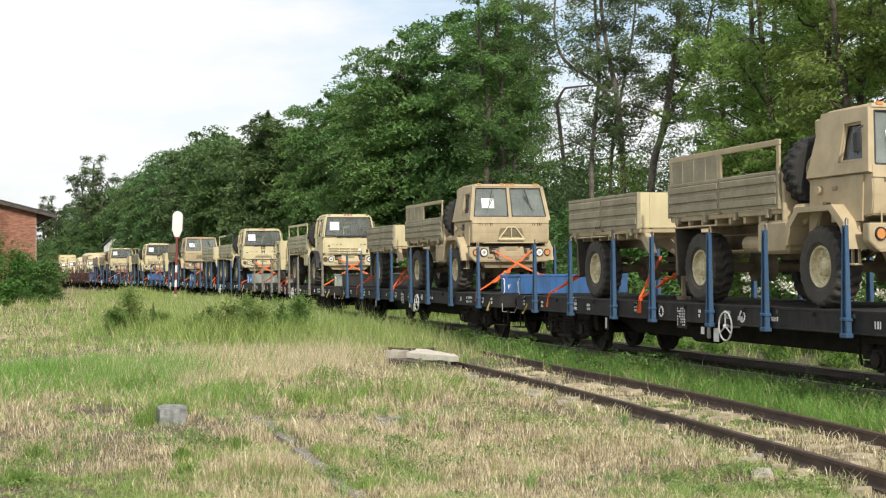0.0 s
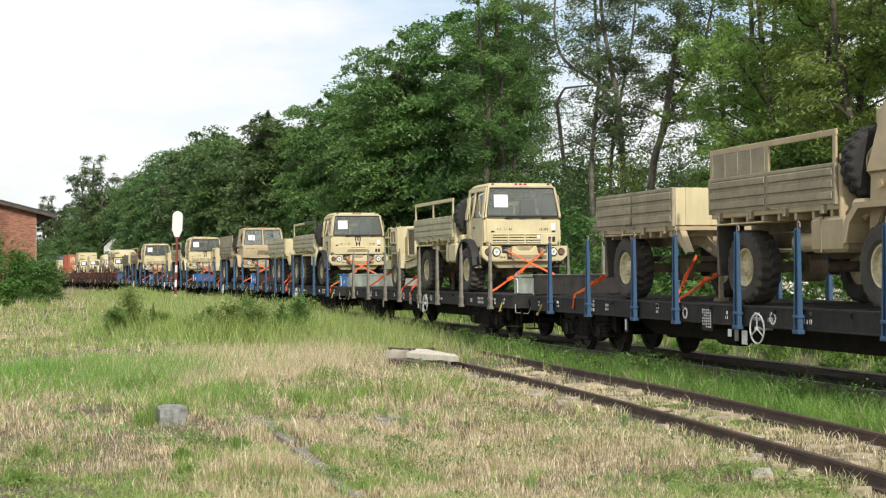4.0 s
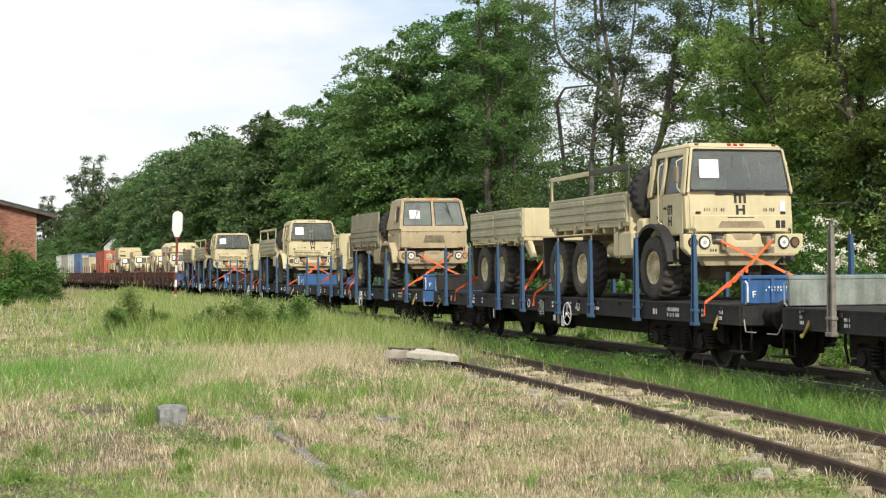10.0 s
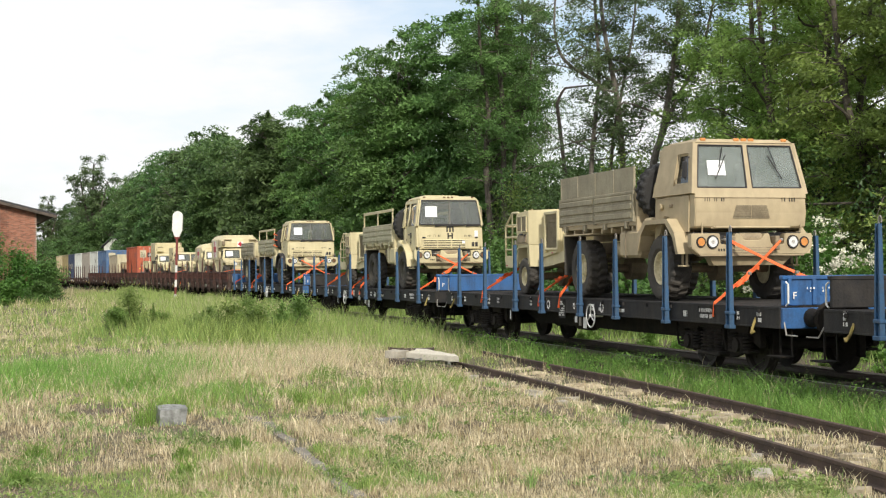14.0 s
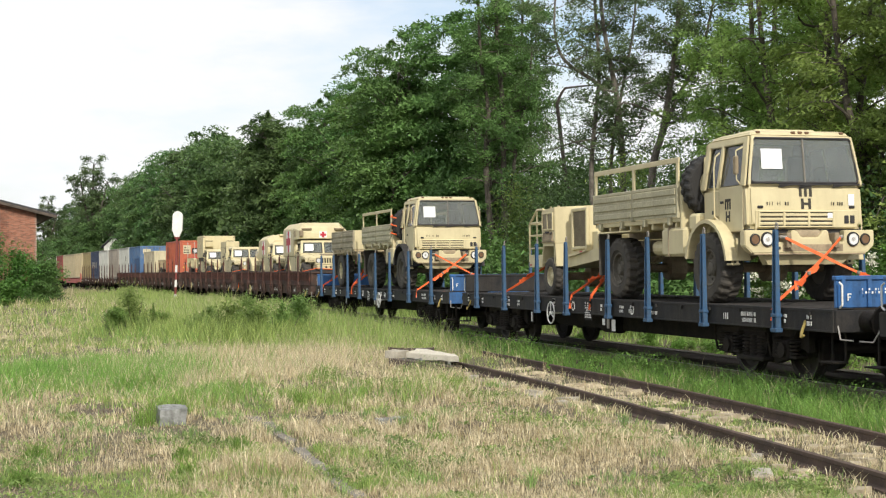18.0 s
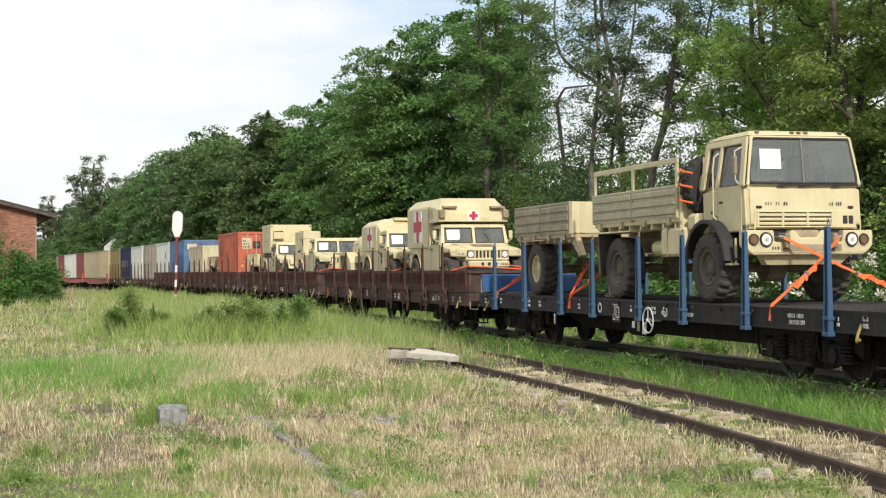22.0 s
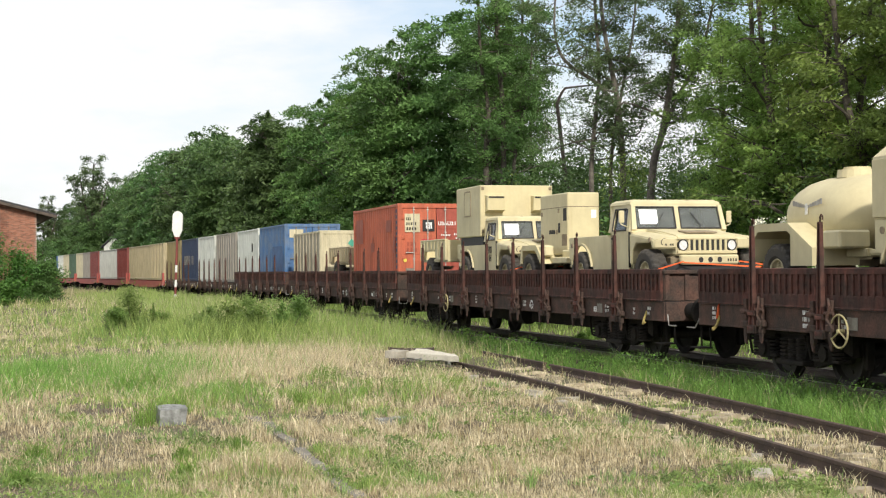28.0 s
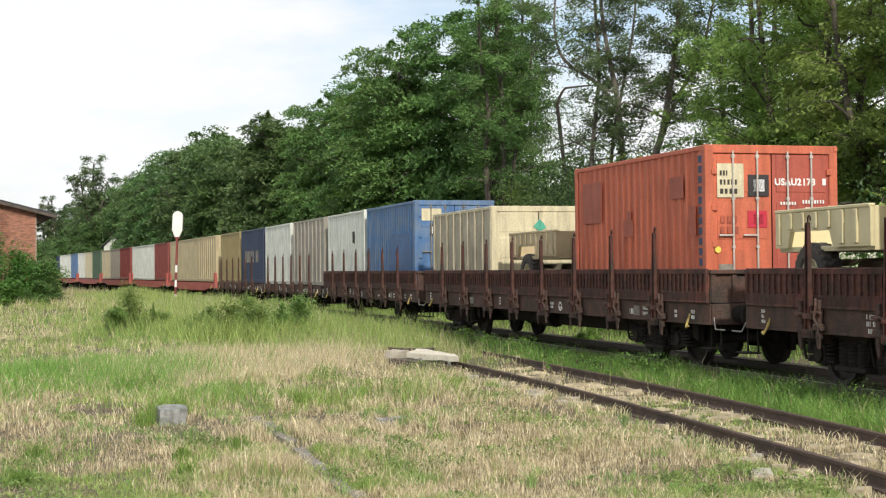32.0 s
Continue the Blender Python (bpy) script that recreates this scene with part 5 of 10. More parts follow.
def brown_wagon(u, half, nst, wheel_x, seed, two_axle=False, sides=True, label="rusty brown drop-side wagon with stakes"):
    wg = thing("drop_side_wagon" if sides else "stake_wagon", label, "freight wagon", "brown wagons of the train")
    part("deck", deck_boards(half, DECK_Z), DECK, wg, "worn dark planks")
    z0 = DECK_Z - 0.34
    step = 2 * (half - 0.03) / (nst + 1)
    ds = drop_side_mesh(step - 0.05)
    for sy in (-1, 1):
        g = G().box(-half, half, sy * 1.35 - 0.018, sy * 1.35 + 0.018, z0, DECK_Z, 0.004)
        g.box(-half, half, sy * 1.33 - 0.05, sy * 1.33 + 0.05, z0, z0 + 0.03, 0.005)
        part("side_sill", g, GRIME, wg, "grimy lower sill")
        for k in range(nst + 1):
            x = -half + 0.03 + step * (k + 1)
            if sides:
                part("drop_side", ds, BROWN, wg, m=pose(x - step / 2, sy * 1.37, DECK_Z + 0.01, 0, 0, 0 if sy < 0 else 180))
            if k < nst:
                part("stake", STAKE_BROWN, BROWN, wg, m=pose(x, sy * 1.44, DECK_Z, 0, 0, 0 if sy < 0 else 180))
                la = part("side_latch", LATCH[k % 3], GRIME, wg, m=pose(x + 0.23, sy * 1.40, DECK_Z, 0, 0, 0 if sy < 0 else 180))
                part("latch_lever", LEVER[k % 3], GRIME, la)
                part("stake_socket", SOCKET, GRIME, wg, m=pose(x, sy * 1.41, DECK_Z, 0, 0, 0 if sy < 0 else 180))
                part("side_latch", LATCH[(k + 1) % 3], GRIME, wg, m=pose(x - 0.26, sy * 1.40, DECK_Z - 0.02, 0, 0, 0 if sy < 0 else 180))
    for sx in (1, -1):
        part("buffer_beam", G().box(sx * half - 0.06, sx * half + 0.06, -1.35, 1.35, z0, DECK_Z, 0.01), GRIME, wg)
        if sides:
            g = G().box(sx * (half - 0.05) - 0.02, sx * (half - 0.05) + 0.02, -1.35, 1.35, DECK_Z + 0.01, DECK_Z + 0.54, 0.008)
            for k in range(8):
                y = -1.3 + k * 2.6 / 7
                g.box(sx * (half - 0.02) - 0.03, sx * (half - 0.02) + 0.03, y - 0.04, y + 0.04, DECK_Z + 0.02, DECK_Z + 0.54, 0.006)
            g.box(sx * half - 0.07, sx * half + 0.04, -1.37, 1.37, DECK_Z + 0.48, DECK_Z + 0.55, 0.01)
            part("end_board", g, GRIME, wg)
    underframe(wg, half, DECK_Z, 4.6 if not two_axle else 2.2)
    if wheel_x is not None:
        part("handwheel", HANDWHEEL_Y, OCHRE_PALE, wg, "yellowed brake handwheel", m=pose(wheel_x, -1.44, DECK_Z - 0.28))
    sill_writing(wg, half, z0 + 0.05, WHITE, seed)
    for k in range(3):
        x = half - 3.1 - 5.2 * k
        g = G().box(x, x + 0.26, -1.378, -1.372, z0 + 0.08, z0 + 0.25)
        part("data_plate", g, GREY_STAKE, wg, "small pale data plate")
    gear(wg, half, (3.6, -3.6) if two_axle else (6.35, -6.35), True, two_axle)
    return ride(wg, u)


brown_wagon(-60.75, 9.05, 8, -65.30 + 60.75, 61)
brown_wagon(-80.3, 9.05, 8, -85.0 + 80.3, 62)
brown_wagon(-99.6, 8.95, 8, None, 63)
brown_wagon(-116.1, 6.6, 6, None, 64, True, True, "short brown two-axle drop-side wagon with stakes")
brown_wagon(-129.7, 6.4, 6, None, 65, True, False, "short brown two-axle wagon with bare stakes")
brown_wagon(-143.1, 6.4, 6, None, 66, True, False, "short brown two-axle wagon with bare stakes")


def container_flat(u, half):
    wg = thing("container_flat_wagon", "red container flat wagon with bright red end posts", "freight wagon", "red container wagons of the train")
    for sy in (-1, 1):
        g = G().prism([(-half, 0.75), (-half + 2.5, 0.75), (-half + 4.0, 0.60), (half - 4.0, 0.60), (half - 2.5, 0.75), (half, 0.75), (half, 1.06), (-half, 1.06)], sy * 1.2 - 0.08, sy * 1.2 + 0.08)
        part("side_sill", g, RED_FLAT, wg)
    for k in range(10):
        x = -half + 0.2 + (2 * half - 0.4) * k / 9
        part("cross_beam", G().box(x - 0.08, x + 0.08, -1.2, 1.2, 0.86, 1.05), RED_FLAT, wg)
    for sx in (1, -1):
        part("end_beam", G().box(sx * half - 0.1, sx * half + 0.1, -1.35, 1.35, 0.76, 1.10, 0.01), RED_FLAT, wg)
        for sy in (-1, 1):
            part("end_post", G().box(sx * (half - 0.2) - 0.22, sx * (half - 0.2) + 0.22, sy * 1.25 - 0.06, sy * 1.25 + 0.06, 1.05, 1.62, 0.02), RED_FLAT, wg)
    gear(wg, half, (half - 2.7, -half + 2.7), False)
    return ride(wg, u)


RED_U = [-160.0 - 19.35 * k for k in range(7)]
for k, u in enumerate(RED_U):
    container_flat(u, 9.1)


# ---- vehicles: x forward, y away from the meadow, z up; x = 0 at the front (or only) axle ----
def tyre_mesh(r, w, lugs, mat=RUBBER):
    g = G()
    h = w / 2
    prof = [(0.50, -0.75, 0), (0.60, -1.0, 0), (0.84, -1.03, 0), (0.93, -0.95, -1), (0.985, -0.80, -1), (0.992, -0.12, -1), (0.992, 0.12, 1), (0.985, 0.80, 1), (0.93, 0.95, 1), (0.84, 1.03, 0), (0.60, 1.0, 0), (0.50, 0.75, 0)]
    n, rings = lugs * 4, []
    for rr, hh, side in prof:
        ring = []
        for k in range(n):
            cut = side and (k + (2 if side > 0 else 0)) % 4 >= 2
            q = r * (rr - (0.045 if cut else 0.0))
            a = 2 * math.pi * (k + (0.9 * abs(hh) if side else 0)) / n
            ring.append((q * math.cos(a), h * hh, q * math.sin(a)))
        rings.append(ring)
    g.loft(rings, caps=False)
    return g.mesh("wheel", mat)


def rim_mesh(r, w, mat):
    g, h = G(), w / 2
    g.lathe([(r * 0.515, -h * 0.80), (r * 0.50, -h * 0.86), (r * 0.46, -h * 0.80), (r * 0.43, -h * 0.45), (r * 0.24, -h * 0.30), (r * 0.22, -h * 0.55), (r * 0.12, -h * 0.72), (0.005, -h * 0.74)], 28)
    g.lathe([(r * 0.51, h * 0.7), (r * 0.3, h * 0.4), (0.005, h * 0.4)], 20)
    for k in range(10):
        a = 2 * math.pi * k / 10
        c = (r * 0.33 * math.cos(a), r * 0.33 * math.sin(a))
        g.cyl((c[0], -h * 0.33, c[1]), (c[0], -h * 0.48, c[1]), 0.022, n=6)
    for k in range(8):
        a = 2 * math.pi * (k + 0.5) / 8
        c = (r * 0.17 * math.cos(a), r * 0.17 * math.sin(a))
        g.cyl((c[0], -h * 0.55, c[1]), (c[0], -h * 0.70, c[1]), 0.014, n=6)
    return g.mesh("rim", mat)


TYRE_T, RIM_T = tyre_mesh(0.585, 0.39, 22), rim_mesh(0.585, 0.39, RIM)
TYRE_SPARE, RIM_DULL = tyre_mesh(0.54, 0.34, 22, SPARE), rim_mesh(0.585, 0.39, DULL_RIM)
TYRE_H, RIM_H = tyre_mesh(0.47, 0.31, 24), rim_mesh(0.47, 0.31, RIM)
TYRE_S, RIM_S = tyre_mesh(0.42, 0.26, 20), rim_mesh(0.42, 0.26, RIM)


def wheel_at(v, x, y, r, tyre, rim):
    w = part("wheel", tyre, RUBBER, v, "dusty black tyre with deep lugs", m=pose(x, y, r, 0, 37 * x, 0 if y < 0 else 180))
    part("rim", rim, RIM, w, "dusty tan steel rim")
    return w


def ribbed_panel(g, x0, x1, y, z0, z1, ribs, out):
    """A pressed side panel; out: -1 or 1, the side its ribs stand out to."""
    g.box(x0, x1, y - 0.014, y + 0.014, z0, z1)
    hgt = (z1 - z0) / (ribs + 0.3)
    for k in range(ribs):
        c = z0 + hgt * (k + 0.65)
        g.prism([(0, c - hgt * 0.36), (out * 0.03, c - hgt * 0.26), (out * 0.03, c + hgt * 0.26), (0, c + hgt * 0.36)], x0 + 0.05, x1 - 0.05, "x", m=pose(0, y + out * 0.013, 0))
    for x in (x0, x1):
        g.box(x - 0.03, x + 0.03, y - 0.03, y + 0.03, z0 - 0.02, z1 + 0.015, 0.006)
    g.box(x0, x1, y - 0.026, y + 0.026, z1 - 0.04, z1 + 0.015, 0.008)


def cargo_bed(v, x0, x1, z0, z1, mat, w=1.2, bright=None):
    """Flat bed with hinged ribbed sides, headboard and tailboard."""
    g = G().box(x0, x1, -w + 0.02, w - 0.02, z0 - 0.09, z0, 0.01)
    part("bed_floor", g, mat, v)
    for k in range(8):
        x = x0 + 0.2 + (x1 - x0 - 0.4) * k / 7
        part("cross_member", G().box(x - 0.035, x + 0.035, -w + 0.04, w - 0.04, z0 - 0.19, z0 - 0.092), mat, v)
    for y in (-0.42, 0.42):
        part("bed_bearer", G().box(x0, x1, y - 0.05, y + 0.05, z0 - 0.32, z0 - 0.192), TAN_DUST, v)
    xm = (x0 + x1) / 2
    for s in (-1, 1):
        for a, b in ((x0 + 0.02, xm - 0.01), (xm + 0.01, x1 - 0.02)):
            g = G()
            ribbed_panel(g, a, b, s * w, z0, z1, 3, s)
            part("side_panel", g, BED if mat is TAN else BED_LIGHT, v)
        for k in range(4):
            x = x0 + 0.35 + (x1 - x0 - 0.7) * k / 3
            part("hinge", G().box(x - 0.05, x + 0.05, s * w - 0.04, s * w + 0.04, z0 - 0.14, z0 - 0.01, 0.01), BED if mat is TAN else BED_LIGHT, v)
    for x, nm in ((x1, "headboard"), (x0, "tailboard")):
        g = G().box(x - 0.02, x + 0.02, -w + 0.03, w - 0.03, z0, z1 + 0.01, 0.005)
        for k in range(5):
            y = -w + 0.25 + (2 * w - 0.5) * k / 4
            g.box(x - 0.035, x + 0.035, y - 0.04, y + 0.04, z0, z1, 0.006)
        hb = part(nm, g, bright if bright and nm == "headboard" else mat, v)
        if nm == "headboard":
            for k in range(3):
                z = z0 + (z1 - z0) * (0.25 + 0.25 * k)
                part("board_bolt", G().cyl((x + 0.036, 0, z), (x + 0.042, 0, z), 0.022, n=8), BLACK, hb)


def rack_rails(v, x0, x1, z0, z1, mat, posts, w=1.18):
    for s in (-1, 1):
        part("rack_rail", G().box(x0, x1, s * w - 0.02, s * w + 0.02, z1 - 0.09, z1, 0.008), mat, v)
        for x in posts:
            part("rack_post", G().box(x - 0.045, x + 0.045, s * w - 0.018, s * w + 0.018, z0, z1 - 0.02, 0.006), mat, v)


def rack_panel(v, x0, x1, z0, z1, mat, w=1.18):
    for s in (-1, 1):
        g = G().box(x0, x1, s * w - 0.015, s * w + 0.015, z0 + 0.02, z1, 0.004)
        for k in range(5):
            x = x0 + 0.04 + (x1 - x0 - 0.08) * k / 4
            g.box(x - 0.02, x + 0.02, s * w - 0.025, s * w + 0.025, z0 + 0.02, z1, 0.004)
        part("rack_panel", g, BED if mat is TAN else BED_LIGHT, v, "plywood side panel painted tan")


def arch(v, x, r, y0, y1, mat, a0, a1, t=0.035, n=12, name="mudguard"):
    g, rings = G(), []
    for k in range(n + 1):
        a = radians(a0 + (a1 - a0) * k / n)
        c, s = math.cos(a), math.sin(a)
        rings.append([(x + r * c, y0, 0.585 + r * s), (x + (r + t) * c, y0, 0.585 + (r + t) * s), (x + (r + t) * c, y1, 0.585 + (r + t) * s), (x + r * c, y1, 0.585 + r * s)])
    part(name, g.loft(rings), mat, v)


def lamp(v, x, y, z, r, mat, name, label=""):
    g = G().cyl((x - 0.05, y, z), (x + 0.008, y, z), r, n=16)
    part(name, g, mat, v, label)
    ring, n = G(), 18
    ring.add([(x + d, y + rr * math.cos(2 * math.pi * k / n), z + rr * math.sin(2 * math.pi * k / n)) for d, rr in ((-0.04, r * 1.3), (0.02, r * 1.22), (0.02, r * 1.0), (-0.04, r * 1.0)) for k in range(n)],
             [(j * n + k, j * n + (k + 1) % n, ((j + 1) % 4) * n + (k + 1) % n, ((j + 1) % 4) * n + k) for j in range(4) for k in range(n)])
    part("lamp_rim", ring, BLACK, v)


def chassis(v, x0):
    for s in (-1, 1):
        part("frame_rail", G().box(x0, 1.35, s * 0.42 - 0.04, s * 0.42 + 0.04, 0.88, 1.12, 0.01), TAN_DUST, v)


def axle_at(v, x, r, half=0.95):
    g = G().cyl((x, -half, r), (x, half, r), 0.09, n=10)
    part("differential", G().cyl((x, -0.16, r), (x, 0.16, r), 0.24, n=14), TAN_DUST, v)
    part("axle", g, TAN_DUST, v)
    for s in (-1, 1):
        g = G()
        for k in range(5):
            g.box(x - 0.55 + 0.07 * k, x + 0.55 - 0.07 * k, s * 0.55 - 0.05, s * 0.55 + 0.05, r + 0.20 - 0.02 * k, r + 0.22 - 0.02 * k)
        part("leaf_spring", g, TAN_DUST, v)


def side_sheet(g, pts, wy, t=0.04):
    """A cab side panel through (x, z) points; wy gives the half width at a height. Both sides."""
    for s in (-1, 1):
        g.slab([(x, s * wy(z), z) for x, z in pts], t * s)


def bumper(v, mat, amber):
    g = G().prism([(-1.22, 0.92), (-1.08, 0.80), (1.08, 0.80), (1.22, 0.92), (1.22, 1.165), (0.66, 1.165), (0.64, 0.98), (0.38, 0.98), (0.34, 1.165), (0.26, 1.165), (0.16, 1.05), (-0.16, 1.05), (-0.26, 1.165), (-0.34, 1.165), (-0.38, 0.98), (-0.64, 0.98), (-0.66, 1.165), (-1.22, 1.165)], 1.50, 1.73, "x")
    part("bumper", g, mat, v, round_off=0.015)
    part("bumper_lip", G().box(1.49, 1.735, -1.05, 1.05, 0.775, 0.80, 0.008), TAN_DUST, v)
    part("skid_plate", G().loft([[(1.36, -0.84, 0.775), (1.62, -0.84, 0.775), (1.62, 0.84, 0.775), (1.36, 0.84, 0.775)], [(1.24, -0.70, 0.62), (1.50, -0.70, 0.62), (1.50, 0.70, 0.62), (1.24, 0.70, 0.62)]]), mat, v)
    if amber:
        g = G()
        for z in (0.84, 0.88, 0.92):
            g.box(1.73, 1.735, -0.40, 0.40, z - 0.012, z + 0.008)
        tagged(part("bumper_vents", g, TAN_DUST, v, "row of darker slots"), kind="stuff")
    else:
        part("bumper_plate", G().box(1.73, 1.738, -0.52, 0.62, 0.83, 0.94, 0.004), TAN_DUST, v, "dusty scuffed plate")
    part("winch", G().cyl((1.58, -0.22, 1.09), (1.58, 0.22, 1.09), 0.085, n=14), TAN_DUST, v, "dark recovery winch in the bumper gap")
    # black block put in for the shade between cab and bumper
    part("bumper_recess", G().box(1.30, 1.50, -1.10, 1.10, 0.95, 1.185), BLACK, v, "black block holding the shade behind the bumper")
    for s in (-1, 1):
        lamp(v, 1.76, s * 0.81, 1.02, 0.092, LENS, "headlight", "round headlight")
        part("headlight_bulb", G().cyl((1.766, s * 0.81, 1.02), (1.775, s * 0.81, 1.02), 0.035, n=10), CHROME, v)
        lamp(v, 1.76, s * 1.04, 1.02, 0.072, AMBER if amber else BROWN_LENS, "indicator", "amber indicator" if amber else "dull brown side lamp")
        g = G().tube([(1.60, s * 0.51 - 0.06, 1.05), (1.80, s * 0.51 - 0.06, 1.06), (1.86, s * 0.51, 1.05), (1.80, s * 0.51 + 0.06, 1.06), (1.60, s * 0.51 + 0.06, 1.05)], 0.026, 6)
        part("shackle", g, PALE_STEEL, v)
        g = G().cyl((1.70, s * 1.0, 1.16), (1.70, s * 1.0, 1.34), 0.012, n=6)
        part("corner_pin", g, mat, v)
    bars(v, -0.70, -0.50, 1.735, 0.86, 0.045, 4, MARK, "y", "bumper_marking", 3)


def seats(v, x, z, xs=(-0.55, 0.55)):
    for y in xs:
        g = G().box(x - 0.25, x + 0.25, y - 0.25, y + 0.25, z - 0.1, z + 0.02, 0.04)
        g.box(x - 0.32, x - 0.2, y - 0.24, y + 0.24, z, z + 0.55, 0.04)
        g.box(x - 0.30, x - 0.22, y - 0.13, y + 0.13, z + 0.55, z + 0.75, 0.03)
        part("seat", g, INSIDE, v)


def unit_mark(v, a, z, face, axis, name):
    """A three-legged sign over an H-shaped one, stencilled round a along the axis."""
    g = G()
    for p0, p1, q0, q1 in ((-0.13, -0.075, 0.0, 0.17), (-0.028, 0.028, 0.0, 0.17), (0.075, 0.13, 0.0, 0.17), (-0.075, -0.028, 0.125, 0.17), (0.028, 0.075, 0.125, 0.17),
                           (-0.10, -0.045, -0.20, -0.03), (0.045, 0.10, -0.20, -0.03), (-0.045, 0.045, -0.135, -0.095)):
        g.box(*((a + p0, a + p1, face - 0.003, face + 0.003) if axis == "x" else (face - 0.003, face + 0.003, a + p0, a + p1)), z + q0, z + q1)
    if axis == "y":
        g.v = [(p[0] - 0.12 * (p[2] - 1.30), p[1], p[2]) for p in g.v]
    part(name, g, MARK, v, "black stencilled sign")


def standard_cab(v, mat, arch_mat, mark, split, paper):
    wy = lambda z: 1.17 if z < 1.9 else 1.17 - 0.15 * (z - 1.9) / 0.75
    lower = G().prism([(-0.4, 1.0), (-0.4, 1.90), (1.46, 1.90), (1.53, 1.30), (1.51, 1.19), (0.80, 1.16), (0.55, 1.32), (0.0, 1.36), (-0.2, 1.0)], -1.17, 1.17)
    part("cab_body", lower, mat, v, round_off=0.075)
    g = G()
    side_sheet(g, [(-0.4, 1.86), (-0.27, 1.86), (-0.25, 2.64), (-0.36, 2.64)], wy)
    side_sheet(g, [(0.10, 1.86), (0.22, 1.86), (0.22, 2.64), (0.10, 2.64)], wy)
    side_sheet(g, [(1.24, 1.86), (1.44, 1.86), (1.31, 2.64), (1.10, 2.64)], wy)
    side_sheet(g, [(-0.36, 2.55), (1.31, 2.55), (1.30, 2.66), (-0.36, 2.66)], wy)
    for y0, y1, za, zb in ((-1.15, 1.15, 1.88, 1.98), (-1.06, 1.06, 2.44, 2.64), (-1.12, -0.62, 1.981, 2.439), (0.62, 1.12, 1.981, 2.439)):
        g.slab([(-0.4, y0, za), (-0.4, y1, za), (-0.37, y1, zb), (-0.37, y0, zb)], 0.04)
    for s in (-1, 1):
        g.slab([(1.455, s * 1.155, 1.87), (1.465, s * 1.10, 1.87), (1.335, s * 0.96, 2.66), (1.322, s * 1.015, 2.66)], 0.05 * s)
    g.slab([(1.348, -1.02, 2.615), (1.348, 1.02, 2.615), (1.325, 1.01, 2.68), (1.325, -1.01, 2.68)], 0.05)
    part("cab_frame", g, mat, v, round_off=0.012)
    g = G().loft([[(-0.38, -1.03, 2.655), (1.33, -1.03, 2.655), (1.33, 1.03, 2.655), (-0.38, 1.03, 2.655)], [(-0.36, -1.01, 2.72), (1.30, -1.01, 2.72), (1.30, 1.01, 2.72), (-0.36, 1.01, 2.72)], [(-0.22, -0.88, 2.765), (1.14, -0.88, 2.765), (1.14, 0.88, 2.765), (-0.22, 0.88, 2.765)]])
    part("roof", g, mat, v, round_off=0.035)
    # windscreen with rounded corners
    ring = []
    for cy, cz, a0 in ((1.02, 1.99, -90), (0.93, 2.56, 0), (-0.93, 2.56, 90), (-1.02, 1.99, 180)):
        for k in range(5):
            a = math.radians(a0 + 22.5 * k)
            ring.append((cy + 0.07 * math.cos(a), cz + 0.07 * math.sin(a)))
    glass_x = lambda z: 1.475 - 0.165 * (z - 1.88)
    w = part("windscreen", G().slab([(glass_x(z), y, z) for y, z in ring], 0.012), GLASS, v, "flat windscreen")
    w.visible_shadow = False
    part("windscreen_seal", G().tube([(glass_x(z) + 0.008, y, z) for y, z in ring + ring[:1]], 0.022, 6), BLACK, v)
    if split:
        part("windscreen_bar", G().cyl((glass_x(1.92) + 0.012, 0, 1.92), (glass_x(2.63) + 0.012, 0, 2.63), 0.018, n=6), GREY_STAKE, v)
    for s in (-1, 1):
        for pts, nm in (([(-0.27, 1.90), (0.10, 1.90), (0.10, 2.55), (-0.25, 2.55)], "rear_window"), ([(0.22, 1.90), (1.24, 1.90), (1.10, 2.55), (0.22, 2.55)], "door_window")):
            p = part(nm, G().slab([(x, s * (wy(z) - 0.025), z) for x, z in pts], 0.01 * s), GLASS_DARK, v)
            p.visible_shadow = False
        g = G().box(0.19, 1.30, s * 1.172 - 0.012, s * 1.172 + 0.012, 1.16, 1.88, 0.01)
        d = part("door", g, mat, v)
        part("door_handle", G().box(0.28, 0.42, s * 1.19 - 0.015, s * 1.19 + 0.015, 1.62, 1.66, 0.006), BLACK, d)
        if mark:
            unit_mark(v, 0.62, 1.52, s * 1.187, "x", "door_marking")
        g = G()
        for a, b, c, e in ((0.165, 0.185, 1.16, 1.89), (1.305, 1.322, 1.22, 1.89), (0.185, 1.305, 1.145, 1.158)):
            g.box(a, b, s * 1.172 - 0.005, s * 1.172 + 0.005, c, e)
        part("door_seam", g, TAN_DUST, v)
        part("grab_handle", G().tube([(0.13, s * 1.13, 2.46), (0.10, s * 1.21, 2.40), (0.08, s * 1.235, 2.2), (0.08, s * 1.235, 1.42), (0.14, s * 1.18, 1.36)], 0.014, 6), mat, v)
        part("side_marker", G().box(-0.10, -0.04, s * 1.172 - 0.012, s * 1.172 + 0.012, 1.46, 1.52, 0.008), BLACK, v)
        g = G().tube([(1.16, s * 1.10, 2.50), (1.10, s * 1.22, 2.44), (1.12, s * 1.22, 1.98), (1.20, s * 1.18, 1.90)], 0.013, 6)
        part("mirror_arm", g, mat, v)
        part("mirror", G().box(1.00, 1.16, s * 1.215 - 0.03, s * 1.215 + 0.03, 2.06, 2.36, 0.02), TAN_DUST, v, "folded-in mirror")
        arch(v, 0, 0.73, s * 0.80, s * 1.23, arch_mat, 8, 168, t=0.06)
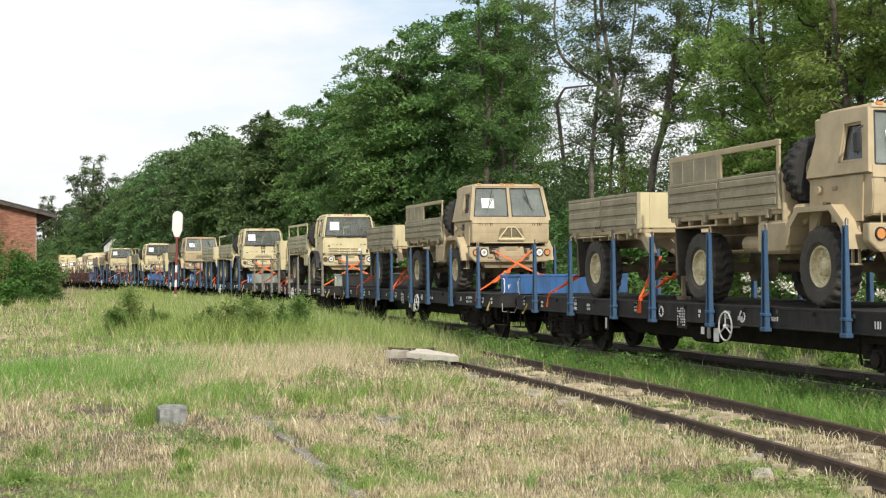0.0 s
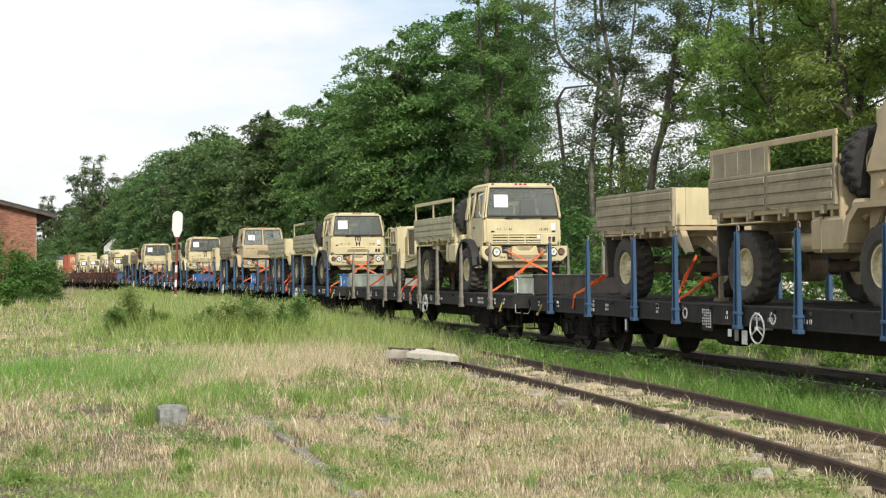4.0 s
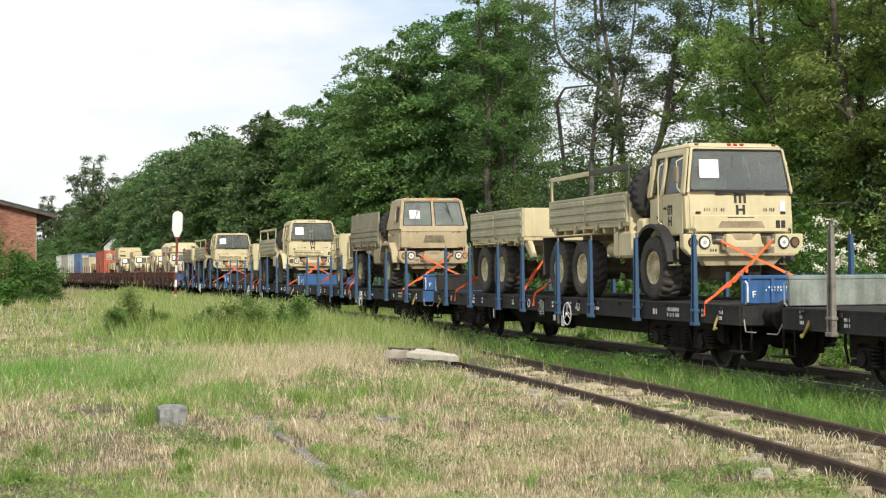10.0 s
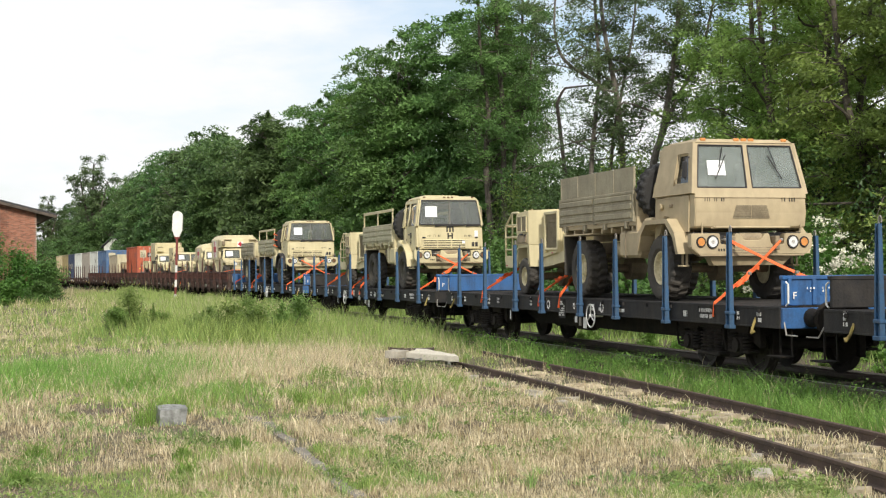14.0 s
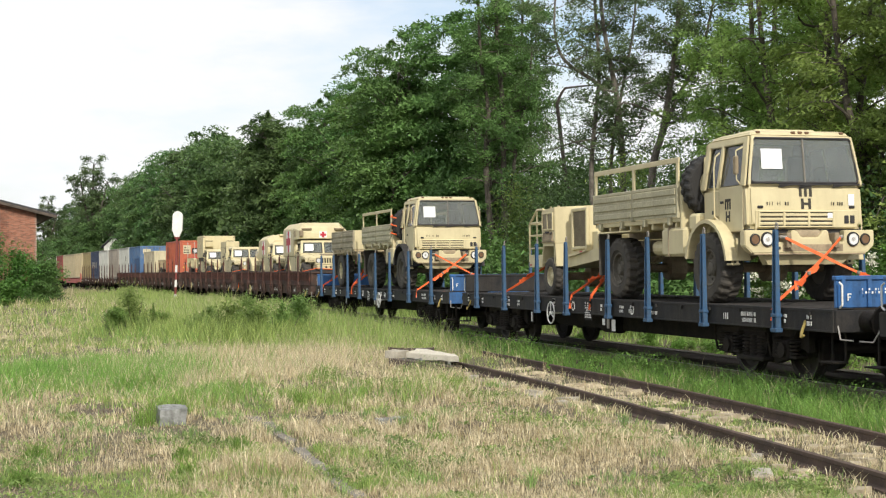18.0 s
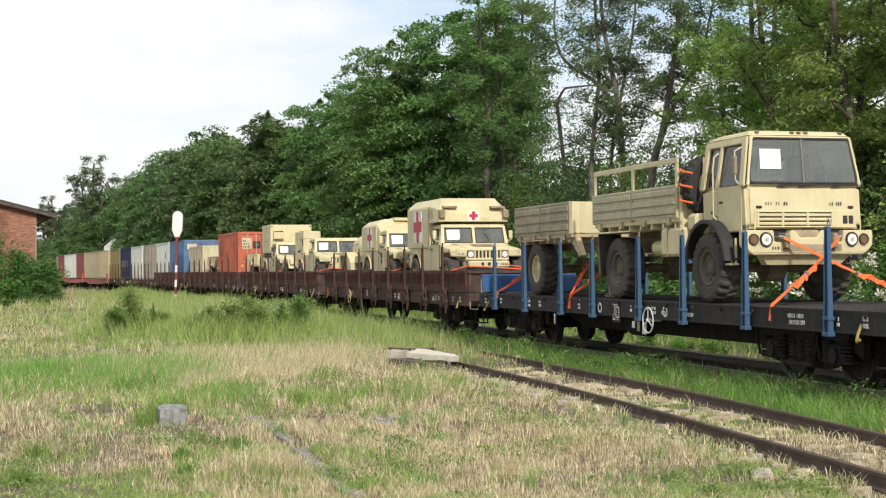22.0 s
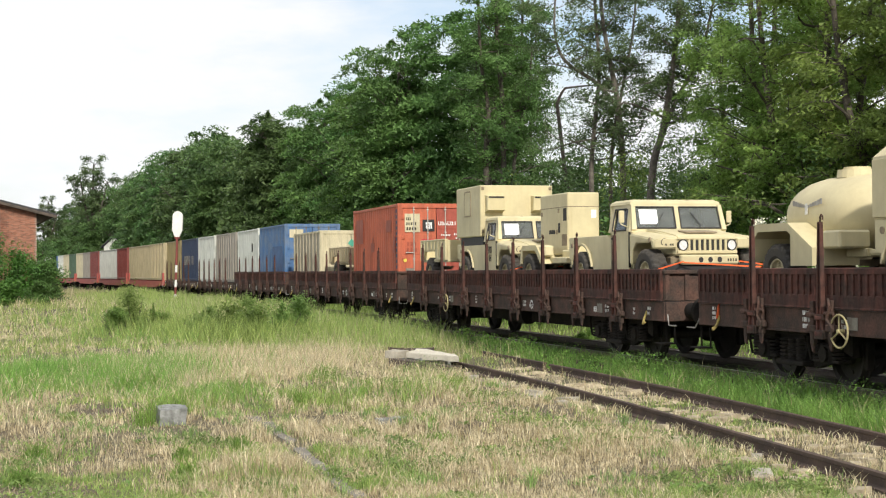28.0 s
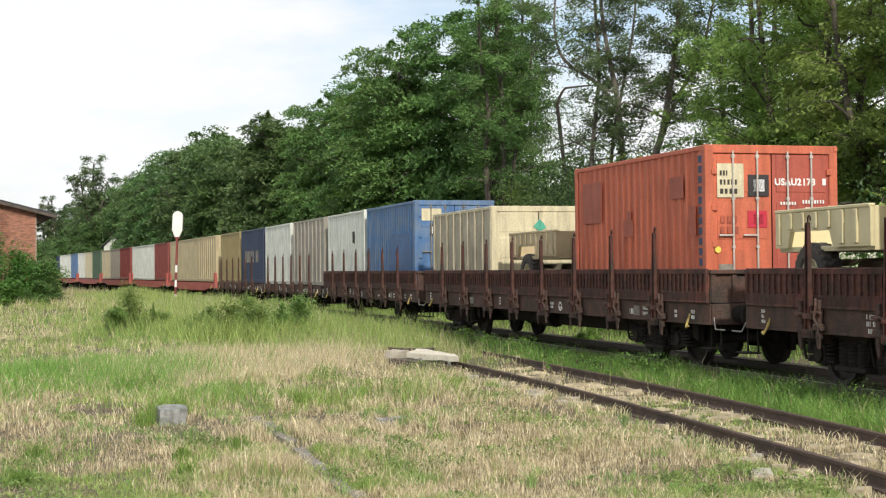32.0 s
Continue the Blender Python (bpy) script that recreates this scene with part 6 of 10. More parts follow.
        part("cab_step", G().box(0.78, 1.05, s * 1.18 - 0.12, s * 1.18 + 0.05, 0.62, 0.65, 0.01).box(0.80, 0.83, s * 1.18 - 0.02, s * 1.18 + 0.02, 0.62, 1.05).box(1.0, 1.03, s * 1.18 - 0.02, s * 1.18 + 0.02, 0.62, 1.05), mat, v)
    # front panel: grille or bare recess, marker lamps and lettering
    part("front_panel", G().box(1.520, 1.545, -1.03, 1.03, 1.205, 1.485, 0.012), mat, v)
    if mark and not split:
        # flat plate: dust and the recess's shade are both in its colour
        part("grille_recess", G().prism([(-0.52, 1.27), (0.52, 1.27), (0.44, 1.385), (-0.44, 1.385)], 1.546, 1.552, "x"), TAN_DUST, v, "flat dusty panel darkened like a shallow recess")
        part("grip_slot", G().box(1.546, 1.552, -0.30, 0.28, 1.445, 1.458), INSIDE, v)
    else:
        g, divide = G(), (-0.97, -0.47, 0.03, 0.53)
        for y0, y1 in zip(divide, divide[1:]):
            for z in (1.272, 1.340, 1.408):
                g.box(1.550, 1.572, y0 + 0.02, y1 - 0.02, z - 0.022, z + 0.022, 0.008)
        part("grille", g, mat, v)
        part("grille_recess", G().box(1.546, 1.550, -0.96, 0.52, 1.23, 1.45), INSIDE, v)
        g = G().box(1.546, 1.576, -0.99, 0.55, 1.449, 1.475, 0.006).box(1.546, 1.576, -0.99, 0.55, 1.210, 1.232, 0.006)
        for y in divide:
            g.box(1.546, 1.578, y - 0.022, y + 0.022, 1.233, 1.448, 0.006)
        part("grille_frame", g, mat, v)
        if mark or not split:
            part("tie_label", G().box(1.578, 1.583, 0.40, 0.50, 1.36, 1.44), PAPER, v, "white paper label on the grille")
    for y in (0.80, 0.92):
        part("blackout_lamp", G().box(1.545, 1.565, y - 0.045, y + 0.045, 1.27, 1.40, 0.012), BLACK, v, "small dark square lamp")
    if mark or not split:
        part("data_label", G().box(1.505, 1.520, 0.86, 0.98, 1.56, 1.74), PAPER, v, "white paper label on the cab front")
    if mark and split:
        part("roof_hatch", G().box(0.10, 0.95, -0.75, 0.45, 2.765, 2.80, 0.012), mat, v)
    for y in (-0.93, 0.93):
        part("side_marker", G().box(1.505, 1.54, y - 0.055, y + 0.055, 1.515, 1.555, 0.01), BLACK, v, "small dark marker lamp")
    bars(v, -0.80, -0.28, 1.516, 1.56, 0.055, 10, MARK, "y", "cab_marking", 5, gap=0.55)
    bars(v, 0.50, 0.76, 1.516, 1.56, 0.055, 6, MARK, "y", "cab_marking", 6, gap=0.55)
    if mark:
        unit_mark(v, 0.0, 1.70, 1.540, "y", "cab_marking")
    for y in (-0.55, -0.12, 0.55):
        g = G().tube([(1.505, y, 1.85), (1.475, y + 0.38, 1.90)], 0.010, 5)
        g.tube([(1.49, y + 0.02, 1.885), (1.485, y + 0.66, 1.90)], 0.016, 5)
        part("wiper", g, BLACK, v)
    for y in (-0.14, 0, 0.14, -0.85, 0.85):
        part("roof_marker", G().box(1.235, 1.30, y - 0.042, y + 0.042, 2.71, 2.75, 0.012), RED_LENS if abs(y) < 0.5 and not split else BROWN_LENS, v, "small dull roof marker lamp")
    if paper:
        part("paper_notice", G().slab([(1.452, -0.86, 2.14), (1.452, -0.44, 2.14), (1.406, -0.44, 2.46), (1.406, -0.86, 2.46)], 0.004), PAPER, v, "white sheet of paper taped to the glass")
    part("dashboard", G().box(1.05, 1.40, -1.05, 1.05, 1.70, 1.88, 0.04), INSIDE, v)
    n, g = 14, G()
    c = Vector((0.95, 0.55, 2.0))
    rg = [c + Vector((0.07 * math.sin(2 * math.pi * k / n), 0.21 * math.cos(2 * math.pi * k / n), 0.20 * math.sin(2 * math.pi * k / n))) for k in range(n + 1)]
    g.tube(rg, 0.016, 5).cyl(c, c + Vector((0.2, 0, -0.2)), 0.03, n=6)
    part("steering_wheel", g, BLACK, v)
    seats(v, 0.35, 1.86)


def armoured_cab(v, mat, mark=False, brace=True):
    """Angular cab with two sloping windscreens."""
    wy = lambda z: 1.20 if z < 1.78 else 1.20 - 0.15 * (z - 1.78) / 0.9
    part("cab_body", G().prism([(-0.40, 1.05), (-0.36, 1.78), (1.58, 1.78), (1.62, 1.46), (1.56, 1.27), (0.86, 1.22), (0.60, 1.40), (-0.05, 1.42), (-0.25, 1.05)], -1.20, 1.20), mat, v, round_off=0.02)
    g = G()
    # sides round the window
    side_sheet(g, [(-0.36, 1.78), (0.48, 1.78), (0.56, 2.60), (-0.20, 2.72)], wy, 0.06)
    side_sheet(g, [(0.46, 1.78), (1.58, 1.78), (1.53, 1.94), (0.48, 1.94)], wy, 0.06)
    side_sheet(g, [(1.34, 1.92), (1.54, 1.92), (1.29, 2.70), (1.12, 2.54)], wy, 0.06)
    side_sheet(g, [(0.52, 2.50), (1.16, 2.50), (1.29, 2.70), (-0.20, 2.72)], wy, 0.06)
    g.slab([(-0.36, -1.20, 1.78), (-0.36, 1.20, 1.78), (-0.20, 1.04, 2.72), (-0.20, -1.04, 2.72)], 0.05)
    X = lambda z: 1.58 - 0.30 * (z - 1.78) / 0.92
    F = lambda y, z: (X(z) + 0.005, y, z)
    for y0, y1, y2, y3 in ((-1.20, -1.13, -0.99, -1.045), (1.13, 1.20, 1.045, 0.99), (-0.06, 0.06, 0.05, -0.05)):
        g.slab([F(y0, 1.78), F(y1, 1.78), F(y2, 2.70), F(y3, 2.70)], 0.06)
    g.slab([(X(1.72) + 0.015, -1.20, 1.72), (X(1.72) + 0.015, 1.20, 1.72), (X(1.87) + 0.015, 1.18, 1.87), (X(1.87) + 0.015, -1.18, 1.87)], 0.07)
    g.slab([F(-1.06, 2.65), F(1.06, 2.65), F(1.045, 2.72), F(-1.045, 2.72)], 0.06)
    part("cab_frame", g, mat, v)
    part("roof", G().loft([[(-0.22, -1.05, 2.70), (1.31, -1.05, 2.70), (1.31, 1.05, 2.70), (-0.22, 1.05, 2.70)], [(-0.14, -0.99, 2.77), (1.22, -0.99, 2.77), (1.22, 0.99, 2.77), (-0.14, 0.99, 2.77)]]), mat, v)
    part("roof_vent_box", G().box(-0.34, -0.10, -1.12, -0.82, 2.40, 2.66, 0.03), mat, v)
    for s in (-1, 1):
        a, b, c, d = (s * 1.12, s * 0.065, s * 0.055, s * 1.0)
        p = part("windscreen", G().slab([(X(1.88) - 0.02, a, 1.88), (X(1.88) - 0.02, b, 1.88), (X(2.645) - 0.02, c, 2.645), (X(2.645) - 0.02, d, 2.645)], 0.012 * -s), GLASS_THICK, v, "thick greenish sloping windscreen pane")
        p.visible_shadow = False
        g = G()
        q = [(X(1.88), a, 1.88), (X(1.88), b, 1.88), (X(2.645), c, 2.645), (X(2.645), d, 2.645)]
        for i in range(4):
            g.cyl(q[i], q[(i + 1) % 4], 0.016, n=6)
        part("windscreen_seal", g, BLACK, v)
        p = part("side_window", G().slab([(x, s * (wy(z) - 0.03), z) for x, z in ((0.48, 1.94), (1.36, 1.94), (1.14, 2.50), (0.54, 2.50))], 0.01 * s), GLASS_DARK, v)
        p.visible_shadow = False
        g = G()
        q = [(x, s * (wy(z) + 0.006), z) for x, z in ((0.51, 1.96), (1.32, 1.96), (1.12, 2.49), (0.57, 2.49))]
        for i in range(4):
            g.cyl(q[i], q[(i + 1) % 4], 0.022, n=6)
        part("window_frame", g, mat, v)
        d = part("door", G().prism([(0.22, 1.20), (1.28, 1.20), (1.34, 1.76), (0.22, 1.76)], s * 1.205 - 0.02, s * 1.205 + 0.02), mat, v)
        part("door_handle", G().box(0.30, 0.46, s * 1.235 - 0.015, s * 1.235 + 0.015, 1.60, 1.65, 0.006), TAN_DUST, d)
        part("hatch_knob", G().cyl((-0.12, s * 1.19, 1.62), (-0.12, s * 1.27, 1.62), 0.06, n=12), mat, v)
        if mark:
            unit_mark(v, 0.66, 1.54, s * 1.228, "x", "door_marking")
        # angular mudguard
        g = G().prism([(-0.78, 0.90), (-0.66, 1.16), (-0.42, 1.36), (0.42, 1.36), (0.72, 1.12), (0.86, 0.82), (0.96, 0.82), (0.80, 1.20), (0.50, 1.44), (-0.48, 1.44), (-0.76, 1.22), (-0.90, 0.92)], s * 0.86, s * 1.26)
        part("mudguard", g, mat, v)
        g = G().box(0.88, 1.16, s * 1.2 - 0.1, s * 1.2 + 0.05, 0.60, 0.63, 0.01)
        for x in (0.90, 1.12):
            g.box(x, x + 0.03, s * 1.2 - 0.02, s * 1.2 + 0.02, 0.60, 1.18)
        part("cab_step", g, mat, v)
        g = G().tube([(1.22, s * 1.08, 2.46), (1.20, s * 1.24, 2.40), (1.20, s * 1.24, 2.02)], 0.014, 6)
        part("mirror_arm", g, BLACK, v)
        part("mirror", G().box(1.08, 1.24, s * 1.235 - 0.03, s * 1.235 + 0.03, 2.06, 2.36, 0.02), BLACK, v, "folded-in mirror")
        g = G().tube([(X(2.58) + 0.02, s * 0.5, 2.62), (X(2.25) + 0.03, s * 0.62, 2.25)], 0.011, 5)
        g.tube([(X(2.45) + 0.03, s * 0.46, 2.46), (X(2.02) + 0.03, s * 0.72, 2.04)], 0.012, 5)
        part("wiper", g, BLACK, v)
        part("vent_grille", G().slab([(1.612, s * 0.40, 1.36), (1.612, s * 0.005, 1.36), (1.632, s * 0.005, 1.60), (1.632, s * 0.33, 1.60)], 0.004 * -s), MESH_DUST, v, "dusty mesh over the radiator opening")
        g = G()
        for k in range(5):
            w_ = 0.39 - 0.012 * k
            g.box(1.60, 1.640, min(s * w_, s * 0.01), max(s * w_, s * 0.01), 1.39 + 0.044 * k, 1.396 + 0.044 * k)
        part("vent_slats", g, TAN_DUST, v)
    for y in (-0.88, -0.16, 0.0, 0.16, 0.88):
        part("roof_marker", G().box(1.20, 1.28, y - 0.06, y + 0.06, 2.73, 2.785, 0.012), AMBER, v, "amber roof marker lamp")
    if brace:
        part("hood_frame", G().tube([(1.66, -0.40, 1.33), (1.67, -0.12, 1.62), (1.67, 0.12, 1.62), (1.66, 0.40, 1.33), (1.66, -0.40, 1.33)], 0.018, 6).tube([(1.67, 0, 1.62), (1.66, 0, 1.33)], 0.014, 6), TAN_LIGHT, v, "pale tube frame before the radiator")
    bars(v, -1.0, -0.5, 1.607, 1.66, 0.055, 10, MARK, "y", "cab_marking", 5, gap=0.55)
    bars(v, 0.66, 0.98, 1.607, 1.66, 0.055, 6, MARK, "y", "cab_marking", 6, gap=0.55)
    part("paper_notice", G().slab([(X(2.10) + 0.004, -0.86, 2.10), (X(2.10) + 0.004, -0.48, 2.10), (X(2.37) + 0.004, -0.48, 2.37), (X(2.37) + 0.004, -0.86, 2.37)], 0.004), PAPER, v, "white sheet of paper behind the glass")
    part("dashboard", G().box(1.05, 1.36, -1.0, 1.0, 1.72, 1.90, 0.04), INSIDE, v)
    part("brush_bar", G().tube([(1.58, -0.85, 1.26), (1.66, -0.8, 1.27), (1.66, 0.8, 1.27), (1.58, 0.85, 1.26)], 0.02, 6), mat, v)
    seats(v, 0.35, 1.84)


def webbing(pts, w, rnd, crumple):
    """A strip of webbing through the points, twisted and creased."""
    rings = []
    for k, p in enumerate(pts):
        d = (pts[min(k + 1, len(pts) - 1)] - pts[max(k - 1, 0)]).normalized()
        n = (d.cross(Vector((1, 0.2, 0))).normalized() + Vector((rnd.uniform(-1, 1), 0, rnd.uniform(-1, 1))) * crumple).normalized() * w * rnd.uniform(0.75, 1.15)
        t = n.cross(d).normalized() * 0.005
        rings.append([p - n - t, p + n - t, p + n + t, p - n + t])
    return G().loft(rings)


def straps(v, x, zt, ys=(-0.48, 0.48), x2=1.0, z2=-0.08, seed=0):
    """Two crossed lashing straps from the front shackles to the wagon sides."""
    rnd = random.Random(seed + 5)
    for a in ys:
        e = -1.38 if a > 0 else 1.38
        p0, p1 = Vector((x, a, zt)), Vector((x + x2, e * 0.98, 0.03))
        path = [p0.lerp(p1, t) + Vector((0, 0, -0.05 * math.sin(math.pi * t) + rnd.uniform(-0.008, 0.008))) for t in (0, 0.12, 0.25, 0.38, 0.5, 0.62, 0.75, 0.88, 1)]
        st = part("lashing_strap", webbing(path + [Vector((x + x2, e, z2 - 0.12))], 0.024, rnd, 0.35), ORANGE, v, "creased orange webbing lashing strap")
        k = 3 if a > 0 else 4
        fold = [path[k + i // 3].lerp(path[k + 1 + i // 3], (i % 3) / 3) + Vector((0.02 + rnd.uniform(-0.02, 0.03), rnd.uniform(-0.03, 0.03), rnd.uniform(-0.05, 0.03))) for i in range(9)]
        part("slack_fold", webbing(fold, 0.04, rnd, 0.7), ORANGE, st, "folded slack of the strap")
        m1 = path[4]
        g = G().box(m1.x - 0.05, m1.x + 0.05, m1.y - 0.03, m1.y + 0.03, m1.z - 0.03, m1.z + 0.03, 0.012)
        part("ratchet", g, GREY_STAKE, v)


def rear_strap(v, x, z, x2, side=-1):
    rnd = random.Random(int(x * 100))
    p = [Vector((x, side * 0.5, z)), Vector((x2, side * 1.36, 0.06)), Vector((x2 - 0.02, side * 1.40, -0.22))]
    st = part("lashing_strap", webbing([p[0].lerp(p[1], t) for t in (0, 0.25, 0.5, 0.75, 1)] + [p[2]], 0.025, rnd, 0.2), ORANGE, v, "creased orange webbing lashing strap")
    fold = [p[0].lerp(p[1], 0.36 + 0.05 * k) + Vector((rnd.uniform(-0.04, 0.04), 0, rnd.uniform(-0.02, 0.06))) for k in range(8)]
    part("slack_fold", webbing(fold, 0.042, rnd, 0.7), ORANGE, st, "folded slack of the strap")


def reshape(parts, fx, fy, skip=(), fz=None):
    """Moves the points of sheet-metal parts: x by fx, y by the factor fy, z above 1.3 by fz."""
    for ob in parts:
        if ob.type != "MESH" or ob.data.users > 1 or ob.name.split(".")[0] in skip:
            continue
        for p in ob.data.vertices:
            p.co.x, p.co.y = fx(p.co.x), p.co.y * fy
            if fz and p.co.z > 1.3:
                p.co.z = fz(p.co.z)


def truck(u, wu, mat, cab, rears=(-3.9,), rack="rails", mark=False, arch_mat=BLACK, split=False, label="", seed=0):
    v = thing("cargo_truck", label, "army truck", "trucks on the train")
    if cab == "armoured":
        armoured_cab(v, mat, mark, rack == "half")
    else:
        standard_cab(v, mat, arch_mat, mark, split, True)
    cab_parts = list(v.children_recursive)
    lift = (lambda z: float(np.interp(z, (1.30, 1.37, 1.60, 1.88, 2.645, 2.80), (1.30, 1.44, 1.645, 1.95, 2.685, 2.825)))) if cab == "armoured" else None
    reshape(cab_parts, lambda x: x * (0.75 if x > 0 else 1.3), 0.87, ("mudguard",), lift)
    bumper(v, mat, cab == "armoured")
    reshape([p for p in v.children_recursive if p not in cab_parts], lambda x: x * 0.72, 0.93)
    chassis(v, -5.0)
    for x in (0.0, *rears):
        axle_at(v, x, 0.585)
        for y in (-0.99, 0.99):
            wheel_at(v, x, y, 0.585, TYRE_T, RIM_DULL if split else RIM_T)
    for s in (-1, 1):
        part("mudflap", G().box(rears[-1] - 0.80, rears[-1] - 0.77, s * 1.0 - 0.24, s * 1.0 + 0.24, 0.45, 1.25, 0.01), RUBBER, v)
        part("wing_plate", G().box(rears[-1] - 0.8, rears[0] + 0.75, s * 1.0 - 0.24, s * 1.0 + 0.22, 1.25, 1.28, 0.01), mat, v)
    part("fuel_tank", G().box(-1.80, -0.85, -1.20, -0.66, 0.78, 1.28, 0.05), mat, v)
    part("tank_strap", G().box(-1.52, -1.46, -1.21, -0.66, 0.77, 1.29, 0.02), TAN_DUST, v)
    part("battery_box", G().box(-1.75, -0.90, 0.66, 1.20, 0.80, 1.25, 0.05), mat, v)
    part("air_tank", G().cyl((-2.9, -0.75, 0.95), (-2.1, -0.75, 0.95), 0.14, n=14), mat, v)
    part("air_cleaner", G().box(-0.85, -0.50, -1.12, -0.70, 1.20, 1.50, 0.05), mat, v)
    sp = part("spare_wheel", TYRE_SPARE, SPARE, v, "upright black spare tyre behind the cab", m=pose(-0.79, -0.70, 1.98, 0, 0, 90))
    part("rim", RIM_T, RIM, sp)
    if seed == 7:
        for z in (1.72, 1.98, 2.22):
            part("lashing_strap", G().tube([(-0.98, -0.98 - 0.2, z + 0.05), (-0.70, -1.30, z), (-0.50, -1.18, z - 0.05)], 0.02, 6), ORANGE, v, "orange webbing round the spare wheel")
    tail = -5.3 if len(rears) > 1 else -5.0
    cargo_bed(v, tail, -1.06, 1.46, 2.0, mat)
    part("bed_front_bracket", G().box(-1.06, -0.98, -1.18, -0.9, 1.1, 2.0, 0.02), mat, v)
    if rack == "rails":
        rack_rails(v, -5.0, -1.06, 2.0, 2.48, mat, (-4.95, -3.05, -1.12))
    elif rack == "half":
        rack_rails(v, -5.0, -1.06, 2.0, 2.48, mat, (-4.95, -3.05, -1.12))
        rack_panel(v, -4.95, -3.1, 2.0, 2.40, mat)
    elif rack == "panel":
        rack_panel(v, -5.0, -1.06, 2.0, 2.46, mat)
    else:
        rack_rails(v, tail, -3.0, 2.0, 2.52, mat, (tail + 0.05,))
        for s in (-1, 1):
            part("rack_rail", G().box(-3.0, -1.0, s * 1.18 - 0.03, s * 1.18 + 0.03, 2.42, 2.54, 0.01), C_DRAB, v, "olive-painted length of rack rail")
            part("rack_post", G().box(-1.1, -1.02, s * 1.18 - 0.02, s * 1.18 + 0.02, 2.0, 2.44, 0.006), C_DRAB, v)
    straps(v, 1.34, 1.04, x2=1.2, seed=seed)
    rear_strap(v, -4.9, 0.85, -5.9)
    return ride(v, wu, u - wu, DECK_Z)


def cargo_trailer(u, wu, mat, axles=(0.0,), label="", front=2.3, back=-1.3):
    v = thing("cargo_trailer", label, "trailer", "trailers on the train")
    # headboard in the paler tan: sunlight on the front, put into its colour
    cargo_bed(v, back, front, 1.32, 1.96, mat, bright=TAN_LIGHT)
    for x in axles:
        axle_at(v, x, 0.585)
        for y in (-0.99, 0.99):
            wheel_at(v, x, y, 0.585, TYRE_T, RIM_T)
    for s in (-1, 1):
        g = G().prism([(back, 0.98), (front - 0.5, 0.98), (front + 0.3, 0.72), (front + 0.3, 0.88), (front - 0.2, 1.14), (back, 1.14)], s * 0.45 - 0.05, s * 0.45 + 0.05)
        part("frame_rail", g, TAN_DUST, v)
        part("mudflap", G().box(axles[-1] - 0.82, axles[-1] - 0.79, s * 1.0 - 0.24, s * 1.0 + 0.24, 0.42, 1.18, 0.01), RUBBER, v)
        part("wing_plate", G().box(axles[-1] - 0.8, axles[0] + 0.72, s * 1.0 - 0.24, s * 1.0 + 0.22, 1.19, 1.215, 0.01), mat, v)
        part("drawbar", G().cyl((front - 0.1, s * 0.5, 0.9), (front + 0.95, s * 0.06, 0.78), 0.05, n=8), mat, v)
    part("nose_plate", G().prism([(front - 0.50, 1.23), (front + 0.02, 1.23), (front + 0.34, 0.86), (front + 0.26, 0.82), (front - 0.10, 1.08), (front - 0.45, 1.16)], -1.1, -0.98), mat, v)
    part("tool_box", G().box(front - 0.75, front - 0.15, 0.6, 1.15, 0.85, 1.22, 0.03), mat, v)
    part("landing_leg", G().cyl((front - 0.05, -0.3, 0.05), (front - 0.05, -0.3, 1.0), 0.05, n=8).cyl((front - 0.05, -0.3, 0.0), (front - 0.05, -0.3, 0.06), 0.13, n=10), TAN_DUST, v)
    bars(v, 0.2, 0.5, -1.235, 1.36, 0.05, 4, MARK, "x", "trailer_marking", 12)
    rear_strap(v, back + 0.1, 0.7, back - 0.9)
    rear_strap(v, front - 0.6, 0.8, front + 0.4)
    return ride(v, wu, u - wu, DECK_Z)


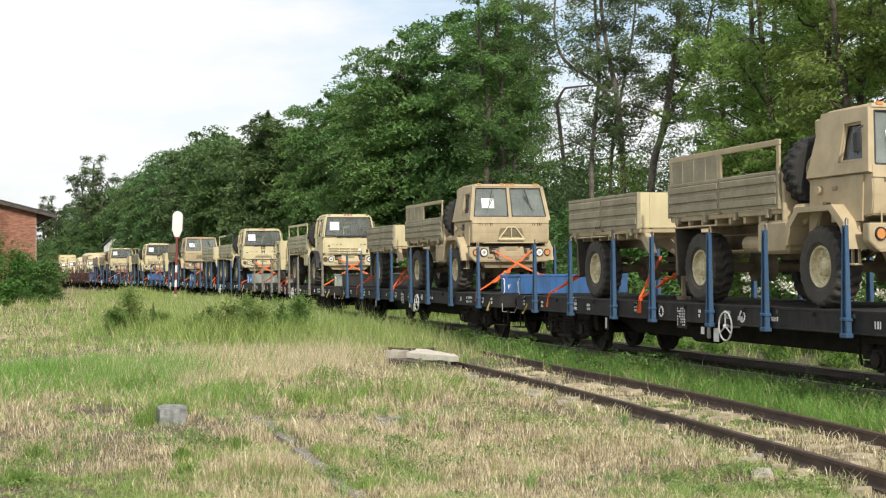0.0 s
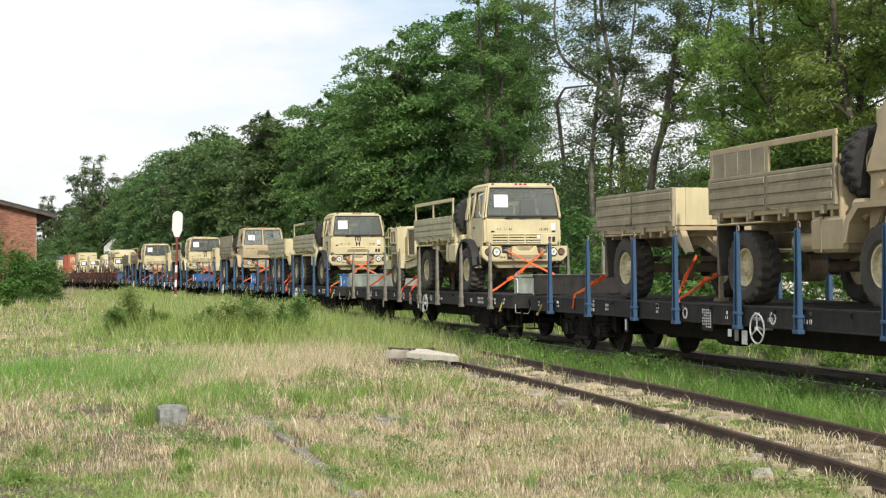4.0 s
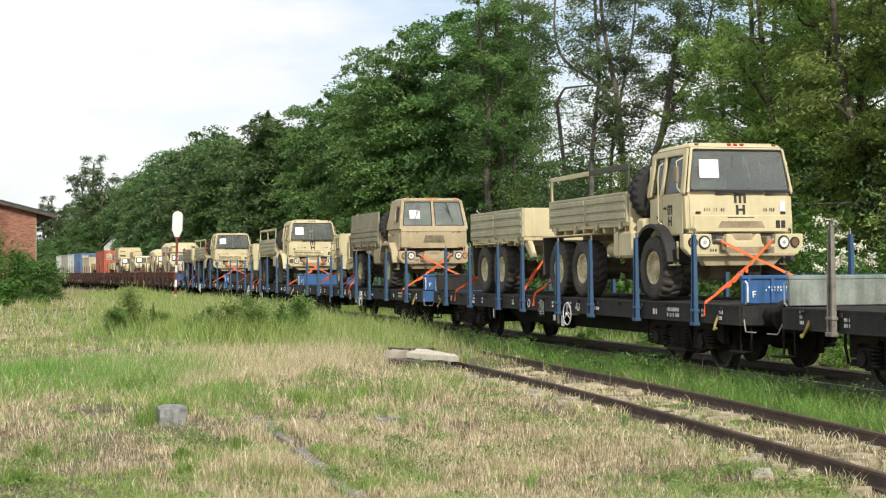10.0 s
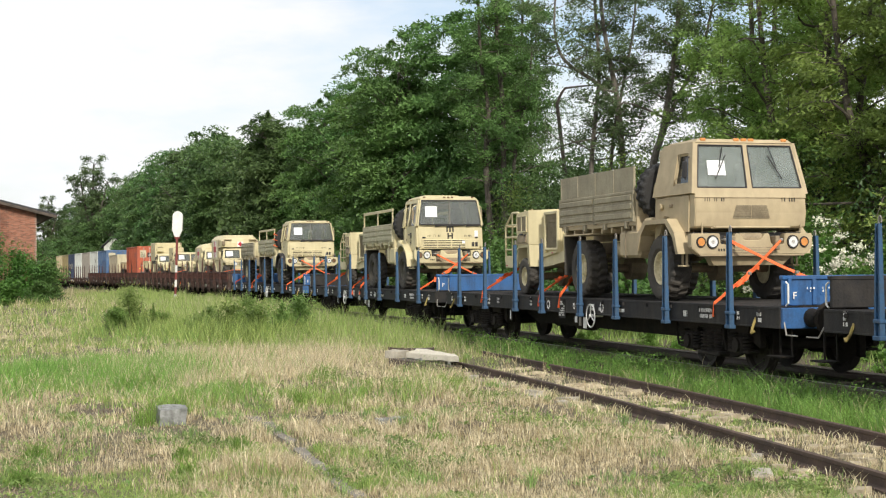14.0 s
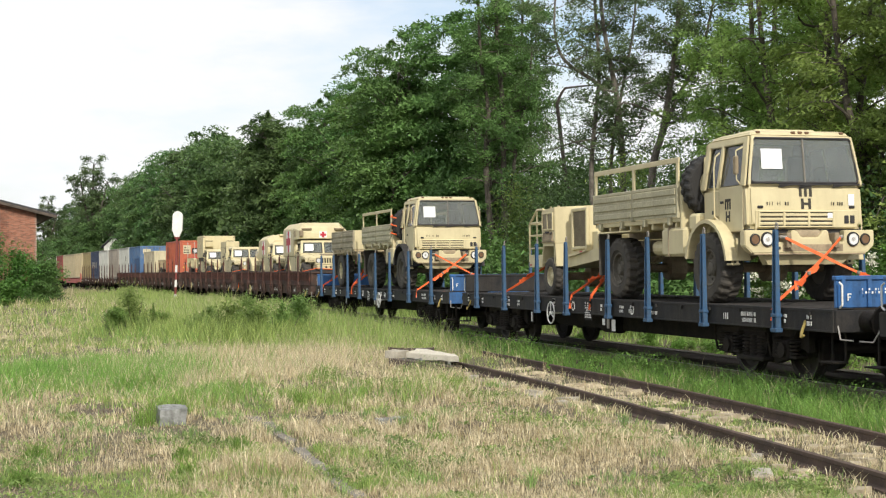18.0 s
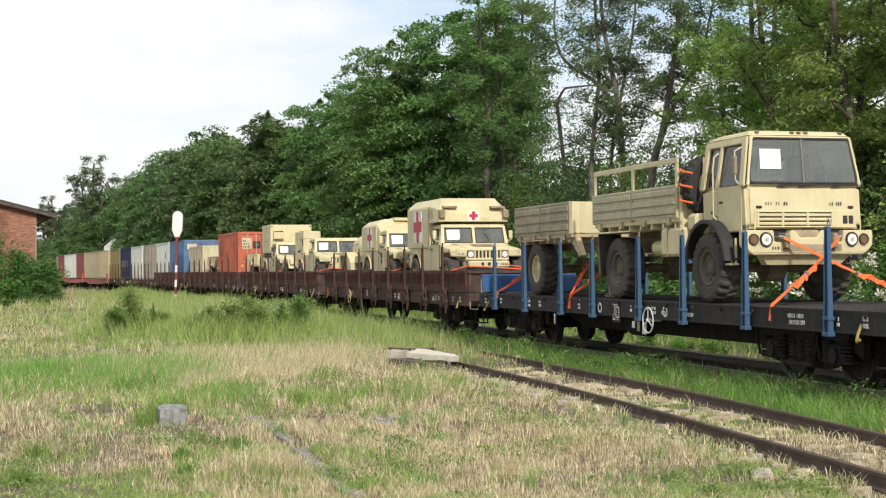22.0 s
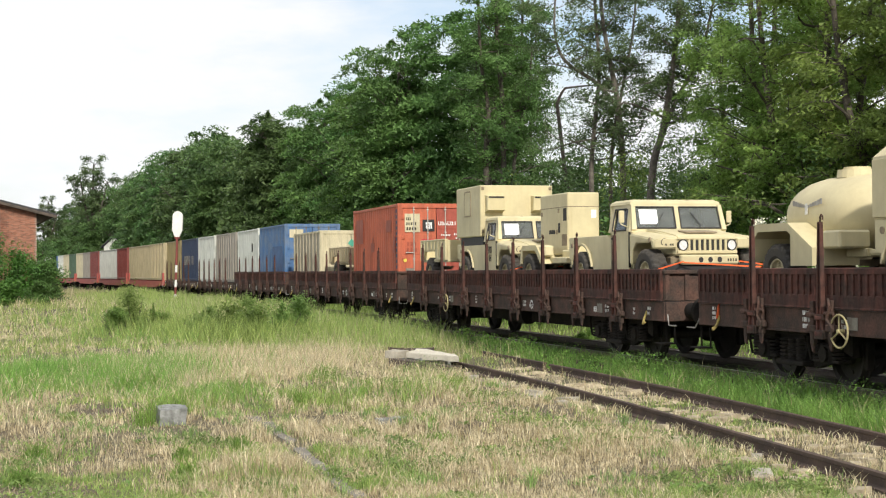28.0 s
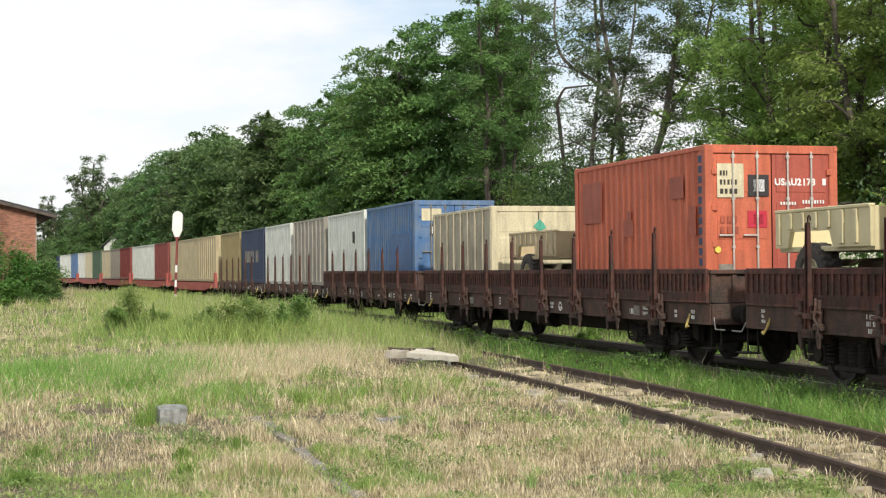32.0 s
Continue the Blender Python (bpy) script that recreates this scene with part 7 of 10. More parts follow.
def generator_trailer(u, wu, mat, label):
    """Boxy power unit on one axle with a guard cage behind and a sloping nose."""
    v = thing("generator_trailer", label, "trailer", "trailers on the train")
    axle_at(v, 0, 0.42, 0.85)
    for y in (-0.92, 0.92):
        wheel_at(v, 0, y, 0.42, TYRE_S, RIM_S)
    # engine housing: straight sides, a bluntly pointed front and a roof that rises forward
    plan = [(-0.52, -1.04), (0.33, -1.04), (0.92, -0.02), (0.92, 0.02), (0.33, 1.04), (-0.52, 1.04)]
    part("housing", G().loft([[(x, y, 1.13) for x, y in plan], [(x, y, 1.90 + 0.055 * x) for x, y in plan]]), mat, v, round_off=0.012)
    apron = [(0.20, -1.03), (0.335, -1.03), (0.915, -0.02), (0.915, 0.02), (0.335, 1.03), (0.20, 1.03)]
    part("apron", G().loft([[(x + 0.06, y, 0.64) for x, y in apron], [(x, y, 1.13) for x, y in apron]]), mat, v, round_off=0.008)
    part("side_rail", G().box(-0.54, 0.33, -1.062, -1.04, 1.165, 1.185).box(-0.54, 0.33, 1.04, 1.062, 1.165, 1.185), TAN_DUST, v)
    # radiator nose with a mesh on each side
    part("radiator_nose", G().prism([(0.62, 0.86), (0.62, 1.85), (1.72, 1.88), (1.72, 0.98)], -0.78, 0.78), mat, v, round_off=0.01)
    part("nose_block", G().box(1.72, 2.02, -0.72, 0.72, 0.86, 1.36, 0.02), mat, v)
    part("nose_ledge", G().prism([(0.60, 0.82), (0.60, 0.87), (1.74, 0.985), (1.74, 0.94)], -0.88, 0.88), mat, v)
    part("nose_latch", G().box(1.72, 1.74, -0.55, -0.51, 1.68, 1.80, 0.006), BLACK, v)
    part("red_reflector", G().box(1.42, 1.54, -0.892, -0.878, 0.925, 0.95, 0.004), RED_LENS, v)
    for s in (-1, 1):
        for a, b, c, d in ((0.84, 0.91, 0.96, 1.86), (1.65, 1.72, 0.96, 1.86), (0.91, 1.65, 0.99, 1.05), (0.91, 1.65, 1.79, 1.86)):
            part("grille_frame", G().box(a, b, s * 0.815 - 0.035, s * 0.815 + 0.035, c, d, 0.012), mat, v)
        part("grille_mesh", G().box(0.91, 1.65, s * 0.795 - 0.012, s * 0.795 + 0.012, 1.05, 1.79), MESH_DUST, v, "dusty radiator mesh")
        for k in range(24):
            part("slat", G().box(0.91, 1.65, s * 0.815 - 0.006, s * 0.815 + 0.006, 1.060 + 0.0306 * k, 1.071 + 0.0306 * k), MESH_DUST, v)
        # louvred doors with a catch and a sloping pocket below
        for x in (-0.42, -0.09):
            part("access_panel", G().box(x, x + 0.30, s * 1.045 - 0.010, s * 1.045 + 0.010, 1.46, 1.78, 0.008), MESH_DUST, v, "dark mesh panel")
        g = G()
        for a, b, c, d in ((-0.45, 0.25, 1.78, 1.81), (-0.45, 0.25, 1.42, 1.46), (-0.45, -0.42, 1.46, 1.78), (-0.12, -0.09, 1.46, 1.78), (0.21, 0.25, 1.46, 1.78)):
            g.box(a, b, s * 1.055 - 0.014, s * 1.055 + 0.014, c, d, 0.005)
        part("panel_frame", g, mat, v)
        part("panel_catch", G().box(-0.20, -0.03, s * 1.062 - 0.025, s * 1.062 + 0.025, 1.36, 1.40, 0.01).box(0.10, 0.16, s * 1.055 - 0.02, s * 1.055 + 0.02, 1.33, 1.38, 0.01), BLACK, v)
        part("pocket", G().prism([(s * 1.036, 1.20), (s * 1.075, 1.20), (s * 1.045, 1.38), (s * 1.036, 1.38)], -0.42, 0.20, "x"), TAN_DUST, v)
        part("guard_plate", G().box(-1.46, -0.54, s * 1.0 - 0.015, s * 1.0 + 0.015, 0.62, 0.90, 0.008), mat, v)
    part("guard_plate", G().box(-1.47, -1.44, -0.98, 0.98, 0.62, 0.90, 0.008), mat, v)
    part("red_reflector", G().box(-1.40, -1.28, -1.022, -1.016, 0.66, 0.69), RED_LENS, v)
    for x in (-0.3, 0.2):
        part("lifting_eye", G().tube([(x - 0.05, -0.9, 1.87), (x - 0.05, -0.9, 1.945), (x + 0.05, -0.9, 1.945), (x + 0.05, -0.9, 1.87)], 0.010, 6), mat, v)
    part("skid_frame", G().prism([(0.42, 0.60), (3.15, 0.82), (3.15, 1.10), (0.42, 0.80)], -0.82, 0.82), mat, v)
    g = G()
    for y in (-1.0, 1.0):
        g.tube([(-1.45, y, 0.75), (-1.45, y, 1.60), (-0.95, y, 1.90), (-0.5, y, 1.90)], 0.025, 8)
        for z in (1.05, 1.34, 1.62):
            g.cyl((-1.45, y, z), (-0.5, y, z), 0.02, n=6)
        g.cyl((-0.95, y, 0.75), (-0.95, y, 1.90), 0.02, n=6)
    for z in (0.78, 1.05, 1.34, 1.60):
        g.cyl((-1.45, -1.0, z), (-1.45, 1.0, z), 0.022, n=6)
    g.cyl((-0.95, -1.0, 1.9), (-0.95, 1.0, 1.9), 0.022, n=6)
    part("guard_cage", g, mat, v)
    part("platform", G().box(-1.45, -0.5, -1.0, 1.0, 0.70, 0.76, 0.01), mat, v)
    part("control_panel", G().box(-0.62, -0.5, -0.7, 0.4, 1.05, 1.75, 0.02), TAN_DUST, v)
    for s in (-1, 1):
        part("mudguard", G().prism([(-0.60, 0.66), (-0.46, 1.13), (0.30, 1.13), (0.40, 0.64), (0.33, 0.64), (0.24, 1.08), (-0.42, 1.08), (-0.55, 0.66)], s * 0.74, s * 1.03), mat, v)
        part("drawbar", G().cyl((2.2, s * 0.5, 0.92), (3.7, s * 0.06, 1.08), 0.05, n=8), mat, v)
    part("landing_leg", G().cyl((2.9, 0, 0.0), (2.9, 0, 1.05), 0.05, n=8), TAN_DUST, v)
    g = G().tube([(2.45, -0.84, 1.05), (2.5, -0.87, 1.17), (2.45, -0.84, 1.27)], 0.02, 6)
    part("latch", g, BLACK, v)
    rear_strap(v, 2.6, 0.75, 3.3)
    rear_strap(v, -1.2, 0.75, -2.2)
    return ride(v, wu, u - wu, DECK_Z)


W = [f[0] for f in FLATS]
truck(78.87, W[0], TAN, "armoured", rack="half", label="dusty tan army truck with an armoured cab and half-boarded bed", seed=1)
cargo_trailer(70.19, W[0], TAN, label="dusty tan single-axle cargo trailer with ribbed sides")
truck(60.1, W[1], TAN, "armoured", rack="half", mark=True, label="tan army truck with an angular armoured cab and stencilled doors", seed=2)
cargo_trailer(51.36, W[1], TAN, label="dusty tan single-axle cargo trailer with ribbed sides")
truck(40.78, W[2], TAN_LIGHT, "standard", label="pale tan army truck with a flat-fronted cab and open rack", seed=3)
generator_trailer(32.68, W[2], TAN_LIGHT, "pale tan generator trailer with a guard cage, on a flat wagon")
truck(21.85, W[3], TAN_LIGHT, "standard", rears=(-3.55, -4.92), rack="bar", mark=True, label="pale tan six-wheeled army truck with a stencilled flat-fronted cab", seed=4)
cargo_trailer(11.58, W[3], TAN_LIGHT, axles=(1.36, 0.0), label="pale tan two-axle cargo trailer with a bright front board", front=3.1, back=-0.95)
truck(1.5, W[4], TAN, "armoured", rack="panel", label="dusty tan army truck with an armoured cab and boarded bed", seed=5)
generator_trailer(-6.42, W[4], TAN_LIGHT, "pale tan generator trailer with a guard cage, on a flat wagon")
truck(-17.35, W[5], TAN_LIGHT, "standard", mark=True, arch_mat=TAN_LIGHT, split=True, label="pale tan army truck with a split windscreen and stencilled cab", seed=6)
generator_trailer(-25.45, W[5], TAN_LIGHT, "pale tan generator trailer with a guard cage, on a flat wagon")
truck(-38.3, W[6], TAN_LIGHT, "standard", split=True, label="pale tan army truck with a split windscreen and strapped spare wheel", seed=7)
cargo_trailer(-46.94, W[6], TAN, label="dusty tan single-axle cargo trailer with ribbed sides")


# ---- light vehicles and boxes on the brown wagons ----
def humvee(u, wu, mat, kind, label, mark=False):
    v = thing("utility_vehicle" if kind in ("pickup", "shelter") else "field_ambulance", label, "army vehicle", "light vehicles on the train")
    for x in (0.0, -3.30):
        axle_at(v, x, 0.47, 0.8)
        for y in (-0.92, 0.92):
            wheel_at(v, x, y, 0.47, TYRE_H, RIM_H)
    # bonnet and wings
    g = G().loft([[(0.60, -0.64, 0.80), (0.60, 0.64, 0.80), (0.60, 0.64, 1.13), (0.60, -0.64, 1.13)], [(0.54, -0.66, 0.80), (0.54, 0.66, 0.80), (0.54, 0.66, 1.18), (0.54, -0.66, 1.18)], [(-0.10, -0.70, 0.80), (-0.10, 0.70, 0.80), (-0.10, 0.70, 1.27), (-0.10, -0.70, 1.27)], [(-0.72, -0.74, 0.80), (-0.72, 0.74, 0.80), (-0.72, 0.74, 1.33), (-0.72, -0.74, 1.33)]])
    part("bonnet", g, mat, v, round_off=0.03)
    for s in (-1, 1):
        y0, y1 = s * 0.64, s * 1.09
        prof = [(0.60, 0.94), (0.60, 1.13), (0.50, 1.17), (-0.72, 1.28), (-0.72, 0.66), (-0.62, 0.66), (-0.56, 0.90), (-0.36, 1.05), (0.34, 1.05), (0.50, 0.94)]
        ring = lambda y, k: [(x - k * (x > 0.45) * 0.10, y, z - k * 0.05 * (z > 1.1)) for x, z in prof]
        part("wing", G().loft([ring(y0, 0), ring(s * 0.94, 0), ring(y1, 1)]), mat, v, round_off=0.02)
        lamp(v, 0.61, s * 0.52, 1.00, 0.088, LENS, "headlight", "round headlight")
        lamp(v, 0.57, s * 0.90, 1.05, 0.060, AMBER, "indicator", "small amber indicator")
        part("side_marker", G().cyl((0.30, s * 1.07, 1.10), (0.30, s * 1.10, 1.10), 0.05, n=12), TAN_DUST, v)
        part("inner_arch", G().box(-0.55, 0.45, s * 0.60 - 0.03, s * 0.60 + 0.03, 0.5, 1.0), INSIDE, v)
    g = G().box(0.59, 0.604, -0.40, 0.40, 0.90, 1.10)
    part("grille_recess", g, INSIDE, v)
    for k in range(8):
        y = -0.392 + 0.112 * k
        part("grille_bar", G().box(0.60, 0.63, y - 0.026, y + 0.026, 0.89, 1.11, 0.01), mat, v)
    part("grille_frame", G().box(0.60, 0.632, -0.64, 0.64, 1.095, 1.135, 0.01), mat, v)
    part("grille_sill", G().box(0.60, 0.632, -0.64, 0.64, 0.84, 0.90, 0.01), mat, v)
    g = G().box(0.60, 0.74, -0.62, 0.62, 0.64, 0.82, 0.03)
    part("bumper", g, mat, v)
    # lower bumper coloured black for the shaded cavity under the front
    part("lower_bumper", G().box(0.50, 0.66, -0.92, 0.92, 0.52, 0.66, 0.03), BLACK, v)
    for y in (-0.2, 0.0, 0.2):
        part("bumper_hole", G().cyl((0.735, y, 0.73), (0.745, y, 0.73), 0.05, n=14), BLACK, v)
    bars(v, 0.36, 0.58, 0.743, 0.70, 0.05, 4, MARK, "y", "bumper_marking", 21)
    part("underbody", G().box(-4.0, 0.5, -0.72, 0.72, 0.42, 0.80, 0.03), TAN_DUST, v)
    bars(v, -0.90, -0.70, 0.604, 0.99, 0.035, 4, MARK, "y", "cab_marking", 22)
    part("hood_vent", G().box(-0.15, 0.25, -0.34, 0.34, 1.25, 1.275, 0.008, m=pose(0, 0, 0, 0, 5.5, 0)), TAN_DUST, v)
    # cab
    zr = 1.86
    wy = lambda z: 1.08 if z < 1.30 else 1.08 - 0.10 * (z - 1.30) / 0.5
    g = G()
    for s in (-1, 1):
        g.slab([(-0.70, s * 1.05, 1.30), (-0.70, s * 0.95, 1.30), (-0.86, s * 0.92, 1.78), (-0.86, s * 1.0, 1.78)], 0.05 * s)
    g.slab([(-0.70, -0.05, 1.30), (-0.70, 0.05, 1.30), (-0.86, 0.05, 1.78), (-0.86, -0.05, 1.78)], 0.05)
    g.slab([(-0.845, -1.0, 1.75), (-0.845, 1.0, 1.75), (-0.89, 0.99, 1.85), (-0.89, -0.99, 1.85)], 0.05)
    g.slab([(-0.69, -1.05, 1.26), (-0.69, 1.05, 1.26), (-0.72, 1.05, 1.36), (-0.72, -1.05, 1.36)], 0.06)
    side_sheet(g, [(-0.74, 1.28), (-0.90, 1.28), (-0.98, 1.78), (-0.88, 1.82)], wy)
    side_sheet(g, [(-1.66, 1.28), (-1.86, 1.28), (-1.86, 1.82), (-1.66, 1.82)], wy)
    side_sheet(g, [(-0.88, 1.72), (-1.86, 1.72), (-1.86, 1.84), (-0.89, 1.84)], wy)
    part("cab_frame", g, mat, v)
    for s in (-1, 1):
        p = part("windscreen", G().slab([(-0.712, s * 0.95, 1.34), (-0.712, s * 0.05, 1.34), (-0.852, s * 0.05, 1.76), (-0.852, s * 0.92, 1.76)], -0.01 * s), GLASS, v, "flat windscreen pane")
        p.visible_shadow = False
        g = G()
        q = [(-0.705, s * 0.95, 1.345), (-0.705, s * 0.06, 1.345), (-0.842, s * 0.06, 1.75), (-0.842, s * 0.92, 1.75)]
        for i in range(4):
            g.cyl(q[i], q[(i + 1) % 4], 0.016, n=6)
        part("windscreen_seal", g, BLACK, v)
        p = part("door_window", G().slab([(x, s * (wy(z) - 0.03), z) for x, z in ((-0.92, 1.30), (-1.66, 1.30), (-1.66, 1.73), (-1.03, 1.73))], 0.01 * s), GLASS_DARK, v)
        p.visible_shadow = False
        d = part("door", G().prism([(-0.78, 0.56), (-1.70, 0.56), (-1.70, 1.29), (-0.78, 1.29)], s * 1.045 - 0.035, s * 1.045 + 0.04), mat, v)
        part("door_handle", G().box(-1.62, -1.50, s * 1.10 - 0.02, s * 1.10 + 0.02, 1.14, 1.18, 0.006), BLACK, d)
        for a, b_, c, e in ((-1.715, -1.70, 0.55, 1.29), (-0.78, -0.768, 0.60, 1.27), (-1.70, -0.78, 0.545, 0.56)):
            part("door_seam", G().box(a, b_, s * 1.06 - 0.026, s * 1.06 + 0.026, c, e), INSIDE, v)
        g = G()
        q = [(x, s * (wy(z) + 0.004), z) for x, z in ((-0.93, 1.31), (-1.65, 1.31), (-1.65, 1.72), (-1.04, 1.72))]
        for i in range(4):
            g.cyl(q[i], q[(i + 1) % 4], 0.014, n=6)
        part("window_seal", g, BLACK, v)
        g = G().tube([(-0.86, s * 1.02, 1.35), (-0.84, s * 1.22, 1.42), (-0.84, s * 1.22, 1.66)], 0.012, 6)
        part("mirror_arm", g, mat, v)
        part("mirror", G().box(-0.88, -0.83, s * 1.20 - 0.06, s * 1.20 + 0.06, 1.44, 1.68, 0.02), BLACK if kind == "shelter" else mat, v)
        part("wiper", G().tube([(-0.70, s * 0.5, 1.38), (-0.79, s * 0.3, 1.64)], 0.009, 5), BLACK, v)
        if mark:
            unit_mark(v, -1.28, 0.98, s * 1.088, "x", "door_marking")
    part("dashboard", G().box(-1.10, -0.80, -0.95, 0.95, 1.12, 1.32, 0.03), INSIDE, v)
    part("cab_floor", G().box(-1.85, -0.72, -1.0, 1.0, 0.56, 0.66, 0.02), mat, v)
    seats(v, -1.40, 1.12)
    part("paper_notice", G().slab([(-0.730, -0.84, 1.42), (-0.730, -0.44, 1.42), (-0.823, -0.44, 1.70), (-0.823, -0.84, 1.70)], 0.004), PAPER, v, "white sheet of paper behind the glass")
    for k in (-0.3, 0.3):
        part("roof_marker", G().box(-1.0, -0.94, k - 0.04, k + 0.04, 1.86, 1.89, 0.008), TAN_DUST, v)
    # lower rear body with wheel arches
    for s in (-1, 1):
        g = G().prism([(-1.74, 0.56), (-1.74, 1.20), (-4.05, 1.20), (-4.05, 0.82), (-3.86, 0.74), (-3.78, 0.92), (-3.58, 1.05), (-3.02, 1.05), (-2.80, 0.90), (-2.68, 0.56)], s * 1.0, s * 1.08)
        part("body_side", g, mat, v)
        lip = G().loft([[(-3.30 + r * math.cos(a), y, 0.50 + r * math.sin(a)) for r, y in ((0.56, s * 1.06), (0.60, s * 1.06), (0.60, s * 1.12), (0.56, s * 1.12))] for a in [radians(12 + 13 * k) for k in range(13)]])
        part("arch_lip", lip, mat, v)
        part("tail_marker", G().cyl((-3.86, s * 1.07, 1.06), (-3.86, s * 1.10, 1.06), 0.05, n=10), TAN_DUST, v)
    part("bed_floor", G().box(-4.05, -1.80, -1.0, 1.0, 0.78, 0.86, 0.01), mat, v)
    part("tailboard", G().box(-4.09, -4.04, -1.06, 1.06, 0.80, 1.20, 0.01), mat, v)
    if kind in ("pickup", "shelter", "low_ambulance"):
        part("roof", G().loft([[(-0.86, -1.0, 1.80), (-1.90, -1.02, 1.80), (-1.90, 1.02, 1.80), (-0.86, 1.0, 1.80)], [(-0.88, -0.99, 1.85), (-1.89, -1.0, 1.85), (-1.89, 1.0, 1.85), (-0.88, 0.99, 1.85)], [(-0.97, -0.90, 1.895), (-1.84, -0.92, 1.895), (-1.84, 0.92, 1.895), (-0.97, 0.90, 1.895)]]), mat, v)
        part("cab_rear_wall", G().box(-1.90, -1.84, -1.02, 1.02, 0.86, 1.82, 0.01), mat, v)
    if kind == "pickup":
        for s in (-1, 1):
            part("bed_rail", G().box(-4.05, -1.9, s * 1.04 - 0.04, s * 1.04 + 0.04, 1.19, 1.235, 0.01), mat, v)
    if kind == "shelter":
        b = part("shelter_box", G().box(-4.42, -2.24, -1.04, 1.04, 1.42, 2.72, 0.02), mat, v, "plain cream equipment shelter")
        for y in (-0.66, 0.66):
            hood = part("vent_hood", G().prism([(-2.24, 2.02), (-2.02, 2.08), (-2.00, 2.44), (-2.24, 2.46)], y - 0.25, y + 0.25), mat, b)
            part("vent_slot", G().box(-2.002, -1.990, y - 0.22, y + 0.22, 2.385, 2.425), INSIDE, hood, "dark air slot")
        part("access_door", G().box(-3.60, -3.12, -1.052, -1.04, 1.98, 2.58, 0.01), mat, b)
        for a, e, c, d in ((-3.62, -3.60, 1.97, 2.59), (-3.12, -3.10, 1.97, 2.59), (-3.60, -3.12, 1.955, 1.975), (-3.60, -3.12, 2.585, 2.61)):
            part("door_edge", G().box(a, e, -1.056, -1.04, c, d), TAN_DUST, b)
        for z in (1.54, 2.64):
            for y in (-0.97, 0.97):
                part("lifting_ring", G().box(-2.245, -2.22, y - 0.04, y + 0.04, z - 0.04, z + 0.04, 0.01), TAN_DUST, b)
        # solid black filler: the shade under the shelter, put into its colour
        part("box_sill", G().box(-4.2, -2.2, -0.98, 0.98, 1.18, 1.42, 0.01), BLACK, v, "black block holding the shade in the gap below the shelter")
    if kind == "tall_ambulance":
        sec = lambda x, z0: [(x, -1.13, z0), (x, 1.13, z0), (x, 1.13, 2.36), (x, 0.84, 2.60), (x, -0.84, 2.60), (x, -1.13, 2.36)]
        b = part("patient_box", G().loft([sec(-4.15, 1.21), sec(-1.76, 1.21)]), mat, v, "high ambulance body with sloping roof edges", round_off=0.025)
        part("over_cab_box", G().loft([sec(-1.76, 1.90), [(-1.30, -1.13, 1.90), (-1.30, 1.13, 1.90), (-1.30, 1.13, 2.34), (-1.30, 0.84, 2.60), (-1.30, -0.84, 2.60), (-1.30, -1.13, 2.34)], [(-0.78, -1.08, 1.93), (-0.78, 1.08, 1.93), (-0.78, 1.08, 2.24), (-0.92, 0.80, 2.46), (-0.92, -0.80, 2.46), (-0.78, -1.08, 2.24)]]), mat, b)
        part("cross_field", G().box(-0.782, -0.772, -0.17, 0.17, 1.95, 2.23), WHITE, b, "white square field")
        part("red_cross", G().prism([(-0.05, 1.97), (0.05, 1.97), (0.05, 2.045), (0.13, 2.045), (0.13, 2.135), (0.05, 2.135), (0.05, 2.21), (-0.05, 2.21), (-0.05, 2.135), (-0.13, 2.135), (-0.13, 2.045), (-0.05, 2.045)], -0.772, -0.766, "x"), RED_LENS, b, "red cross sign")
        for s in (-1, 1):
            part("cross_field", G().box(-3.38, -2.50, s * 1.134 - 0.004, s * 1.134 + 0.004, 1.38, 2.28), WHITE, b, "white field")
            part("red_cross", G().prism([(-3.06, 1.38), (-2.82, 1.38), (-2.82, 1.68), (-2.50, 1.68), (-2.50, 1.98), (-2.82, 1.98), (-2.82, 2.28), (-3.06, 2.28), (-3.06, 1.98), (-3.38, 1.98), (-3.38, 1.68), (-3.06, 1.68)], s * 1.142 - 0.003, s * 1.142 + 0.003), RED_LENS, b, "tall red cross sign")
            part("blackout_lamp", G().box(-0.82, -0.66, s * 1.0 - 0.09, s * 1.0 + 0.09, 2.02, 2.26, 0.02).box(-0.95, -0.70, s * 0.75 - 0.22, s * 0.75 + 0.22, 2.30, 2.36, 0.01), TAN_DUST, b, "floodlight on the corner")
            part("vent_louvre", G().box(-1.70, -1.25, s * 1.12 - 0.02, s * 1.12 + 0.02, 2.02, 2.28, 0.01), TAN, b)
            part("corner_seam", G().box(-1.78, -1.74, s * 1.135 - 0.006, s * 1.135 + 0.006, 1.22, 2.36), TAN_DUST, b)
    if kind == "low_ambulance":
        sec = lambda x, zt, w: [(x, -w, 1.21), (x, w, 1.21), (x, w, zt - 0.20), (x, w - 0.28, zt), (x, -w + 0.28, zt), (x, -w, zt - 0.20)]
        b = part("patient_box", G().loft([sec(-4.10, 2.22, 1.10), sec(-1.95, 2.26, 1.10)]), mat, v, "low ambulance body with sloping roof edges", round_off=0.025)
        part("box_front", G().loft([sec(-1.95, 2.26, 1.08), sec(-1.60, 2.02, 1.02)]), mat, b)
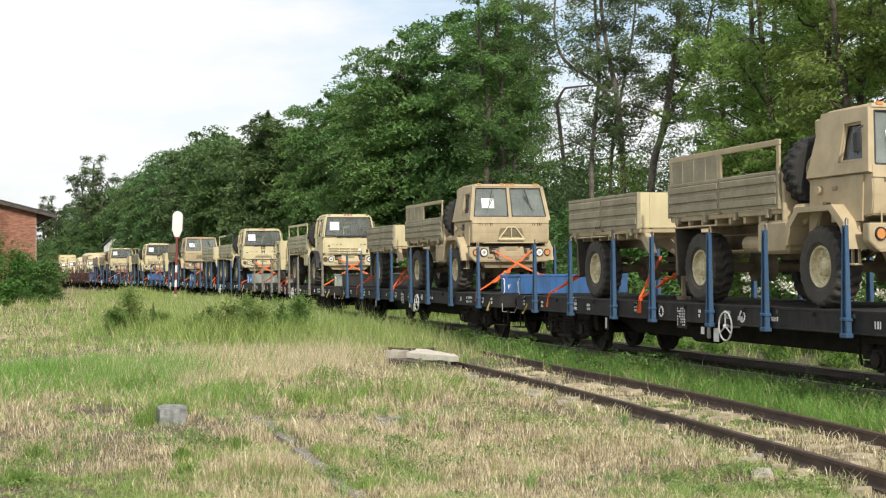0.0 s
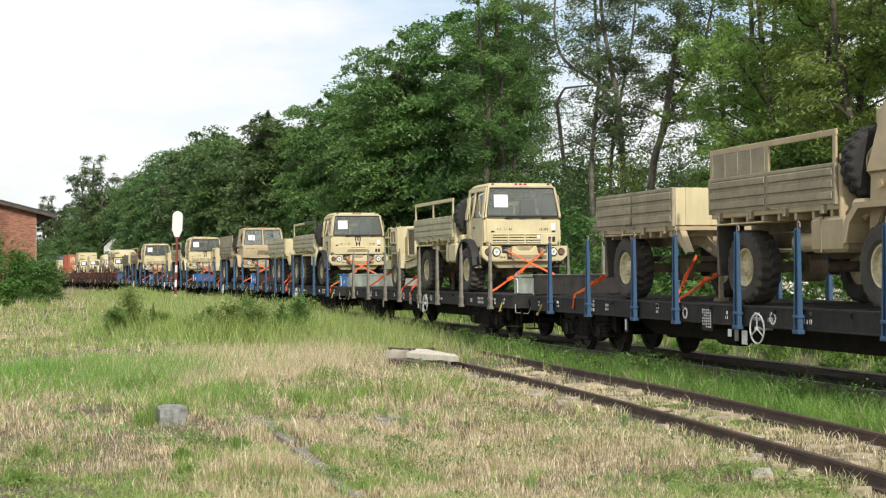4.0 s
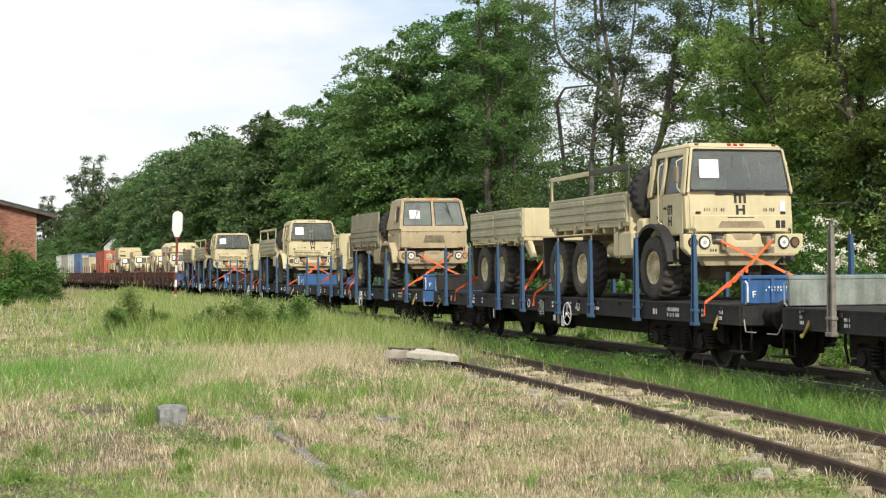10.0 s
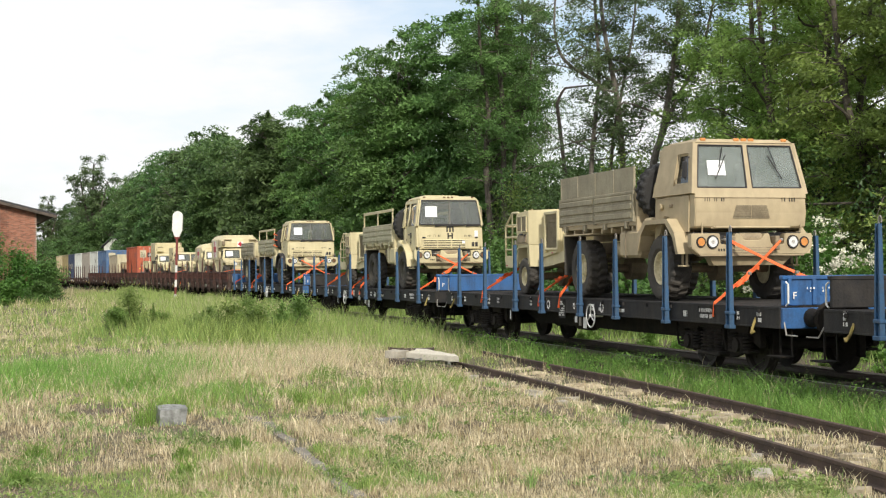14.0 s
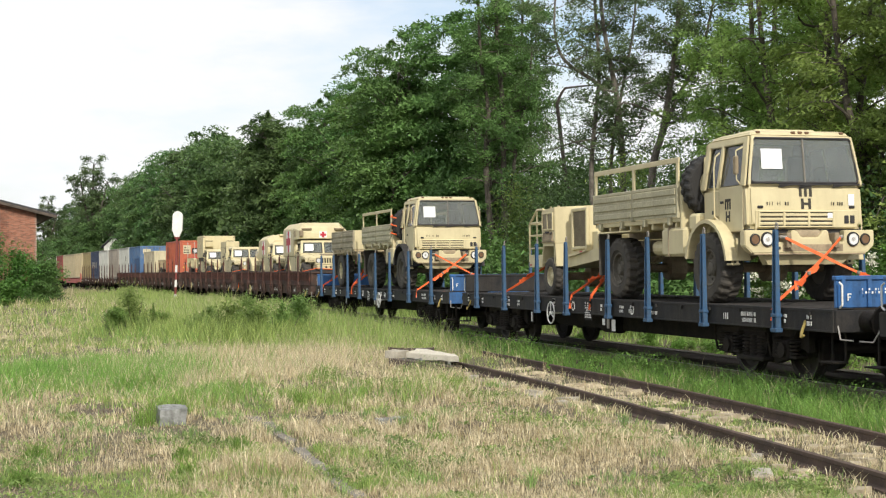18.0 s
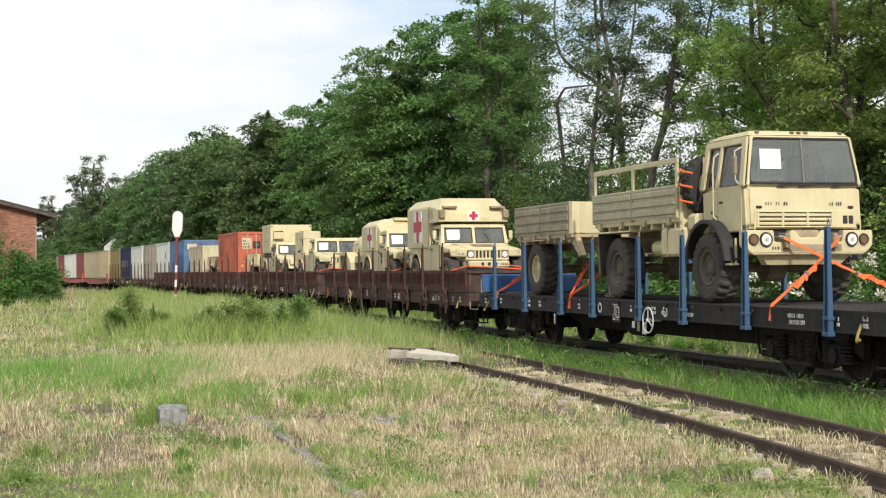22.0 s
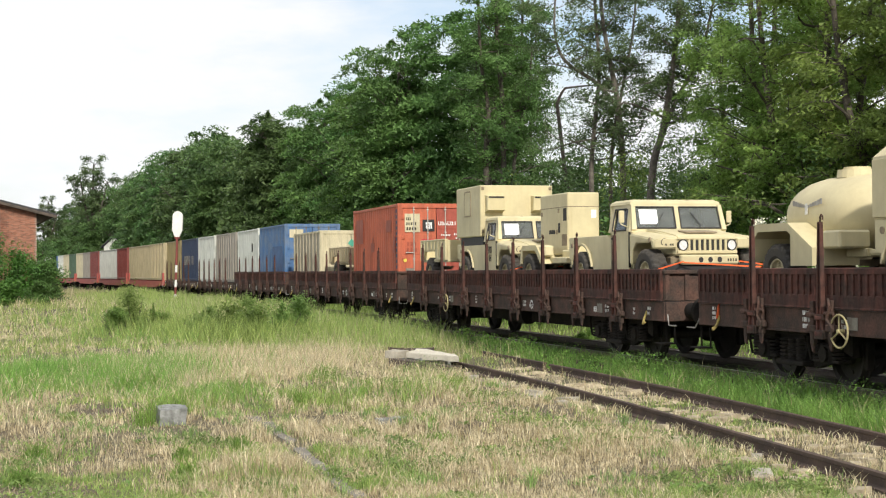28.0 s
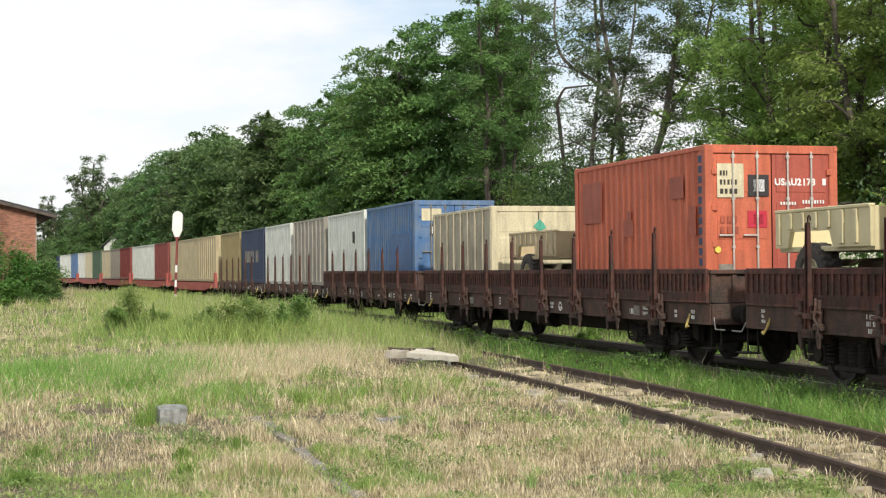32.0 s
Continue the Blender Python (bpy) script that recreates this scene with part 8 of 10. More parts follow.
        for s in (-1, 1):
            part("cross_field", G().box(-3.18, -2.56, s * 1.104 - 0.004, s * 1.104 + 0.004, 1.36, 1.98), WHITE, b, "white field")
            part("red_cross", G().prism([(-2.95, 1.36), (-2.79, 1.36), (-2.79, 1.57), (-2.56, 1.57), (-2.56, 1.77), (-2.79, 1.77), (-2.79, 1.98), (-2.95, 1.98), (-2.95, 1.77), (-3.18, 1.77), (-3.18, 1.57), (-2.95, 1.57)], s * 1.112 - 0.003, s * 1.112 + 0.003), RED_LENS, b, "red cross sign")
        part("roof_pipe", G().tube([(-2.0, 0.7, 2.25), (-2.0, 0.75, 2.42)], 0.02, 6), TAN_DUST, b)
        part("roof_bin", G().box(-2.4, -1.72, -0.5, 0.6, 2.20, 2.30, 0.02), mat, b)
    reshape(v.children_recursive, lambda x: x if x < -1.8 else -1.8 + (x + 1.8) * 0.93, 0.93, ("axle", "differential", "leaf_spring"))
    g = G()
    for a, b in (((0.60, -0.55, 0.70), (1.15, -1.30, 0.56)), ((0.60, 0.55, 0.70), (1.15, 1.30, 0.56)), ((0.61, -0.55, 0.68), (1.20, 1.0, 0.57))):
        a, b = Vector(a), Vector(b)
        n = Vector((0, 0, 0.013))
        part("lashing_strap", G().slab([a - n, b - n, b + n, a + n], 0.008), ORANGE, v, "orange webbing lashing strap")
    return ride(v, wu, u - wu, DECK_Z)


def water_trailer(u, wu, mat):
    v = thing("water_tank_trailer", "pale tan water trailer with a rounded tank and filler neck", "trailer", "trailers on the train")
    axle_at(v, 0, 0.47, 0.8)
    for y in (-0.92, 0.92):
        wheel_at(v, 0, y, 0.47, TYRE_H, RIM_H)
    rings = []
    for k in range(13):
        t = -1 + 2 * k / 12
        sc = max(0.05, (1 - abs(t) ** 3.6)) ** 0.5
        x = 0.42 + 1.22 * t
        rings.append([(x, 0.76 * sc * math.cos(a), 1.34 + 0.60 * sc * math.sin(a)) for a in [2 * math.pi * j / 24 for j in range(24)]])
    part("tank", G().loft(rings), mat, v, "smooth pale tan water tank", smooth=True)
    g = G().cyl((0.55, 0, 1.90), (0.55, 0, 2.02), 0.30, 0.28, 18).cyl((0.55, 0, 2.02), (0.55, 0, 2.06), 0.20, n=14)
    g.cyl((0.15, 0.0, 1.88), (0.15, 0.0, 1.98), 0.08, n=10)
    part("filler_neck", g, mat, v)
    g = G()
    for k in range(6):
        for d in (-1, 1):
            g.box(0.42 + d * (0.05 + 0.07 * k) - 0.03, 0.42 + d * (0.05 + 0.07 * k) + 0.03, -0.775 + 0.002 * k, -0.768 + 0.002 * k, 1.46 + 0.008 * k, 1.50 + 0.016 * k)
    part("tank_marking", g, PALE_STEEL, v, "faded grey winged emblem")
    part("emblem_body", G().box(0.385, 0.455, -0.782, -0.776, 1.36, 1.52), WHITE, v)
    for s in (-1, 1):
        g = G().prism([(-0.80, 0.66), (-0.72, 1.10), (-0.55, 1.24), (0.42, 1.24), (1.15, 0.86), (1.15, 0.60), (1.06, 0.60), (1.06, 0.80), (0.40, 1.12), (-0.5, 1.12), (-0.62, 1.02), (-0.70, 0.66)], s * 0.34, s * 1.10)
        part("mudguard", g, mat, v)
        part("frame_rail", G().box(-1.0, 1.7, s * 0.5 - 0.05, s * 0.5 + 0.05, 0.72, 0.84, 0.01), mat, v)
        part("mudguard_side", G().prism([(0.50, 0.60), (0.50, 1.08), (1.06, 0.80), (1.06, 0.60)], s * 1.06, s * 1.09), mat, v)
        part("tank_saddle", G().box(-0.3, -0.15, s * 0.42 - 0.15, s * 0.42 + 0.15, 0.82, 0.98).box(0.8, 0.95, s * 0.42 - 0.15, s * 0.42 + 0.15, 0.82, 0.98), mat, v)
        part("drawbar", G().cyl((1.6, s * 0.5, 0.78), (2.7, s * 0.06, 0.74), 0.05, n=8), mat, v)
    part("valve_box", G().box(1.15, 1.65, -0.95, -0.45, 0.84, 1.10, 0.03), mat, v)
    part("rear_guard", G().box(-1.05, -0.98, -0.9, 0.9, 0.70, 0.82, 0.01), mat, v)
    rear_strap(v, -0.9, 0.8, -1.3)
    return ride(v, wu, u - wu, DECK_Z)


def tall_generator(u, wu, mat):
    v = thing("generator_set_trailer", "tall cream generator set on a small trailer", "trailer", "trailers on the train")
    axle_at(v, 0, 0.47, 0.8)
    for y in (-0.92, 0.92):
        wheel_at(v, 0, y, 0.47, TYRE_H, RIM_H)
    part("frame", G().box(-1.0, 1.9, -0.85, 0.85, 0.70, 0.84, 0.02), mat, v)
    for s in (-1, 1):
        g = G().prism([(-0.60, 0.70), (-0.55, 1.02), (-0.42, 1.12), (0.50, 1.12), (0.72, 0.95), (0.95, 0.70), (0.80, 0.70), (0.45, 1.0), (-0.42, 1.0), (-0.50, 0.70)], s * 0.72, s * 1.06)
        part("mudguard", g, mat, v)
        part("drawbar", G().cyl((1.8, s * 0.5, 0.78), (3.0, s * 0.06, 0.74), 0.05, n=8), mat, v)
    b = part("housing", G().box(-1.03, 0.78, -0.40, 0.36, 0.90, 2.29, 0.025), mat, v)
    part("cap_seam", G().box(-1.035, 0.785, -0.405, 0.365, 1.965, 1.98), TAN_DUST, b)
    part("louvre", G().box(-0.42, -0.02, -0.407, -0.40, 1.38, 1.47), INSIDE, b)
    part("louvre", G().box(0.52, 0.72, -0.407, -0.40, 1.66, 1.94), INSIDE, b)
    part("louvre", G().box(0.42, 0.74, -0.407, -0.40, 1.10, 1.36), TAN_DUST, b)
    part("louvre", G().box(0.18, 0.30, -0.407, -0.40, 1.40, 1.62), INSIDE, b)
    for x, z in ((-0.9, 1.85), (-0.9, 1.35), (0.22, 1.90), (0.1, 1.42), (-0.85, 1.1)):
        part("latch", G().box(x - 0.05, x + 0.05, -0.413, -0.40, z - 0.05, z + 0.05, 0.008), TAN_DUST, b)
    part("front_panel", G().box(0.78, 0.79, -0.30, 0.30, 0.95, 1.94, 0.005), mat, b)
    part("warning_plate", G().box(0.79, 0.795, 0.16, 0.28, 1.72, 1.90), PAPER, b)
    part("tail_lamp_box", G().box(0.55, 0.98, -1.02, -0.80, 0.86, 1.10, 0.03), mat, v)
    part("fuel_box", G().box(0.95, 1.6, -0.6, 0.3, 0.82, 1.00, 0.03), mat, v)
    return ride(v, wu, u - wu, DECK_Z)


def box_trailer(u, wu, mat, label, front=2.55, back=-0.98):
    """Low open trailer with pressed box sides and deep wheel openings."""
    v = thing("light_trailer", label, "trailer", "trailers on the train")
    axle_at(v, 0, 0.47, 0.8)
    for y in (-0.92, 0.92):
        wheel_at(v, 0, y, 0.47, TYRE_H, RIM_H)
    f = front - 0.9
    for s in (-1, 1):
        g = G().prism([(back, 0.86), (back, 1.40), (f, 1.40), (f, 0.86), (0.68, 0.86), (0.58, 1.10), (-0.52, 1.10), (-0.62, 0.86)], s * 1.0, s * 1.07)
        part("side_panel", g, mat, v)
        for x in np.arange(back + 0.12, f, 0.36):
            lo = 0.90 if abs(x) > 0.62 else 1.13
            part("side_rib", G().box(x - 0.05, x + 0.05, s * 1.08 - 0.02, s * 1.08 + 0.02, lo, 1.37, 0.012), mat, v)
        part("drawbar", G().cyl((f, s * 0.5, 0.80), (front + 0.6, s * 0.06, 0.74), 0.05, n=8), mat, v)
        part("top_rail", G().box(back, f, s * 1.04 - 0.05, s * 1.04 + 0.05, 1.38, 1.43, 0.01), mat, v)
    part("bed_floor", G().box(back, f, -1.0, 1.0, 0.80, 0.88, 0.01), mat, v)
    part("headboard", G().box(f - 0.04, f, -1.03, 1.03, 0.86, 1.40, 0.01), mat, v)
    part("tailboard", G().box(back, back + 0.04, -1.03, 1.03, 0.86, 1.40, 0.01), mat, v)
    part("front_locker", G().box(f + 0.05, front, -0.75, 0.75, 0.84, 1.26, 0.03), mat, v)
    part("landing_leg", G().cyl((front, -0.2, 0.0), (front, -0.2, 0.9), 0.04, n=8), TAN_DUST, v)
    return ride(v, wu, u - wu, DECK_Z)


B8, B9, B10 = -60.75, -80.3, -99.6
humvee(-54.71, B8, TAN_LIGHT, "tall_ambulance", "pale tan field ambulance with a high box body and red crosses")
humvee(-61.05, B8, TAN_LIGHT, "low_ambulance", "pale tan field ambulance with a low box body and red crosses", True)
water_trailer(-67.75, B8, TAN_LIGHT)
humvee(-72.80, B9, TAN_LIGHT, "pickup", "pale tan open-backed army utility vehicle")
tall_generator(-79.35, B9, TAN_LIGHT)
humvee(-81.10, B9, TAN_LIGHT, "shelter", "pale tan army utility vehicle with an equipment shelter on its back", True)
box_trailer(-87.97, B9, TAN_LIGHT, "pale tan light army trailer with open box sides")
box_trailer(-100.70, B10, TAN, "dull tan light army trailer with open box sides", 2.9, -1.2)


# ---- freight containers ----
def paint(name, col, col2=None, dirt=0.5):
    return M(name, col, 0.55, col2=col2, scale=1.6, dirt=dirt, bump=0.05, streak=0.25)


ROD = M("galvanised_rod", (0.52, 0.50, 0.46), 0.5, col2=(0.30, 0.24, 0.2), scale=6, dirt=0.6)
C_RED = paint("orange_red_container", (0.56, 0.135, 0.065), (0.44, 0.12, 0.07))
C_CREAM = paint("cream_container", (0.62, 0.56, 0.38), (0.50, 0.45, 0.30))
C_TAN = paint("tan_container", (0.50, 0.42, 0.26), (0.40, 0.34, 0.21))
C_BLUE = paint("blue_container", (0.045, 0.15, 0.36), (0.16, 0.22, 0.31), 0.9)
C_NAVY = paint("navy_container", (0.018, 0.035, 0.085), (0.05, 0.07, 0.12), 0.6)
C_WHITE = paint("white_container", (0.72, 0.74, 0.68), (0.58, 0.60, 0.54))
C_OLIVE = paint("ochre_container", (0.34, 0.27, 0.12), (0.27, 0.22, 0.10))
C_MAROON = paint("maroon_container", (0.24, 0.05, 0.04), (0.17, 0.05, 0.045))
C_GREEN = paint("green_container", (0.06, 0.12, 0.07), (0.09, 0.13, 0.08))
C_GREY = paint("grey_container", (0.36, 0.33, 0.28), (0.26, 0.24, 0.2))
C_BROWNPATCH = paint("dark_patch", (0.38, 0.085, 0.045))
C_DULLRED = paint("dull_red_door", (0.40, 0.085, 0.055))


def corrugated(L, z0, z1, pitch=0.278, depth=0.036):
    """A corrugated side sheet along x, at y = 0, ribs towards -y."""
    g, xs, x = G(), [], -L / 2
    n = int(L / pitch)
    p = L / n
    for k in range(n):
        a = -L / 2 + k * p
        xs += [(a, 0), (a + 0.26 * p, 0), (a + 0.5 * p, -depth), (a + 0.76 * p, -depth)]
    xs.append((L / 2, 0))
    co = [(x, y, z0) for x, y in xs] + [(x, y, z1) for x, y in xs]
    m = len(xs)
    return g.add(co, [(i, i + 1, m + i + 1, m + i) for i in range(m - 1)])




def container(u, wu, mat, label, L=6.06, H=2.59, rods=True, group="containers on the train", panelled=False, name="freight_container", floor=None):
    """u: its front end. x = 0 in its middle."""
    v = thing(name, label, "container", group)
    h = L / 2
    for s in (-1, 1):
        if panelled:
            g = G().box(-h + 0.06, h - 0.06, -0.02, 0.0, 0.16, H - 0.06)
            for k in range(9):
                x = -h + 0.1 + (L - 0.2) * k / 8
                g.box(x - 0.05, x + 0.05, -0.065, 0.0, 0.12, H - 0.06, 0.01)
            for k in range(8):
                x = -h + 0.1 + (L - 0.2) * (k + 0.5) / 8
                for z in (0.5, 1.15, 1.75):
                    g.box(x - 0.2, x + 0.2, -0.035, 0.0, z - 0.02, z + 0.02)
        else:
            g = corrugated(L - 0.2, 0.14, H - 0.06)
        part("side_wall", g, mat, v, m=pose(0, s * (1.219 - 0.045), 0, 0, 0, 0 if s < 0 else 180))
        part("bottom_rail", G().box(-h, h, s * 1.17 - 0.05, s * 1.17 + 0.05, 0.0, 0.16, 0.01), mat, v)
        part("top_rail", G().box(-h, h, s * 1.18 - 0.04, s * 1.18 + 0.04, H - 0.09, H - 0.01, 0.01), mat, v)
        for sx in (-1, 1):
            part("corner_post", G().box(sx * (h - 0.08) - 0.08, sx * (h - 0.08) + 0.08, s * 1.14 - 0.078, s * 1.14 + 0.078, 0.1, H - 0.1, 0.01), mat, v)
            for z in (0.0, H - 0.118):
                part("corner_casting", G().box(sx * (h - 0.088) - 0.09, sx * (h - 0.088) + 0.09, s * 1.138 - 0.083, s * 1.138 + 0.083, z, z + 0.118, 0.015), mat, v)
    part("roof", G().box(-h + 0.1, h - 0.1, -1.15, 1.15, H - 0.07, H - 0.035), mat, v)
    part("floor", G().box(-h + 0.05, h - 0.05, -1.15, 1.15, 0.06, 0.14), SILL, v)
    part("rear_wall", G().box(-h + 0.02, -h + 0.06, -1.1, 1.1, 0.12, H - 0.1), mat, v)
    part("door_header", G().box(h - 0.10, h, -1.1, 1.1, H - 0.14, H, 0.01), mat, v)
    part("door_sill", G().box(h - 0.10, h, -1.1, 1.1, 0.0, 0.13, 0.01), mat, v)
    for s in (-1, 1):
        g = G().box(h - 0.07, h - 0.03, min(s * 0.012, s * 1.07), max(s * 0.012, s * 1.07), 0.14, H - 0.15)
        for k in range(3):
            z = (0.25 + 0.78 * k) * H / 2.59
            g.box(h - 0.04, h - 0.02, min(s * 0.08, s * 1.0), max(s * 0.08, s * 1.0), z, z + 0.62 * H / 2.59, 0.012)
        d = part("door", g, C_DULLRED if mat is C_RED and s > 0 else mat, v)
        if rods:
            for y in (0.28, 0.72):
                gr = G().cyl((h + 0.012, s * y, 0.1), (h + 0.012, s * y, H - 0.1), 0.017, n=8)
                for z in (0.2, 0.9, 1.7, 2.4):
                    gr.box(h - 0.03, h + 0.03, s * y - 0.03, s * y + 0.03, z - 0.025, z + 0.025, 0.006)
                gr.box(h, h + 0.03, min(s * y, s * (y + 0.26)), max(s * y, s * (y + 0.26)), 1.08, 1.11, 0.006)
                part("lock_rod", gr, GREY_STAKE if mat is not C_RED else ROD, d, "galvanised locking rod")
            for z in (0.35, 0.95, 1.55, 2.15):
                part("hinge", G().box(h - 0.05, h + 0.015, s * 1.06 - 0.05, s * 1.06 + 0.05, z - 0.05, z + 0.05, 0.008), mat, d)
    ride(v, wu, u - L / 2 - wu, DECK_Z + (0.02 if floor is None else floor))
    return v


def words(v, text, x, y, z, size, mat, name):
    """Lettering on a container's door end, which faces +x."""
    cu = bpy.data.curves.new(name, "FONT")
    cu.body, cu.size, cu.extrude, cu.align_x, cu.offset, cu.space_character = text, size, 0.002, "LEFT", 0.006, 1.08
    tmp = new(name, cu)
    me = bpy.data.meshes.new_from_object(tmp.evaluated_get(bpy.context.evaluated_depsgraph_get()))
    bpy.data.objects.remove(tmp)
    me.materials.clear()
    me.materials.append(mat)
    return part(name, me, mat, v, m=pose(x, y, z, 90, 0, 90))


def plate(v, x0, x1, z0, z1, mat, name, label="", s=-1):
    """A flat label on the side facing the meadow."""
    return part(name, G().box(x0, x1, s * 1.222 - 0.004, s * 1.222 + 0.004, z0, z1), mat, v, label)


def fplate(v, h, y0, y1, z0, z1, mat, name, label=""):
    return part(name, G().box(h - 0.018, h - 0.008, y0, y1, z0, z1), mat, v, label)


red = container(-91.08, B10, C_RED, "orange-red corrugated freight container with white lock rods")
H6 = 3.03
fplate(red, H6, -1.0, -0.52, 1.72, 2.28, C_CREAM, "cream_label", "cream label with black lettering")
for r in range(3):
    bars(red, -0.96, -0.62, H6 - 0.005, 2.08 - 0.15 * r, 0.085, 6 - r, MARK, "y", "label_lettering", 50 + r)
fplate(red, H6, -0.44, -0.06, 1.74, 2.10, BLACK, "placard", "black placard with a white centre")
fplate(red, H6, -0.34, -0.14, 1.82, 2.02, PAPER, "placard_paper")
red.children[-1].location.x = 0.012
fplate(red, H6, -0.45, -0.10, 1.22, 1.50, RED_LENS, "red_label", "red label with a white centre")
fplate(red, H6, -0.34, -0.18, 1.28, 1.44, PAPER, "red_label_paper")
red.children[-1].location.x = 0.012
fplate(red, H6, -0.98, -0.72, 0.30, 0.62, GREY_STAKE, "data_plate", "grey maker's plate")
part("warning_sticker", G().cyl((H6 - 0.02, -1.0, 0.86), (H6 + 0.002, -1.0, 0.86), 0.055, n=12), YELLOW, red, "round yellow sticker")
words(red, "USAU2", 3.014, 0.05, 1.93, 0.155, WHITE, "container_number")
words(red, "178", 3.014, 0.56, 1.93, 0.155, WHITE, "container_number")
bars(red, 0.83, 1.02, H6 - 0.014, 1.93, 0.11, 2, WHITE, "y", "number_end", 55, gap=0.3)
for r in range(4):
    bars(red, 0.55, 0.98, H6, 1.62 - 0.12 * r, 0.06, 8, WHITE, "y", "weight_lettering", 56 + r)
bars(red, 0.14, 0.45, H6, 1.60, 0.05, 6, WHITE, "y", "weight_lettering", 61)
bars(red, -0.96, -0.6, H6 - 0.005, 1.30, 0.12, 3, C_BROWNPATCH, "y", "door_marking", 62, rows=2)
for x0, x1, z0, z1 in ((-2.55, -1.55, 1.45, 2.25), (-0.45, 0.0, 1.15, 1.45), (-0.28, -0.12, 1.42, 1.62), (1.62, 2.18, 1.75, 2.12), (2.42, 2.66, 1.1, 1.6)):
    plate(red, x0, x1, z0, z1, C_BROWNPATCH, "repainted_patch", "darker repainted patch")
for k in range(11):
    plate(red, 2.78, 2.90, 2.30 - 0.17 * k, 2.42 - 0.17 * k, C_NAVY, "side_lettering")
cream = container(-102.85, B10, C_CREAM, "cream panelled container beside a light trailer", L=5.4, H=2.10, panelled=True, rods=False)
TEAL = paint("teal_mark", (0.08, 0.42, 0.30))
# dusty tan for the container's sides, darkened to hold their shade
C_DUSTY_SHADE = paint("dusty_tan_container", (0.47, 0.42, 0.31), (0.32, 0.285, 0.21), 0.8)
for ob in cream.children:
    if ob.name.startswith(("side_wall", "bottom_rail")):
        ob.data.materials[0] = C_DUSTY_SHADE
part("green_mark", G().prism([(-0.14, 1.60), (0.02, 1.48), (0.18, 1.56), (0.14, 1.66), (0.01, 1.78)], 2.690, 2.700, "x"), TEAL, cream, "small teal emblem")
B11, B12, B13 = -116.1, -129.7, -143.1
blue = container(-110.25, B11, C_BLUE, "faded blue corrugated container with a brighter square patch")
plate(blue, 0.2, 2.6, 0.35, 1.65, BLUE_END, "bright_patch", "bright blue repainted patch")
fplate(blue, H6, -1.0, -0.4, 2.0, 2.35, C_CREAM, "cream_label", "cream label")
fplate(blue, H6, -0.75, -0.4, 1.55, 1.90, BLACK, "placard", "black placard")
fplate(blue, H6, -0.68, -0.47, 1.62, 1.83, PAPER, "placard_paper")
blue.children[-1].location.x = 0.012
w1 = container(-116.75, B11, C_WHITE, "off-white corrugated container with a small dark emblem", L=5.9)
plate(w1, 1.2, 1.5, 1.5, 1.9, MARK, "emblem", "small dark emblem")
container(-123.3, B12, C_GREY, "dusty grey-tan ribbed container", panelled=True)
container(-130.1, B12, C_WHITE, "off-white corrugated container with dark square windows", L=6.06)
nav = container(-136.6, B13, C_NAVY, "navy blue corrugated container with white lettering")
bars(nav, -1.9, 1.8, -1.225, 1.0, 0.55, 9, C_GREY, "x", "side_lettering", 70, gap=0.5)
container(-143.2, B13, C_OLIVE, "plain ochre corrugated freight container")
FAR = [(0, C_TAN, "tan ribbed container", True, 6.06), (0, C_TAN, "tan corrugated container", False, 12.0),
       (1, C_MAROON, "maroon corrugated container", False, 6.06), (1, C_WHITE, "white corrugated container", False, 12.0),
       (2, C_MAROON, "maroon corrugated container", False, 6.06), (2, C_GREY, "grey corrugated container", False, 6.06), (2, C_CREAM, "cream corrugated container", False, 6.06),
       (3, C_GREEN, "dark green corrugated container", False, 6.06), (3, C_CREAM, "cream corrugated container", False, 6.06), (3, C_WHITE, "white corrugated container", False, 6.06),
       (4, C_BLUE, "blue corrugated container", False, 6.06), (4, C_WHITE, "white corrugated container", False, 12.0),
       (5, C_NAVY, "navy corrugated container", False, 6.06), (5, C_TAN, "tan corrugated container", False, 12.0),
       (6, C_WHITE, "white corrugated container", False, 12.0), (6, C_MAROON, "maroon corrugated container", False, 6.06)]
_at = {}
for k, mt, lb, pn, L in FAR:
    f = _at.get(k, RED_U[k] + 9.05 - 0.05)
    container(f, RED_U[k], mt, lb + " on a red flat wagon", L=L, panelled=pn, rods=False)
    _at[k] = f - L - 0.06


